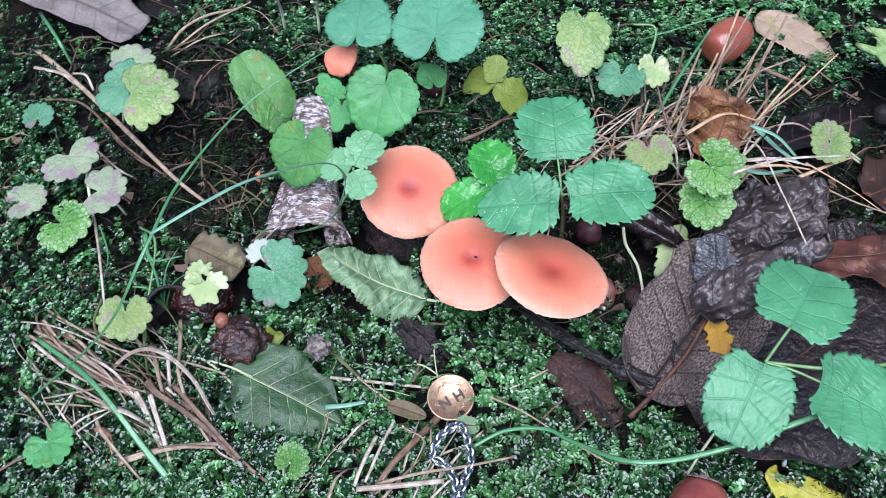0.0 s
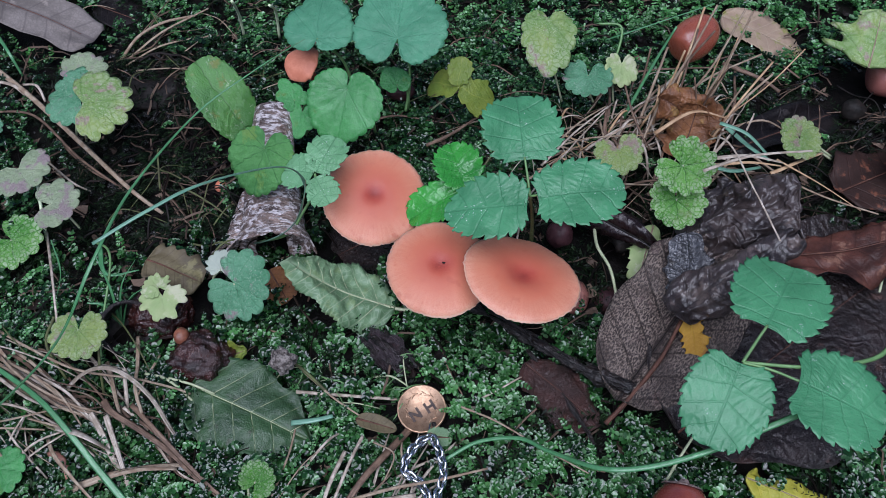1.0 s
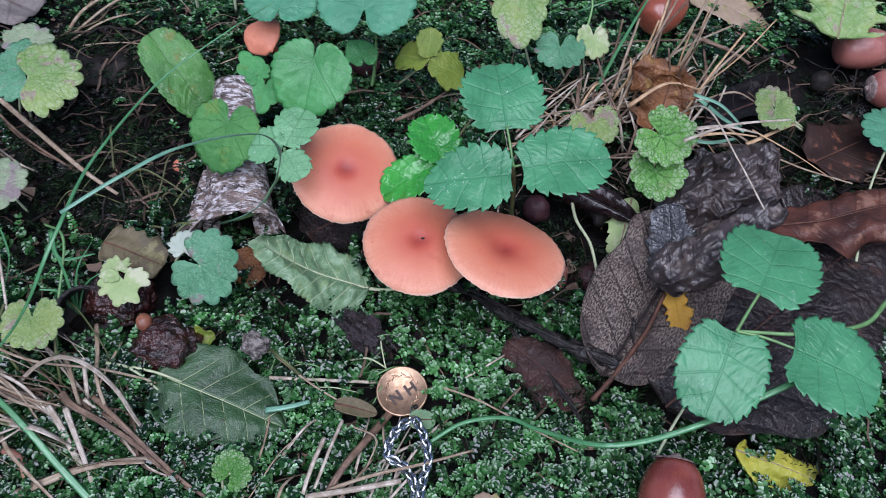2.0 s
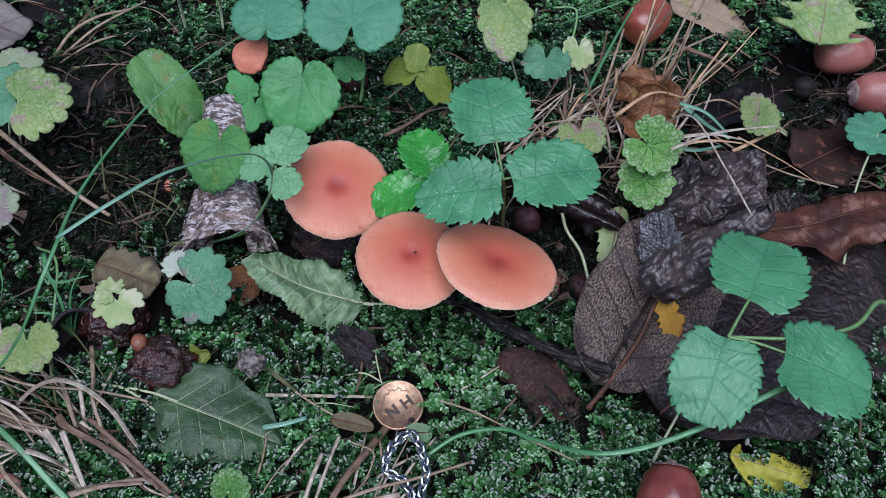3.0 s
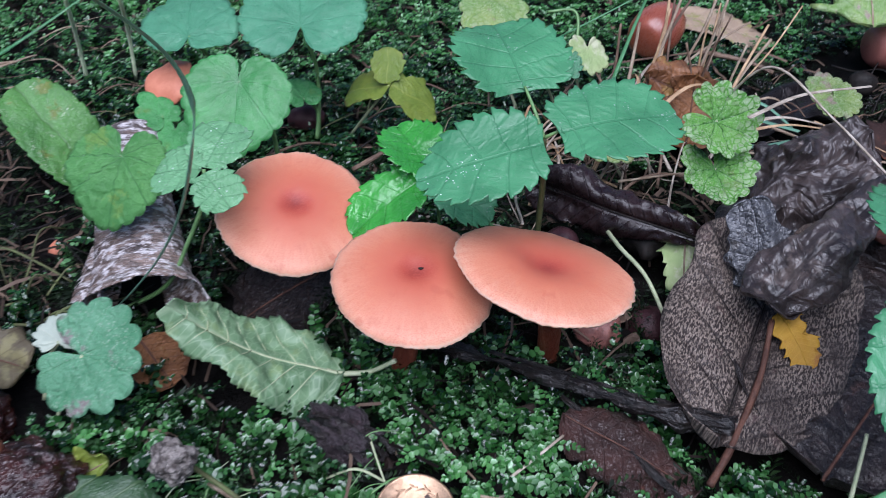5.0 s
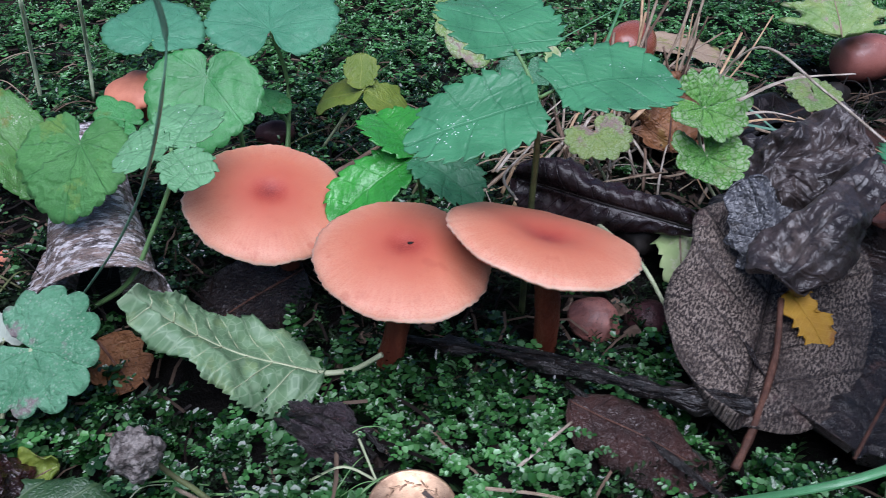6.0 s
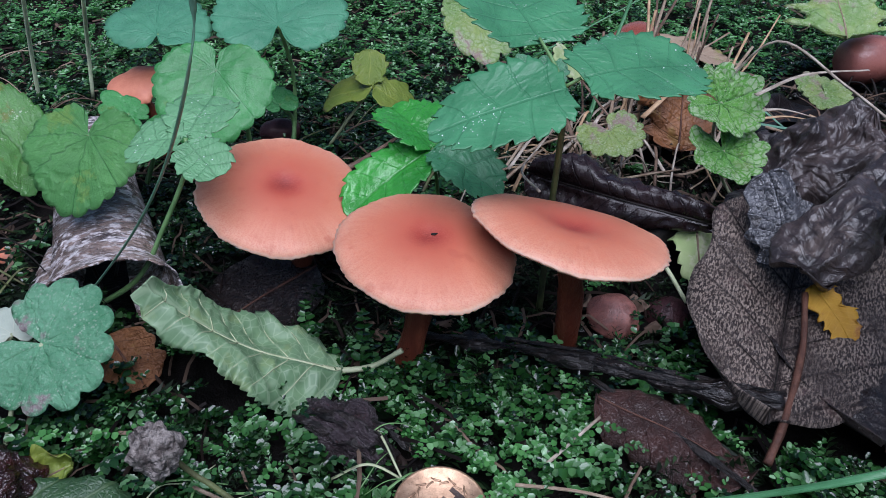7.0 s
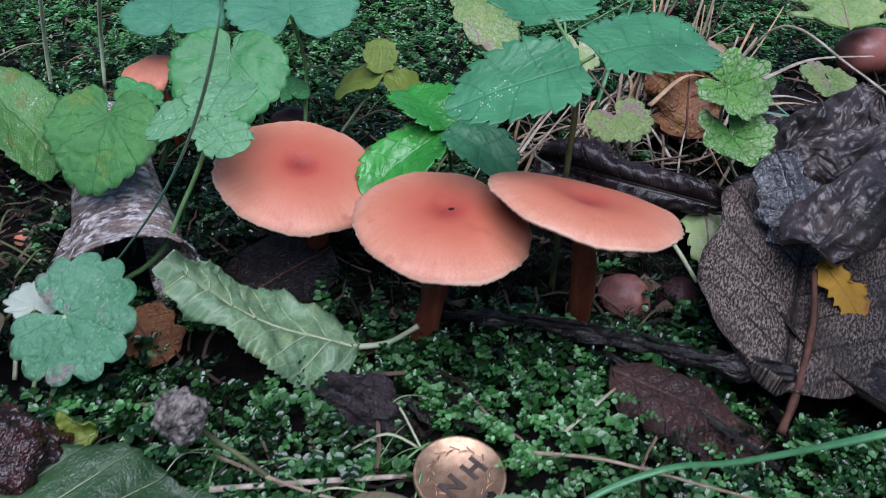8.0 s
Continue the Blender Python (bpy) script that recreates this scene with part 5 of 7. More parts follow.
fallen("fallen_leaf", (0.1330, 0.1520, 0.0060), (0.1010, 0.1500, 0.0280), 0.0220, M_AMBER, "torn amber dead leaf behind green leaves in straw", a=0.35, b=0.4, teeth=0, wave=0.16, nick=0.6, pucker=0.10, nv=10, seed=43.0, normal=(-0.1, -0.8, 0.7))
fallen("fallen_leaf", (0.1010, 0.0730, 0.0120), (0.0440, 0.1010, 0.0200), 0.0190, M_RIBBED, "dark purplish ribbed dead leaf behind a mushroom", a=0.7, b=0.35, teeth=0, ribs=12, slant=0.8, rib=0.006, roll=-0.9, pucker=0.10, wave=0.08, nick=0.15, nv=12, fine=70, bend=0.3, seed=31.0, normal=(0.25, -0.95, 0.25), rib_mat=M_ROOT)
fallen("fallen_leaf", (-0.0725, 0.0564, 0.0100), (-0.0630, 0.0450, 0.0040), 0.0170, M_AMBER, "orange-brown leaf scrap under a round leaf", roll=0.8, pucker=0.1, nick=0.15, nv=9, a=0.3, b=0.3, teeth=0, wave=0.1, seed=24.0)
# The shade below the cap is put into this leaf's choice of dark brown
fallen("fallen_leaf", (-0.0202, 0.0866, 0.0040), (-0.0563, 0.0695, -0.0020), 0.0300, M_DARKBROWN, "dark brown dead leaf, dimmed for the shade under a cap", a=0.4, b=0.4, teeth=0, wave=0.08, seed=25.0, normal=(0.0, -0.2, 1))
fallen("leaf_scrap", (-0.0252, -0.0078, 0.0050), (-0.0087, -0.0105, 0.0050), 0.0075, M_OLIVE, "olive-brown leaf scrap beside a coin", a=0.4, b=0.5, teeth=0, roll=0.6, seed=26.0)
fallen("leaf_scrap", (0.0033, -0.0126, 0.0030), (0.0135, -0.0119, 0.0030), 0.0085, M_UNDER, "grey-green leaf scrap beneath a chain", a=0.3, b=0.4, teeth=6, tooth=0.15, seed=27.0)
fallen("leaf_scrap", (0.0280, -0.0428, 0.0060), (0.0402, -0.0464, 0.0040), 0.0085, M_TAN, "brown and yellow leaf scrap on moss", a=0.3, b=0.3, teeth=0, nick=0.4, wave=0.1, seed=28.0)


def crumpled(top, name, base, tip, W, mat, normal, roll, seed, ruck):
    """One fold of a dead leaf or bark strip screwed up on itself."""
    bm = blade(gap(base, tip), W, a=0.3, b=0.3, teeth=0, roll=roll, wave=0.10, rib=0.008, seed=seed, nv=46, fine=120, thick=0.0006, nick=0.35)
    for v in bm.verts:
        p = v.co * 60
        v.co += Vector((noise.noise(p + Vector((seed, 0, 0))), noise.noise(p + Vector((0, seed, 3))), noise.noise(p + Vector((5, 0, seed))))) * ruck
        p = v.co * 150 + Vector((seed, seed, 0))
        v.co += Vector((0.3 * noise.noise(p * 1.3), 0, 0.5 - abs(noise.noise(p)) * 2)) * ruck * 0.2
        v.co.z += (0.4 - abs(noise.noise(v.co * 420))) * ruck * 0.10
        v.co += Vector((noise.noise(v.co * 300), noise.noise(v.co * 310 + Vector((3, 0, 0))), 0.7 - 2 * abs(noise.noise(v.co * 260)))) * ruck * 0.08
        f = Vector((v.co.x * 28 + seed, v.co.y * 95, seed))
        v.co.z += ruck * 0.75 * (0.35 - abs(noise.noise(f))) + ruck * 0.5 * (0.3 - abs(noise.noise(f * 2.3)))
    CLEAR.append((Vector(base), Vector(tip), W * 0.6, 0.3, 0.3))
    return part(name, bm, mat, top, m=lay(base, tip, normal))


screwed = thing("crumpled_leaf", "crumpled grey-brown dead leaf with a wet sheen", "leaf", "fallen leaves")
crumpled(screwed, "fold", (0.1078, 0.0780, 0.0120), (0.1476, 0.0915, 0.0400), 0.042, M_CRUMPLED, (0.0, -0.3, 1), -1.0, 3.0, 0.008)
crumpled(screwed, "fold", (0.0989, 0.0386, 0.0220), (0.1465, 0.0685, 0.0420), 0.031, M_CRUMPLED, (0.1, -0.2, 1), -2.2, 4.0, 0.0055)
crumpled(screwed, "flap", (0.1070, 0.0512, 0.0140), (0.1038, 0.0681, 0.0340), 0.0170, M_SLATE, (-0.25, -0.9, 0.4), -0.4, 7.0, 0.002)
curl = thing("bark_curl", "curled peeling bark strip, brown with silvery patches", "bark")


def bark_roll(low, high, r_low, r_high, start, sweep, seed, torn):
    """A rolled strip of bark from its flared open mouth to its narrow end, torn along the mouth; angles count from the side, over the top."""
    low, high = Vector(low), Vector(high)
    axis = (high - low).normalized()
    side = axis.cross(Vector((0, 0, 1))).normalized()
    up = side.cross(axis)
    grid, uvs = [], []
    rows, cols = 46, 64
    for i in range(rows + 1):
        f = i / rows
        row, uvr = [], []
        for j in range(cols + 1):
            g = j / cols
            a = start + sweep * g
            mouth = torn * (noise.noise((g * 7 + seed, 0.0, seed)) + 0.5 * noise.noise((g * 23, seed, 0.0)))
            ff = f + mouth * (1 - f) ** 3
            r = (r_low + (r_high - r_low) * max(ff, 0.0) ** 0.7) * (1 - 0.26 * g)
            r *= 1 + 0.14 * noise.noise((ff * 2.2, g * 3 + seed, 1.0)) + 0.030 * noise.noise((ff * 16, g * 7, seed)) + 0.022 * noise.noise((ff * 34, g * 30, seed))
            r *= 1 + 0.25 * max(0.0, 0.12 - ff) / 0.12
            row.append(low.lerp(high, ff) + side * (r * math.cos(a)) + up * (0.72 * r * math.sin(a)))
            uvr.append((f, g))
        grid.append(row)
        uvs.append(uvr)
    return sheet(grid, uvs, 0.0005)


part("roll", bark_roll((-0.0715, 0.0660, 0.0125), (-0.0830, 0.1380, 0.0250), 0.0175, 0.0098, math.pi * 1.10, -math.pi * 1.50, 5.0, 0.07), M_BARKCURL, curl)
part("ragged_edge", bark_roll((-0.0890, 0.0660, 0.0030), (-0.0880, 0.1000, 0.0060), 0.0120, 0.0070, math.pi * 1.0, -math.pi * 0.8, 9.0, 0.20), M_BARKCURL, curl, "torn brown edge of the bark")
CLEAR.append((Vector((-0.0760, 0.0700, 0)), Vector((-0.0835, 0.1400, 0)), 0.030, 0.2, 0.2))


# ---- acorns, nuts and rotten caps ----
def acorn(base, tip, R, mat, label, cup=False, seed=0.0):
    top = thing("acorn", label, "acorn", "acorns on the ground", lay(base, tip) @ pose(0, 0, 0, 0, 90, 0))
    L = gap(base, tip)
    prof = [(0.0, 0.0)] + [(R * math.sin(math.pi * (0.06 + 0.94 * k / 18)) ** 0.62 * (1 - 0.10 * k / 18), L * (0.5 - 0.5 * math.cos(math.pi * k / 18))) for k in range(1, 18)] + [(R * 0.10, L * 0.995), (0.0, L)]
    part("shell", lathe(prof, 40, 0.01, seed), mat, top)
    part("tip", lathe([(R * 0.56, L * 0.962), (R * 0.50, L * 0.985), (R * 0.34, L * 1.004), (R * 0.16, L * 1.015), (R * 0.10, L * 1.06), (0.0, L * 1.065)], 20, 0.25, seed), M_ACORN_TIP, top, "pale scarred tip")
    if cup:
        bm = lathe([(0.0, -R * 0.35), (R * 0.5, -R * 0.3), (R * 0.72, -R * 0.05), (R * 0.80, R * 0.14), (R * 0.66, R * 0.16)], 36, 0.25, seed)
        part("cup", bm, M_ACORN_CUP, top, "dark rotten cup")
    return top


acorn((0.0951, -0.0545, 0.0072), (0.0997, -0.0283, 0.0138), 0.0122, M_ACORN, "large glossy red-brown acorn with a dark cup", cup=True, seed=1.0)
acorn((0.2070, 0.1862, 0.0120), (0.2345, 0.1880, 0.0120), 0.0108, M_ACORN_DUSTY, "dull red-brown acorn beneath a yellow leaf", seed=2.0)
acorn((0.2434, 0.1593, 0.0120), (0.2160, 0.1591, 0.0120), 0.0110, M_ACORN_DUSTY, "glossy red-brown acorn with a pale tip", seed=3.0)
acorn((0.1140, 0.2000, 0.0130), (0.1325, 0.2190, 0.0150), 0.0112, M_ACORN_ORANGE, "orange-brown acorn beside a tan leaf", seed=4.0)
solo("nut", lump((0.0062, 0.0060, 0.0068), 0.10, 1.0), M_PLUM, "dark plum-coloured round nut behind a mushroom", "nut", "nuts", Matrix.Translation((0.0546, 0.0865, 0.0050)))
solo("nut", lump((0.0072, 0.0070, 0.0066), 0.10, 2.0), M_PLUM, "dull purple round nut beside a dead leaf", "nut", "nuts", Matrix.Translation((0.0775, 0.0600, -0.0075)))
solo("nut", lump((0.0080, 0.0085, 0.0070), 0.35, 3.0, freq=2.6), M_ROOT, "wrinkled blackish nut in a hollow", "nut", "nuts", Matrix.Translation((0.0844, 0.0899, 0.0040)))
solo("nut", lump((0.0060, 0.0055, 0.0055), 0.15, 4.0), M_ROOT, "small black nut in litter", "nut", "nuts", Matrix.Translation((0.1990, 0.1710, 0.0040)))
solo("nut", lump((0.0075, 0.0055, 0.0050), 0.15, 5.0), M_PLUM, "dark brown nut beneath a small leaf", "nut", "nuts", Matrix.Translation((-0.0283, 0.1748, 0.0030)))
def warty(size, seed, knobs, proud=0.16):
    """A collapsed mushroom cap: a sagging dome closely set with wet knobs."""
    bm = lump(size, 0.22, seed, 5, 1.7)
    for v in bm.verts:
        d = Vector((v.co.x / size[0], v.co.y / size[1], v.co.z / size[2]))
        near = noise.voronoi(d * knobs + Vector((seed, 0, seed)))[0]
        v.co *= 1.0 + proud * (0.55 - near[0]) + 0.05 * noise.noise(d * 9)
    return bm


solo("rotten_fungus", warty((0.0130, 0.0125, 0.0110), 6.0, 3.6), M_ROTCAP, "dark red rotten mushroom cap on the soil", "mushroom", "rotten mushrooms", Matrix.Translation((-0.1165, 0.0335, 0.0085)))
solo("rotten_fungus", warty((0.0130, 0.0105, 0.0095), 7.0, 4.4), M_ROTCAP, "wet red-brown wrinkled rotten mushroom", "mushroom", "rotten mushrooms", Matrix.Translation((-0.0935, 0.0125, 0.0095)))
solo("acorn_cup", lathe([(0.0, -0.010), (0.0065, -0.0085), (0.0102, -0.0020), (0.0108, 0.0060), (0.0097, 0.0062), (0.0088, -0.0010), (0.0052, -0.0072), (0.0, -0.0084)], 36, 0.12, 5.0), M_ACORN_CUP, "dark empty acorn cup beside rotten mushrooms", "acorn cup", "", pose(-0.1285, 0.0240, 0.0120, 24, 40, 0))
# Second spot holds no thing: bare black soil stands for a shadowed hollow
for spot, wide in (((-0.1120, 0.0340), 0.030), ((-0.1015, 0.0400), 0.030), ((-0.0940, 0.0125), 0.025), ((-0.1265, 0.0255), 0.022), ((0.0778, 0.0605), 0.014), ((-0.1090, 0.1080), 0.014)):
    CLEAR.append((Vector((spot[0] - wide / 2, spot[1], 0)), Vector((spot[0] + wide / 2, spot[1], 0)), wide, 0.5, 0.5))
solo("fungus_bud", lump((0.0032, 0.0036, 0.0036), 0.10, 8.0), M_BUD, "small orange-brown knob on a rotten mushroom", "mushroom", "", Matrix.Translation((-0.1005, 0.0187, 0.0160)))
head = thing("seed_head", "withered grey-brown seed head on a bent green stalk", "seed head")
part("head", warty((0.0049, 0.0042, 0.0056), 19.0, 1.7, 0.55), M_PEBBLE, head, "crusty grey-brown withered head", Matrix.Translation((-0.0552, 0.0085, 0.0195)))
part("stalk", strand([(-0.0540, 0.0110, 0.0160), (-0.0500, 0.0105, 0.0095), (-0.0459, 0.0080, 0.0075), (-0.0391, 0.0036, 0.0030)], 0.0006, 0.0007), M_STALK_DARK, head, "thin dull green stalk")
chunk = thing("bark_chunk", "dark purplish chunk of wet fibrous bark", "bark", "", pose(-0.0165, 0.0258, -0.0015, 0, 10, -35))
part("core", lump((0.0094, 0.0066, 0.0054), 0.55, 10.0, 5, 2.2), M_BARK, chunk)
for y, z, r in ((-0.004, 0.0030, 0.0012), (0.0, 0.0044, 0.0010), (0.0035, 0.0036, 0.0012), (-0.0015, 0.0040, 0.0008)):
    part("sliver", strand([(-0.0095 + y, y, z * 0.6), (-0.002, y * 1.2, z + 0.0006), (0.0065, y * 0.9, z), (0.0125 + y, y * 0.8, z * 0.2)], r, r * 0.6, flat=0.5, knob=0.9, seed=z * 1e4, sides=8, per=10), M_TWIG, chunk, "fibrous sliver of wood")
CLEAR.append((Vector((-0.030, 0.034, 0)), Vector((-0.006, 0.019, 0)), 0.011, 0.3, 0.3))
solo("bark_chunk", lump((0.0180, 0.0120, 0.0060), 0.35, 11.0, 4), M_ROOT, "black lump of rotting wood", "bark", "", Matrix.Translation((-0.1586, 0.1671, 0.0020)))


# ---- twigs, straws and grass ----
def straw(pts, r0, r1, mat, label, name="straw", category="straw", group="dry straws", **kw):
    kw.setdefault("flat", 0.45)
    kw.setdefault("per", 7)
    return solo(name, strand(pts, r0, r1, **kw), mat, label, category, group)


CLEAR.append((Vector((0.008, 0.056, 0)), Vector((0.082, 0.013, 0)), 0.008, 0.1, 0.1))
twig_line = [(0.006, 0.057, -0.001), (0.024, 0.043, 0.0045), (0.044, 0.030, 0.0075), (0.060, 0.021, 0.0070), (0.084, 0.012, 0.0045)]
rotten = thing("twig", "dark wet rotten twig across the moss", "twig", "twigs")
part("wood", strand(twig_line, 0.0016, 0.0029, flat=0.75, knob=0.8, seed=3.0, sides=16, per=22), M_TWIG, rotten)
for lo, hi, dx, dz, r in ((0, 3, -0.0006, 0.0018, 0.0007), (1, 4, 0.0008, 0.0022, 0.0009), (2, 5, -0.0012, 0.0020, 0.0008), (1, 3, 0.0018, 0.0006, 0.0006), (3, 5, 0.0016, 0.0016, 0.0007)):
    part("splinter", strand([Vector(p) + Vector((dx, dx, dz)) for p in twig_line[lo:hi]], r * 0.5, r, flat=0.45, knob=0.9, seed=r * 1e4, sides=8, per=14), M_TWIG, rotten, "fibrous strip of wet wood")
straw([(0.0417, 0.0265, 0.0060), (0.0539, 0.0127, 0.0030), (0.0653, -0.0034, 0.0010), (0.0692, -0.0100, 0.0000)], 0.0012, 0.0008, M_TWIG, "thin dark twig over a dead leaf", "twig", "twig", "twigs", flat=0.8, knob=0.3, seed=4.0)
straw([(0.1368, 0.1952, 0.0100), (0.1461, 0.1898, 0.0100), (0.1557, 0.1851, 0.0090), (0.1638, 0.1790, 0.0070)], 0.0013, 0.0010, M_STRAW_BROWN, "short pinkish brown twig", "twig", "twig", "twigs", flat=0.9, knob=0.2)
straw([(-0.0110, 0.1373, 0.0040), (0.0014, 0.1422, 0.0080), (0.0178, 0.1562, 0.0100)], 0.0012, 0.0006, M_STRAW_BROWN, "thin brown twig behind the mushrooms", "twig", "twig", "twigs", flat=0.9, knob=0.2)
# straws on the outer soil
straw([(-0.1878, 0.0989, 0.0270), (-0.1867, 0.0878, 0.0180), (-0.1824, 0.0726, 0.0080), (-0.1733, 0.0539, 0.0030)], 0.0008, 0.0007, M_SHOOT, "whitish upright stalk of a pale leaf", "stalk", "stalk", "", flat=0.9)
straw([(-0.2504, 0.1667, 0.0100), (-0.2298, 0.1594, 0.0140), (-0.2212, 0.1545, 0.0120)], 0.0012, 0.0009, M_STRAW_PALE, "bleached flat straw end", flat=0.3)
straw([(-0.2272, 0.1636, 0.0100), (-0.2159, 0.1592, 0.0140), (-0.2105, 0.1521, 0.0100)], 0.0009, 0.0006, M_STRAW_PALE, "bleached curled straw end", flat=0.4)
straw([(-0.2396, 0.1455, 0.0080), (-0.2113, 0.1403, 0.0120), (-0.1784, 0.1139, 0.0120), (-0.1507, 0.0975, 0.0080)], 0.0008, 0.0006, M_STRAW_BROWN, "thin reddish straw across soil", flat=0.6)
straw([(-0.1825, 0.1889, 0.0060), (-0.1729, 0.1982, 0.0140), (-0.1607, 0.2077, 0.0160), (-0.1473, 0.2184, 0.0120)], 0.0010, 0.0008, M_STRAW, "jointed dry grass stem on moss", flat=0.8)
straw([(-0.2651, 0.2106, 0.0100), (-0.2363, 0.1780, 0.0220), (-0.2295, 0.1698, 0.0100)], 0.0012, 0.0006, M_GRASS, "green grass blade at a dead leaf", "grass_blade", "grass", "grass blades", flat=0.25)
straw([(-0.2005, 0.1197, 0.0060), (-0.1874, 0.1060, 0.0080), (-0.1686, 0.0972, 0.0050)], 0.0008, 0.0005, M_STRAW, "short grey straw on black soil", flat=0.8)
straw([(-0.1666, -0.0307, 0.0060), (-0.1584, -0.0316, 0.0100), (-0.1532, -0.0197, 0.0160)], 0.0006, 0.0004, M_STRAW_PALE, "fine whitish straw over black soil", flat=0.8)
straw([(-0.1566, -0.0387, 0.0080), (-0.1468, -0.0300, 0.0140), (-0.1354, -0.0235, 0.0140)], 0.0007, 0.0004, M_STRAW_PALE, "fine whitish straw over black soil", flat=0.8)
straw([(-0.1361, -0.0482, 0.0080), (-0.1160, -0.0412, 0.0140), (-0.0999, -0.0363, 0.0140), (-0.0867, -0.0327, 0.0100)], 0.0018, 0.0010, M_STRAW, "broad tan and green dry grass leaf", flat=0.12, twist=0.3)
# long green blades
straw([(-0.1791, -0.0216, 0.0040), (-0.1135, -0.0217, 0.0800), (-0.0940, -0.0052, 0.1080), (-0.0950, 0.0301, 0.1000), (-0.0855, 0.0725, 0.0920), (-0.0642, 0.0884, 0.1000), (-0.0448, 0.0916, 0.1120)], 0.0009, 0.0003, M_GRASS, "long arching green grass blade", "grass_blade", "grass", "grass blades", flat=0.4)
straw([(-0.0865, 0.0746, 0.0030), (-0.0721, 0.0634, 0.0230), (-0.0590, 0.0540, 0.0430), (-0.0487, 0.0460, 0.0630), (-0.0410, 0.0395, 0.0840), (-0.0382, 0.0386, 0.0980), (-0.0408, 0.0289, 0.1160), (-0.0490, -0.0011, 0.1450), (-0.0595, -0.0149, 0.1500), (-0.0714, -0.0242, 0.1480)], 0.0007, 0.0006, M_GRASS_BLUE, "tall bluish green grass blade arching over", "grass_blade", "grass", "grass blades", flat=0.35)
straw([(0.0110, -0.0212, 0.0020), (0.0239, -0.0140, 0.0050), (0.0397, -0.0135, 0.0100), (0.0502, -0.0207, 0.0180), (0.0672, -0.0318, 0.0340), (0.0840, -0.0311, 0.0370), (0.1034, -0.0253, 0.0400), (0.1167, -0.0200, 0.0440), (0.1322, -0.0135, 0.0480)], 0.0008, 0.0012, M_GRASS, "long green runner stalk trailing over moss", "runner_stalk", "stalk", "", flat=0.5)
straw([(0.0951, -0.0246, 0.0060), (0.1004, -0.0158, 0.0090), (0.1065, -0.0068, 0.0120), (0.1115, 0.0005, 0.0140)], 0.0006, 0.0005, M_STALK_PALE, "pale dry stalk beside an acorn", flat=0.9)
straw([(0.0698, 0.0910, 0.0080), (0.0706, 0.0763, 0.0120), (0.0765, 0.0671, 0.0080), (0.0799, 0.0550, 0.0020)], 0.0008, 0.0007, M_STALK_PALE, "pale looping stalk behind the mushrooms", "stalk", "stalk", "", flat=0.9)
straw([(0.0863, 0.0934, 0.0100), (0.0769, 0.0912, 0.0120), (0.0707, 0.0886, 0.0100)], 0.0007, 0.0007, M_STALK_PALE, "pale bent stalk in a hollow", "stalk", "stalk", "", flat=0.9)
straw([(0.1328, 0.1530, 0.0100), (0.1421, 0.1381, 0.0120), (0.1503, 0.1274, 0.0140)], 0.0016, 0.0010, M_GRASS_BLUE, "broad pale green grass blade in straw", "grass_blade", "grass", "grass blades", flat=0.2)
straw([(0.1221, 0.1239, 0.0130), (0.1331, 0.1203, 0.0140), (0.1464, 0.1249, 0.0120)], 0.0015, 0.0008, M_GRASS_BLUE, "bluish grass blade under a straw", "grass_blade", "grass", "grass blades", flat=0.2)
straw([(0.1105, 0.0937, 0.0450), (0.1300, 0.1010, 0.0470), (0.1568, 0.1078, 0.0440)], 0.0009, 0.0006, M_STRAW_PALE, "flat pale straw across dead leaves", flat=0.3)
straw([(0.1080, 0.1100, 0.040), (0.1164, 0.0988, 0.0590), (0.1270, 0.0780, 0.0535), (0.1364, 0.0589, 0.0463)], 0.00045, 0.0004, M_STRAW_PALE, "thin pale straw leaning on a crumpled leaf", flat=0.9)
straw([(0.1416, 0.1309, 0.0140), (0.1566, 0.1178, 0.0130), (0.1731, 0.1086, 0.0120), (0.1942, 0.1004, 0.0120)], 0.0006, 0.0004, M_STRAW, "thin tan straw over dead leaves", flat=0.9)
straw([(0.0770, 0.2055, 0.0140), (0.1000, 0.1683, 0.0100), (0.1188, 0.1913, 0.0300), (0.1269, 0.2046, 0.0400)][::3], 0.0006, 0.0004, M_GRASS, "thin green grass blade", "grass_blade", "grass", "grass blades", flat=0.5)
straw([(0.0855, 0.1585, 0.0060), (0.0968, 0.1709, 0.0300), (0.1051, 0.1780, 0.0480)], 0.0010, 0.0006, M_GRASS, "green grass blade in front of an acorn", "grass_blade", "grass", "grass blades", flat=0.4)
straw([(0.0717, 0.1995, 0.0300), (0.0828, 0.1974, 0.0300), (0.0809, 0.1859, 0.0200), (0.0773, 0.1824, 0.0080)], 0.0006, 0.0006, M_STALK, "thin green looping stalk", "stalk", "stalk", "", flat=0.9)
straw([(0.0352, 0.0588, 0.0400), (0.0391, 0.0869, 0.0300), (0.0576, 0.1287, 0.0140), (0.0802, 0.1663, 0.0080)], 0.0004, 0.0004, M_STRAW_PALE, "thin pale straw behind a seedling", flat=0.9)
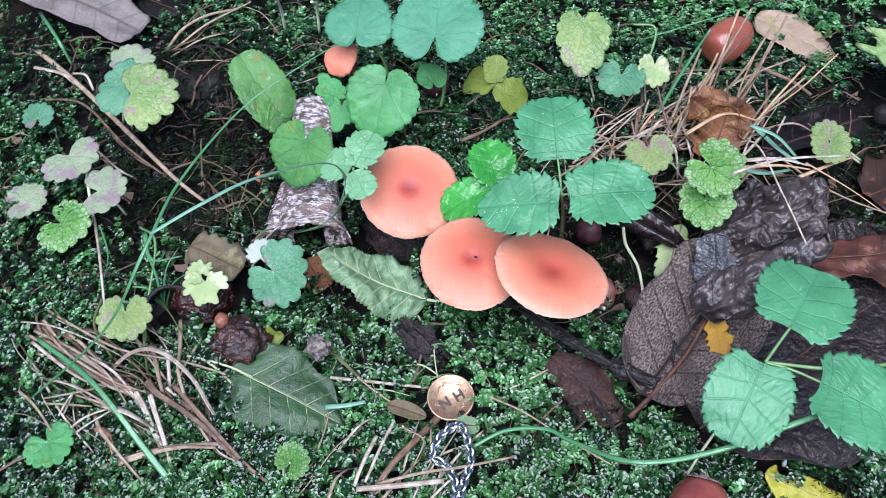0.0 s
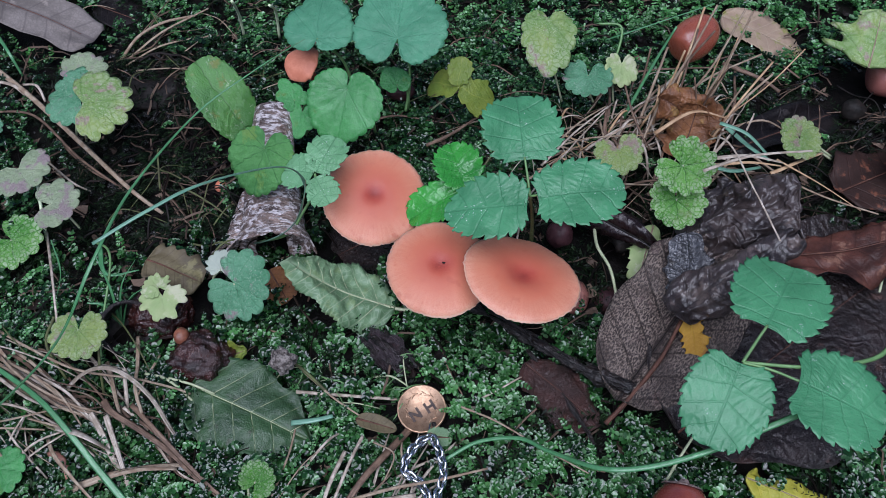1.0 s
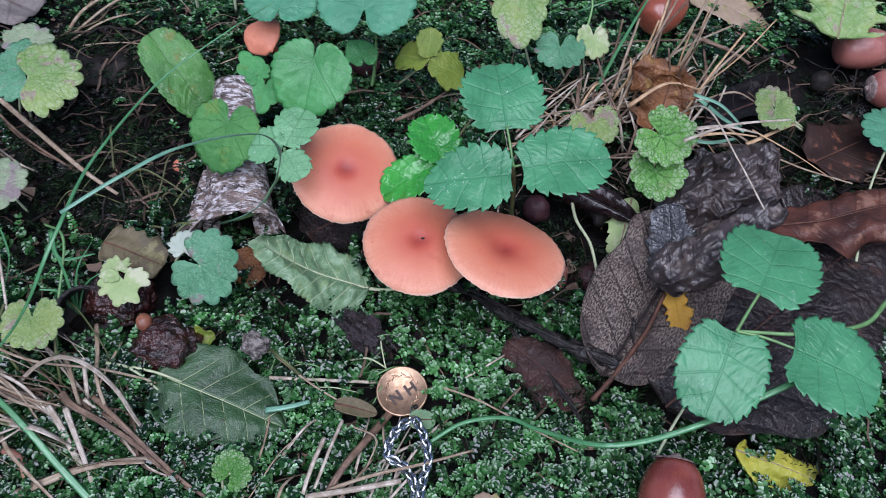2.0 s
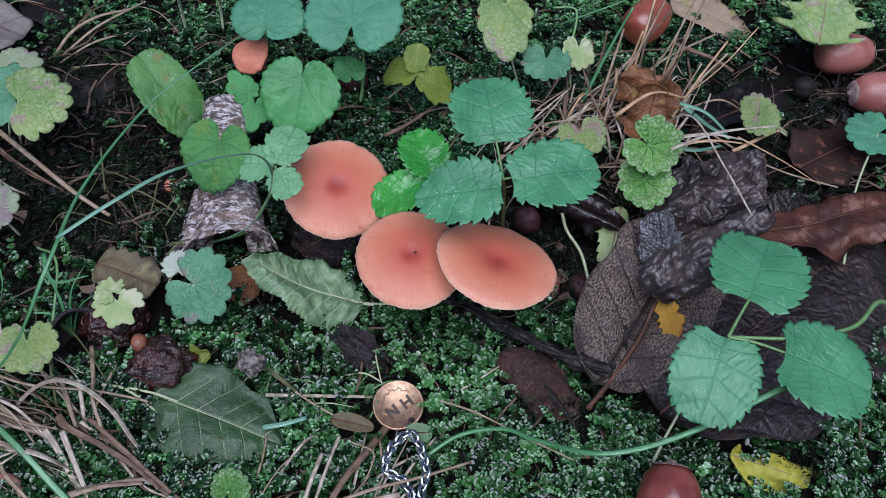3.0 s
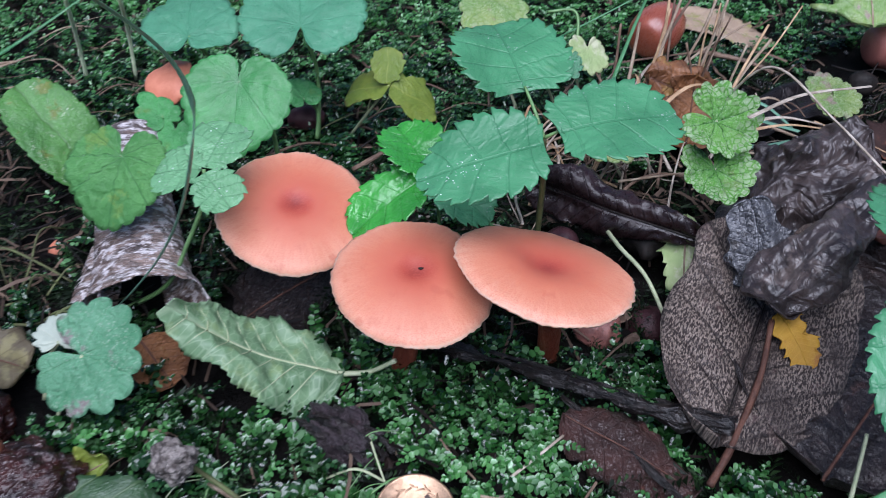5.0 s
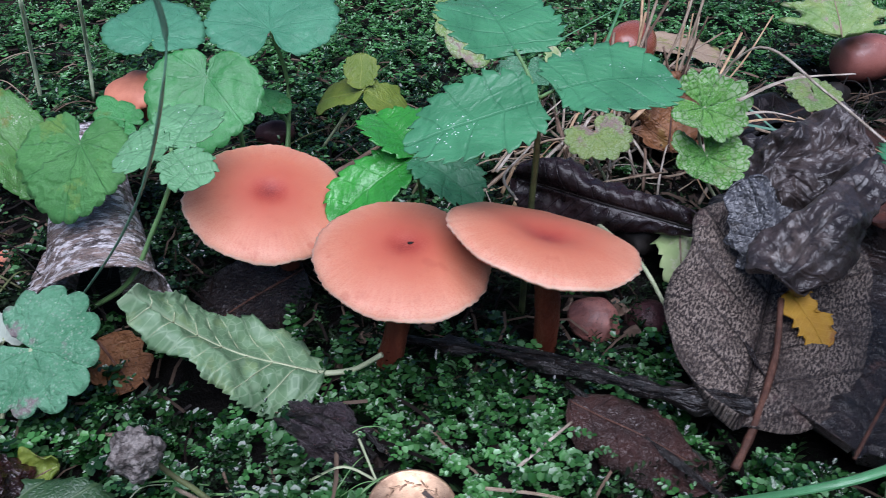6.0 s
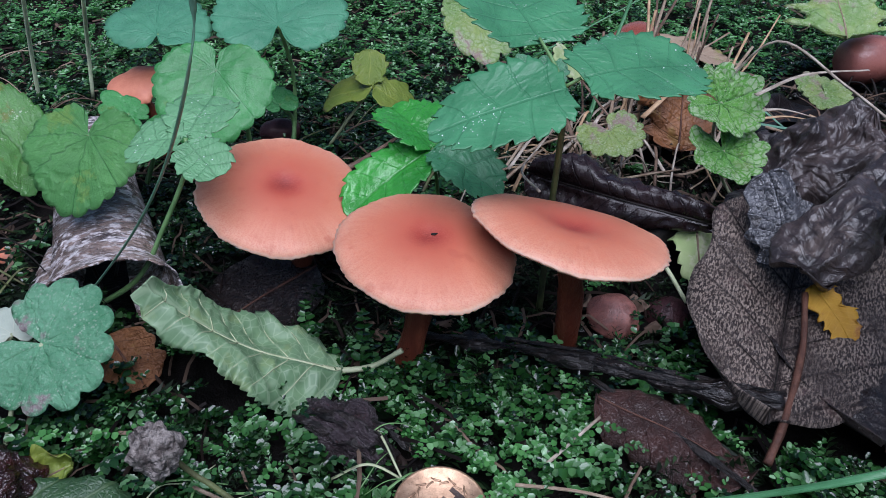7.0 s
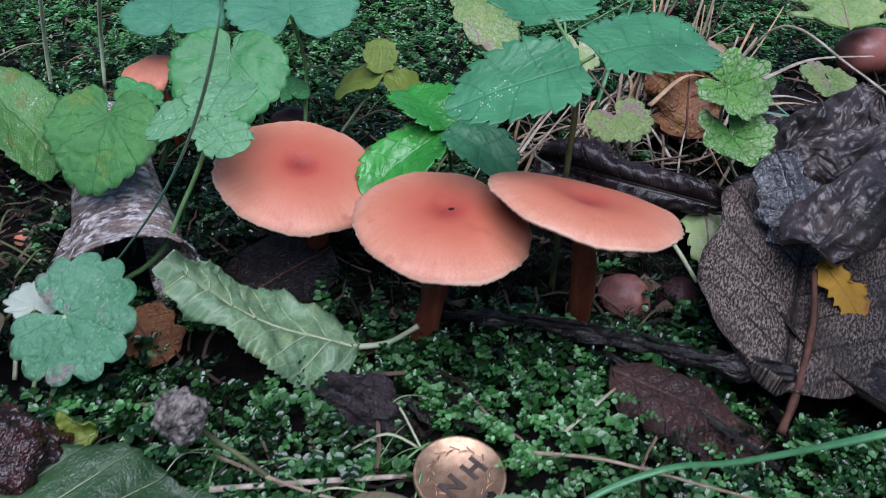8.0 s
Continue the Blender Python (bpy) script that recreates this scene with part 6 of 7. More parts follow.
for pts in ([(0.0925, 0.1406, 0.0030), (0.1007, 0.1543, 0.0200), (0.1142, 0.1709, 0.0440), (0.1219, 0.1817, 0.0580)], [(0.1040, 0.1443, 0.0030), (0.1128, 0.1562, 0.0220), (0.1233, 0.1638, 0.0400), (0.1337, 0.1773, 0.0600)], [(0.1112, 0.1463, 0.0030), (0.1241, 0.1618, 0.0240), (0.1328, 0.1710, 0.0440), (0.1374, 0.1778, 0.0580)], [(0.0857, 0.1585, 0.0040), (0.0934, 0.1719, 0.0180), (0.0956, 0.1783, 0.0340)], [(0.0977, 0.1397, 0.0040), (0.0892, 0.1526, 0.0140), (0.0845, 0.1697, 0.0200)], [(0.1182, 0.1463, 0.0030), (0.1213, 0.1526, 0.0180), (0.1303, 0.1671, 0.0300)], [(0.0798, 0.1546, 0.0040), (0.0903, 0.1556, 0.0090), (0.1100, 0.1586, 0.0100)], [(0.0899, 0.1844, 0.0120), (0.1047, 0.1874, 0.0120), (0.1332, 0.1879, 0.0140)], [(0.0957, 0.1481, 0.0050), (0.1139, 0.1491, 0.0120), (0.1361, 0.1473, 0.0100)], [(0.1071, 0.1548, 0.0080), (0.1195, 0.1624, 0.0140), (0.1332, 0.1725, 0.0100)], [(0.1112, 0.1389, 0.0050), (0.1140, 0.1528, 0.0140), (0.1095, 0.1699, 0.0200)], [(0.0890, 0.1332, 0.0030), (0.1030, 0.1472, 0.0100), (0.1259, 0.1586, 0.0140)], [(0.0819, 0.1461, 0.0030), (0.0956, 0.1654, 0.0090), (0.1167, 0.1723, 0.0140)]):
    straw(pts, 0.0007, 0.0005, M_STRAW_BROWN if len(pts) != 4 else M_STRAW, "dry brown grass stalk in a tuft", flat=0.6, group="dry grass tuft")
for pts in ([(0.0465, 0.1321, 0.0040), (0.0616, 0.1469, 0.0120), (0.0768, 0.1623, 0.0100)], [(0.0562, 0.1395, 0.0060), (0.0682, 0.1407, 0.0100), (0.0867, 0.1452, 0.0080)], [(0.0390, 0.1163, 0.0060), (0.0524, 0.1262, 0.0100), (0.0610, 0.1341, 0.0100)], [(0.0699, 0.1359, 0.0040), (0.0809, 0.1452, 0.0100), (0.0946, 0.1547, 0.0080)], [(0.0742, 0.1575, 0.0050), (0.0754, 0.1360, 0.0080), (0.0677, 0.1260, 0.0050)], [(0.0815, 0.1165, 0.0060), (0.0916, 0.1149, 0.0080), (0.1032, 0.1148, 0.0090)]):
    straw(pts, 0.0006, 0.0004, M_STRAW, "thin pale straw in litter behind mushrooms", flat=0.8)
# straws at the left and in front
straw([(-0.2564, 0.1815, 0.0100), (-0.2180, 0.1527, 0.0140), (-0.1766, 0.1195, 0.0140), (-0.1463, 0.0948, 0.0140), (-0.1299, 0.0859, 0.0080)], 0.0016, 0.0009, M_STRAW, "flat tan straw lying across soil", flat=0.3)
straw([(-0.1975, 0.1292, 0.0080), (-0.1728, 0.1094, 0.0090), (-0.1497, 0.0987, 0.0080)], 0.0007, 0.0005, M_STRAW_BROWN, "thin brown straw across soil", flat=0.8)
straw([(-0.1786, 0.1894, 0.0060), (-0.1612, 0.2019, 0.0140), (-0.1464, 0.2199, 0.0120), (-0.1423, 0.2270, 0.0100)], 0.0009, 0.0006, M_STRAW, "curved dry straw on moss", flat=0.5)
straw([(-0.1793, 0.1850, 0.0050), (-0.1611, 0.1957, 0.0100), (-0.1402, 0.2059, 0.0080), (-0.1143, 0.2103, 0.0070), (-0.0909, 0.2149, 0.0070)], 0.0007, 0.0005, M_STRAW, "thin dry straw on moss", flat=0.6)
straw([(-0.1940, 0.1118, 0.0100), (-0.1750, 0.0971, 0.0140), (-0.1685, 0.0969, 0.0080)], 0.0005, 0.0005, M_STRAW_PALE, "thin pale stalk tip", flat=0.9)
straw([(-0.1801, 0.0705, 0.0100), (-0.1650, 0.0467, 0.0200), (-0.1553, 0.0256, 0.0200), (-0.1526, 0.0124, 0.0120)], 0.0007, 0.0005, M_STRAW_PALE, "thin pale upright straw", flat=0.7)
FLAT = dict(flat=0.10, per=10)
straw([(-0.143, -0.006, 0.012), (-0.134, -0.0025, 0.02), (-0.1234, -0.002, 0.026), (-0.1134, -0.0046, 0.026), (-0.1026, -0.0116, 0.022), (-0.096, -0.0193, 0.014), (-0.0922, -0.0234, 0.008)], 0.0014, 0.0010, M_STRAW_PALE, "bleached arched dry grass leaf", twist=0.9, **FLAT)
straw([(-0.1233, -0.0123, 0.018), (-0.1176, -0.0172, 0.018), (-0.1055, -0.0228, 0.016), (-0.0928, -0.0295, 0.012), (-0.0837, -0.0361, 0.01), (-0.0712, -0.0437, 0.006)], 0.0015, 0.0010, M_STRAW_BROWN, "broad brown dry grass leaf", twist=0.5, **FLAT)
straw([(-0.1266, -0.0178, 0.018), (-0.1203, -0.0246, 0.018), (-0.1133, -0.035, 0.012), (-0.1022, -0.0468, 0.008)], 0.0013, 0.0010, M_STRAW_PALE, "pale grey torn dry grass leaf", twist=0.5, **FLAT)
straw([(-0.1192, -0.0192, 0.02), (-0.114, -0.0276, 0.019), (-0.1088, -0.0374, 0.014), (-0.1049, -0.0454, 0.01)], 0.0012, 0.0008, M_STRAW_PALE, "pale split dry grass leaf", twist=0.7, **FLAT)
straw([(-0.1363, -0.049, 0.008), (-0.1185, -0.0426, 0.013), (-0.1029, -0.0381, 0.016), (-0.0885, -0.0359, 0.014)], 0.0013, 0.0008, M_STRAW, "tan dry grass leaf with a green base", twist=0.4, **FLAT)
for pts, r, mat in (([(-0.1864, 0.0123, 0.01), (-0.1614, 0.0014, 0.014), (-0.1457, -0.0065, 0.014), (-0.1318, -0.0124, 0.012), (-0.1237, -0.0174, 0.01)], 0.0012, M_STRAW_BROWN),
                    ([(-0.1831, 0.0068, 0.012), (-0.1543, -0.007, 0.018), (-0.133, -0.0165, 0.016), (-0.1257, -0.0184, 0.012)], 0.0011, M_STRAW),
                    ([(-0.1827, 0.0031, 0.01), (-0.1513, -0.0089, 0.016), (-0.1293, -0.0176, 0.014)], 0.0012, M_STRAW_BROWN),
                    ([(-0.1703, 0.002, 0.014), (-0.1407, -0.0131, 0.02), (-0.126, -0.0213, 0.014)], 0.0010, M_STRAW_PALE),
                    ([(-0.1816, 0.0084, 0.014), (-0.1576, -0.0041, 0.02), (-0.1351, -0.0145, 0.02), (-0.1236, -0.0168, 0.016)], 0.0010, M_STRAW)):
    for k in range(4):
        rng = random.Random(int(r * 1e7) + k + int(-pts[0][1] * 1e5))
        moved = [Vector(p) + Vector((rng.gauss(0, 0.0016), rng.gauss(0, 0.0024), rng.uniform(-0.004, 0.003) * k / 3)) for p in pts]
        straw(moved, r * rng.uniform(0.5, 0.9), r * rng.uniform(0.3, 0.7), mat if k % 2 == 0 else rng.choice((M_STRAW, M_STRAW_BROWN, M_STRAW_PALE)), "dull brown dry grass leaf in a flattened bundle", group="tangled dry grass", twist=rng.uniform(-1.2, 1.2), **FLAT)
for k in range(5):
    rng = random.Random(70 + k)
    pts = [Vector(p) + Vector((rng.gauss(0, 0.0022), rng.gauss(0, 0.0022), rng.uniform(-0.004, 0.001))) for p in ((-0.1180, -0.0150, 0.015), (-0.1040, -0.0225, 0.014), (-0.0900, -0.0320, 0.011), (-0.0780, -0.0400, 0.008))]
    straw(pts, rng.uniform(0.0005, 0.0011), 0.0005, rng.choice((M_STRAW, M_STRAW_BROWN, M_STRAW_PALE)), "split dry grass leaf along a broad brown one", group="tangled dry grass", twist=rng.uniform(-1.0, 1.0), **FLAT)
straw([(-0.1127, -0.0123, 0.016), (-0.1017, -0.0209, 0.017), (-0.088, -0.0316, 0.013), (-0.0749, -0.041, 0.009), (-0.0669, -0.0453, 0.006)], 0.0011, 0.0007, M_STRAW_BROWN, "long grey-brown dry grass leaf", twist=-0.4, **FLAT)
straw([(-0.1837, 0.0193, 0.012), (-0.1597, 0.0076, 0.018), (-0.1366, -0.001, 0.02), (-0.1128, -0.0024, 0.018), (-0.098, -0.003, 0.012), (-0.0926, -0.0039, 0.01)], 0.0006, 0.0005, M_STRAW, "long thin dry stalk running to a fallen leaf", flat=0.7)
straw([(-0.162, -0.0373, 0.006), (-0.1567, -0.0276, 0.014), (-0.1526, -0.0212, 0.018)], 0.0006, 0.0004, M_STRAW_PALE, "fine whitish grass stalk", flat=0.7)
straw([(-0.157, -0.0395, 0.006), (-0.1445, -0.0329, 0.014), (-0.1338, -0.0266, 0.018)], 0.0006, 0.0004, M_STRAW_PALE, "fine whitish grass stalk", flat=0.7)
straw([(-0.1753, 0.0004, 0.02), (-0.1477, -0.0145, 0.024), (-0.1309, -0.027, 0.022), (-0.1183, -0.0381, 0.017), (-0.1049, -0.0494, 0.012)], 0.0010, 0.0014, M_GRASS, "green grass blade among dry straw", "grass_blade", "grass", "grass blades", flat=0.2)
straw([(-0.1309, 0.018, 0.03), (-0.1278, 0.0019, 0.022), (-0.1282, -0.0058, 0.01)], 0.0006, 0.0006, M_STALK_DARK, "thin dark green upright stem", "grass_blade", "grass", "grass blades", flat=0.8)
straw([(-0.1485, 0.0169, 0.03), (-0.1522, 0.0083, 0.022), (-0.1457, -0.0008, 0.01)], 0.0007, 0.0006, M_STALK_DARK, "thin dark green bent stem", "grass_blade", "grass", "grass blades", flat=0.8)
straw([(-0.1181, 0.0008, 0.02), (-0.1171, -0.0068, 0.014), (-0.1166, -0.0134, 0.008)], 0.0009, 0.0008, M_STRAW_PALE, "short bleached upright straw", flat=0.25)
straw([(-0.1098, 0.0125, 0.01), (-0.1121, -0.0012, 0.012), (-0.1148, -0.0078, 0.008)], 0.0006, 0.0005, M_STRAW, "thin dull straw leaning on a tangle", flat=0.7)
for pts in ([(-0.1673, -0.0244, 0.012), (-0.1558, -0.0245, 0.014), (-0.1457, -0.0236, 0.012)], [(-0.1681, -0.0224, 0.012), (-0.1543, -0.0204, 0.016), (-0.1416, -0.015, 0.014)], [(-0.1533, -0.0201, 0.014), (-0.1389, -0.0227, 0.014), (-0.1293, -0.0226, 0.01)]):
    straw(pts, 0.0005, 0.0004, M_STRAW, "thin pale straw lying across a tangle", flat=0.7)
straw([(-0.1118, 0.0019, 0.0140), (-0.1023, 0.0005, 0.0120), (-0.0887, -0.0082, 0.0080)], 0.0007, 0.0005, M_STALK_PALE, "thin greenish stalk in straw", flat=0.8)
straw([(-0.1505, 0.0620, 0.0140), (-0.1404, 0.0454, 0.0180), (-0.1277, 0.0494, 0.0160)], 0.0013, 0.0004, M_GRASS, "short bright green grass blade", "grass_blade", "grass", "grass blades", flat=0.2)
straw([(-0.1526, 0.0635, 0.0160), (-0.1366, 0.0484, 0.0260), (-0.1351, 0.0164, 0.0140), (-0.1297, -0.0001, 0.0080)], 0.0006, 0.0005, M_STALK, "thin upright green grass stem", "grass_blade", "grass", "grass blades", flat=0.8)
straw([(-0.1425, -0.0316, 0.0080), (-0.1356, -0.0341, 0.0140), (-0.1318, -0.0374, 0.0140), (-0.1307, -0.0434, 0.0060)], 0.0013, 0.0013, M_PINK, "pale pink curled fungus stalk", "fungus_stalk", "mushroom", "", flat=1.0)
straw([(-0.0512, -0.0109, 0.0040), (-0.0424, -0.0097, 0.0050), (-0.0348, -0.0069, 0.0040)], 0.0013, 0.0009, M_GRASS_BLUE, "short bluish grass piece on moss", "grass_blade", "grass", "grass blades", flat=0.25)
# straws under and beside the coin
straw([(-0.0516, 0.0025, 0.0040), (-0.0320, 0.0035, 0.0010), (-0.0098, 0.0049, -0.0030), (0.0130, 0.0035, -0.0030), (0.0242, 0.0022, 0.0000)], 0.0008, 0.0006, M_STRAW_PALE, "long pale straw beneath a coin", flat=0.6)
straw([(0.0152, 0.0008, 0.0040), (0.0306, -0.0052, 0.0050), (0.0498, -0.0151, 0.0040), (0.0667, -0.0226, 0.0020)], 0.0005, 0.0003, M_STRAW, "thin dry stalk on moss", flat=0.8)
straw([(0.0242, 0.0052, 0.0030), (0.0309, 0.0082, 0.0060), (0.0396, 0.0142, 0.0060)], 0.0005, 0.0004, M_STRAW_PALE, "short pale straw on moss", flat=0.8)
straw([(-0.0036, -0.0071, -0.0020), (-0.0114, -0.0213, 0.0050), (-0.0189, -0.0332, 0.0080), (-0.0256, -0.0447, 0.0050)], 0.0017, 0.0012, M_STRAW_BROWN, "flat reddish brown straw beside a coin", flat=0.3)
straw([(-0.0211, -0.0159, 0.0080), (-0.0243, -0.0276, 0.0100), (-0.0288, -0.0410, 0.0060)], 0.0007, 0.0006, M_STRAW_PALE, "pale straw in a bundle", flat=0.7, group="straw bundle")
straw([(-0.0270, -0.0225, 0.0080), (-0.0300, -0.0340, 0.0100), (-0.0328, -0.0430, 0.0060)], 0.0009, 0.0008, M_STRAW_PALE, "pale flat straw in a bundle", flat=0.4, group="straw bundle")
straw([(-0.0236, -0.0413, 0.0070), (-0.0074, -0.0361, 0.0090), (0.0090, -0.0311, 0.0070), (0.0280, -0.0241, 0.0040)], 0.0008, 0.0005, M_STRAW, "long straw in front of a coin", flat=0.6, group="straw bundle")
straw([(-0.0315, -0.0443, 0.0070), (-0.0132, -0.0414, 0.0090), (0.0019, -0.0374, 0.0070)], 0.0012, 0.0011, M_STRAW_PALE, "cut pale straw end", flat=0.5, group="straw bundle")
straw([(-0.0168, -0.0177, 0.0070), (-0.0080, -0.0225, 0.0080), (-0.0108, -0.0325, 0.0060)], 0.0004, 0.0003, M_STRAW, "thin curled tan straw", flat=0.9)
straw([(-0.0507, 0.0123, 0.0030), (-0.0359, 0.0009, 0.0040), (-0.0220, -0.0073, 0.0040)], 0.0005, 0.0004, M_STRAW, "thin dry straw in moss", flat=0.8)
straw([(-0.1184, 0.2089, 0.0060), (-0.1136, 0.1992, 0.0300), (-0.1038, 0.1737, 0.0600)], 0.0008, 0.0007, M_SHOOT, "pale upright plant stalk", "stalk", "stalk", "upright stalks", flat=0.95)
straw([(-0.0987, 0.2085, 0.0060), (-0.0946, 0.2021, 0.0300), (-0.0852, 0.1713, 0.0600)], 0.0008, 0.0007, M_SHOOT, "pale upright plant stalk", "stalk", "stalk", "upright stalks", flat=0.95)
straw([(0.1176, -0.0494, 0.0020), (0.1283, -0.0505, 0.0060), (0.1476, -0.0482, 0.0040)], 0.0008, 0.0006, M_STRAW, "dry straw on moss beside an acorn", flat=0.6)
straw([(0.1298, -0.0390, 0.0020), (0.1260, -0.0477, 0.0060), (0.1273, -0.0518, 0.0020)], 0.0004, 0.0003, M_STRAW_PALE, "fine pale upright straw", flat=0.8)


def tangle(seed, count, centre, spread, aim, jitter, lengths, mats, label, group, r=0.0007, lift=0.008, joined=""):
    """Dry grass stalks fallen across one another round a place, most of them along one heading.
    joined: the name of one object for them all, where they are too fine to pick apart."""
    rng = random.Random(seed)
    heap, owner = bmesh.new(), []
    for k in range(count):
        x, y = (c + s * max(-1.5, min(1.5, rng.gauss(0, 1))) for c, s in zip(centre, spread))
        a = aim + rng.gauss(0, jitter)
        l = rng.uniform(*lengths)
        d = Vector((math.cos(a), math.sin(a), 0)) * l
        side = Vector((-math.sin(a), math.cos(a), 0)) * l * rng.uniform(-0.07, 0.07)
        base = Vector((x, y, 0))
        pts = []
        for f in (0.0, 0.33, 0.67, 1.0):
            q = base + d * (f - 0.5) + side * math.sin(f * math.pi)
            q.z = ground_z(q.x, q.y) + 0.004 + rng.uniform(0.1, 1.0) * lift * (0.3 + math.sin(f * math.pi))
            pts.append(q)
        rr = r * rng.uniform(0.5, 1.6)
        if joined:
            strand(pts, rr, rr * 0.6, flat=rng.uniform(0.3, 0.9), per=5, bm=heap)
            owner += [rng.randrange(len(mats))] * (len(heap.faces) - len(owner))
            continue
        straw(pts, rr, rr * 0.6, rng.choice(mats), label, flat=rng.uniform(0.15, 0.6), per=5, group=group, twist=rng.uniform(-1.0, 1.0))
    if joined:
        for f, n in zip(heap.faces, owner):
            f.material_index = n
        mesh = link_mesh(joined, heap, mats[0])
        for mat in mats[1:]:
            mesh.materials.append(mat)
        tagged(new(joined, mesh), label, "straw", kind="stuff")
    else:
        heap.free()


tangle(21, 34, (-0.1450, -0.0100, 0.0060), (0.022, 0.014), radians(-32), 0.24, (0.03, 0.07), (M_STRAW, M_STRAW_BROWN, M_STRAW_PALE, M_STRAW_PALE, M_STALK_DARK), "dry grass stalk in a fallen tangle", "tangled dry grass", 0.00046, 0.008)
tangle(22, 78, (0.1106, 0.1567, 0.0060), (0.022, 0.022), radians(50), 0.7, (0.015, 0.05), (M_STRAW, M_STRAW_PALE, M_STRAW_BROWN), "thin brown grass stalk in litter", "dry grass litter", 0.0006, 0.010)
def upright_tuft(seed, count, base, spread, lean, tall, mats, label):
    rng = random.Random(seed)
    for k in range(count):
        p = Vector(base) + Vector((rng.uniform(-1, 1) * spread[0], rng.uniform(-1, 1) * spread[1], 0.0))
        q = p + Vector((lean[0] + rng.gauss(0, 0.010), lean[1] + rng.gauss(0, 0.010), tall * rng.uniform(0.55, 1.0)))
        mid = (p + q) * 0.5 + Vector((rng.gauss(0, 0.002), rng.gauss(0, 0.002), 0.003))
        r = rng.uniform(0.0004, 0.0009)
        straw([p, mid, q], r, r * 0.7, rng.choice(mats), label, flat=rng.uniform(0.3, 0.9), per=5, group="dry grass tuft")


upright_tuft(33, 15, (0.1092, 0.1510, 0.0020), (0.018, 0.014), (0.016, 0.020), 0.048, (M_STRAW_GOLD, M_STRAW_BROWN, M_STRAW), "dry tan grass stalk standing in a tuft")
for pts, r, mat in (([(0.1190, 0.1160, 0.0270), (0.1360, 0.1185, 0.0270), (0.1527, 0.1196, 0.0220)], 0.0012, M_STRAW_PALE), ([(0.1195, 0.1125, 0.0265), (0.1370, 0.1160, 0.0255), (0.1520, 0.1180, 0.0215)], 0.0010, M_STRAW_GOLD),
                    ([(0.1500, 0.1205, 0.0230), (0.1700, 0.1130, 0.0160), (0.1889, 0.1050, 0.0080)], 0.0006, M_STRAW_GOLD), ([(0.1474, 0.1146, 0.0200), (0.1620, 0.1235, 0.0190), (0.1739, 0.1315, 0.0160)], 0.0011, M_STRAW_GOLD),
                    ([(0.0455, 0.1223, 0.0100), (0.0600, 0.1370, 0.0170), (0.0763, 0.1525, 0.0200)], 0.0007, M_STRAW_PALE), ([(0.0979, 0.1389, 0.0170), (0.1150, 0.1470, 0.0240), (0.1328, 0.1493, 0.0180)], 0.0012, M_STRAW_GOLD)):
    straw(pts, r, r * 0.7, mat, "bleached flat straw across a dry tuft" if mat is M_STRAW_PALE else "golden flat straw across a dry tuft", flat=0.3, group="dry grass tuft", twist=0.3)
straw([(0.1281, 0.1443, 0.0200), (0.1400, 0.1390, 0.0190), (0.1506, 0.1327, 0.0120)], 0.0013, 0.0009, M_GRASS_BLUE, "pale green flat grass blade in a tuft", "grass_blade", "grass", "grass blades", flat=0.2)
tangle(34, 46, (0.0980, 0.1420, 0.0060), (0.026, 0.018), radians(20), 0.9, (0.015, 0.045), (M_STRAW_GOLD, M_STRAW_PALE, M_STRAW_GOLD, M_STRAW_BROWN), "golden dry grass stalk in litter", "dry grass litter", 0.0006, 0.014)
tangle(23, 26, (0.0589, 0.1358, 0.0040), (0.022, 0.018), radians(35), 0.8, (0.015, 0.045), (M_STRAW, M_STRAW_PALE), "thin pale straws lying in litter", "", 0.00035, 0.008, joined="pale_straw_litter")
tangle(24, 30, (-0.1485, 0.2113, 0.0040), (0.040, 0.025), radians(15), 0.7, (0.02, 0.05), (M_STRAW_BROWN, M_STALK_DARK, M_STRAW), "thin brown straws on mossy soil", "", 0.00035, 0.006, joined="soil_straw")
tangle(25, 26, (-0.0334, 0.1657, 0.0040), (0.040, 0.018), radians(5), 0.8, (0.02, 0.05), (M_STRAW_BROWN, M_STALK_DARK, M_ROOT), "thin dark stalks behind the mushrooms", "", 0.0004, 0.006, joined="dark_stalks")
tangle(26, 26, (-0.1080, 0.0906, 0.0040), (0.022, 0.014), radians(10), 1.0, (0.015, 0.035), (M_ROOT, M_ROOT, M_STALK_DARK), "thin black roots curling on soil", "", 0.0004, 0.010, joined="black_roots")
tangle(27, 16, (-0.0204, -0.0319, 0.0040), (0.022, 0.010), radians(60), 0.35, (0.02, 0.05), (M_STRAW_PALE, M_STRAW), "pale straw in a loose bundle", "straw bundle", 0.0006, 0.007)
tangle(28, 18, (0.2008, 0.1553, 0.0040), (0.030, 0.025), radians(20), 0.9, (0.02, 0.04), (M_ROOT, M_STRAW_BROWN), "thin dark stalks in black litter", "", 0.0004, 0.006, joined="litter_stalks")
tangle(29, 14, (-0.0373, 0.0169, 0.0040), (0.020, 0.012), radians(20), 0.8, (0.012, 0.03), (M_STALK, M_STALK_PALE), "thin greenish stalks in moss", "", 0.0003, 0.005, joined="moss_stalks")

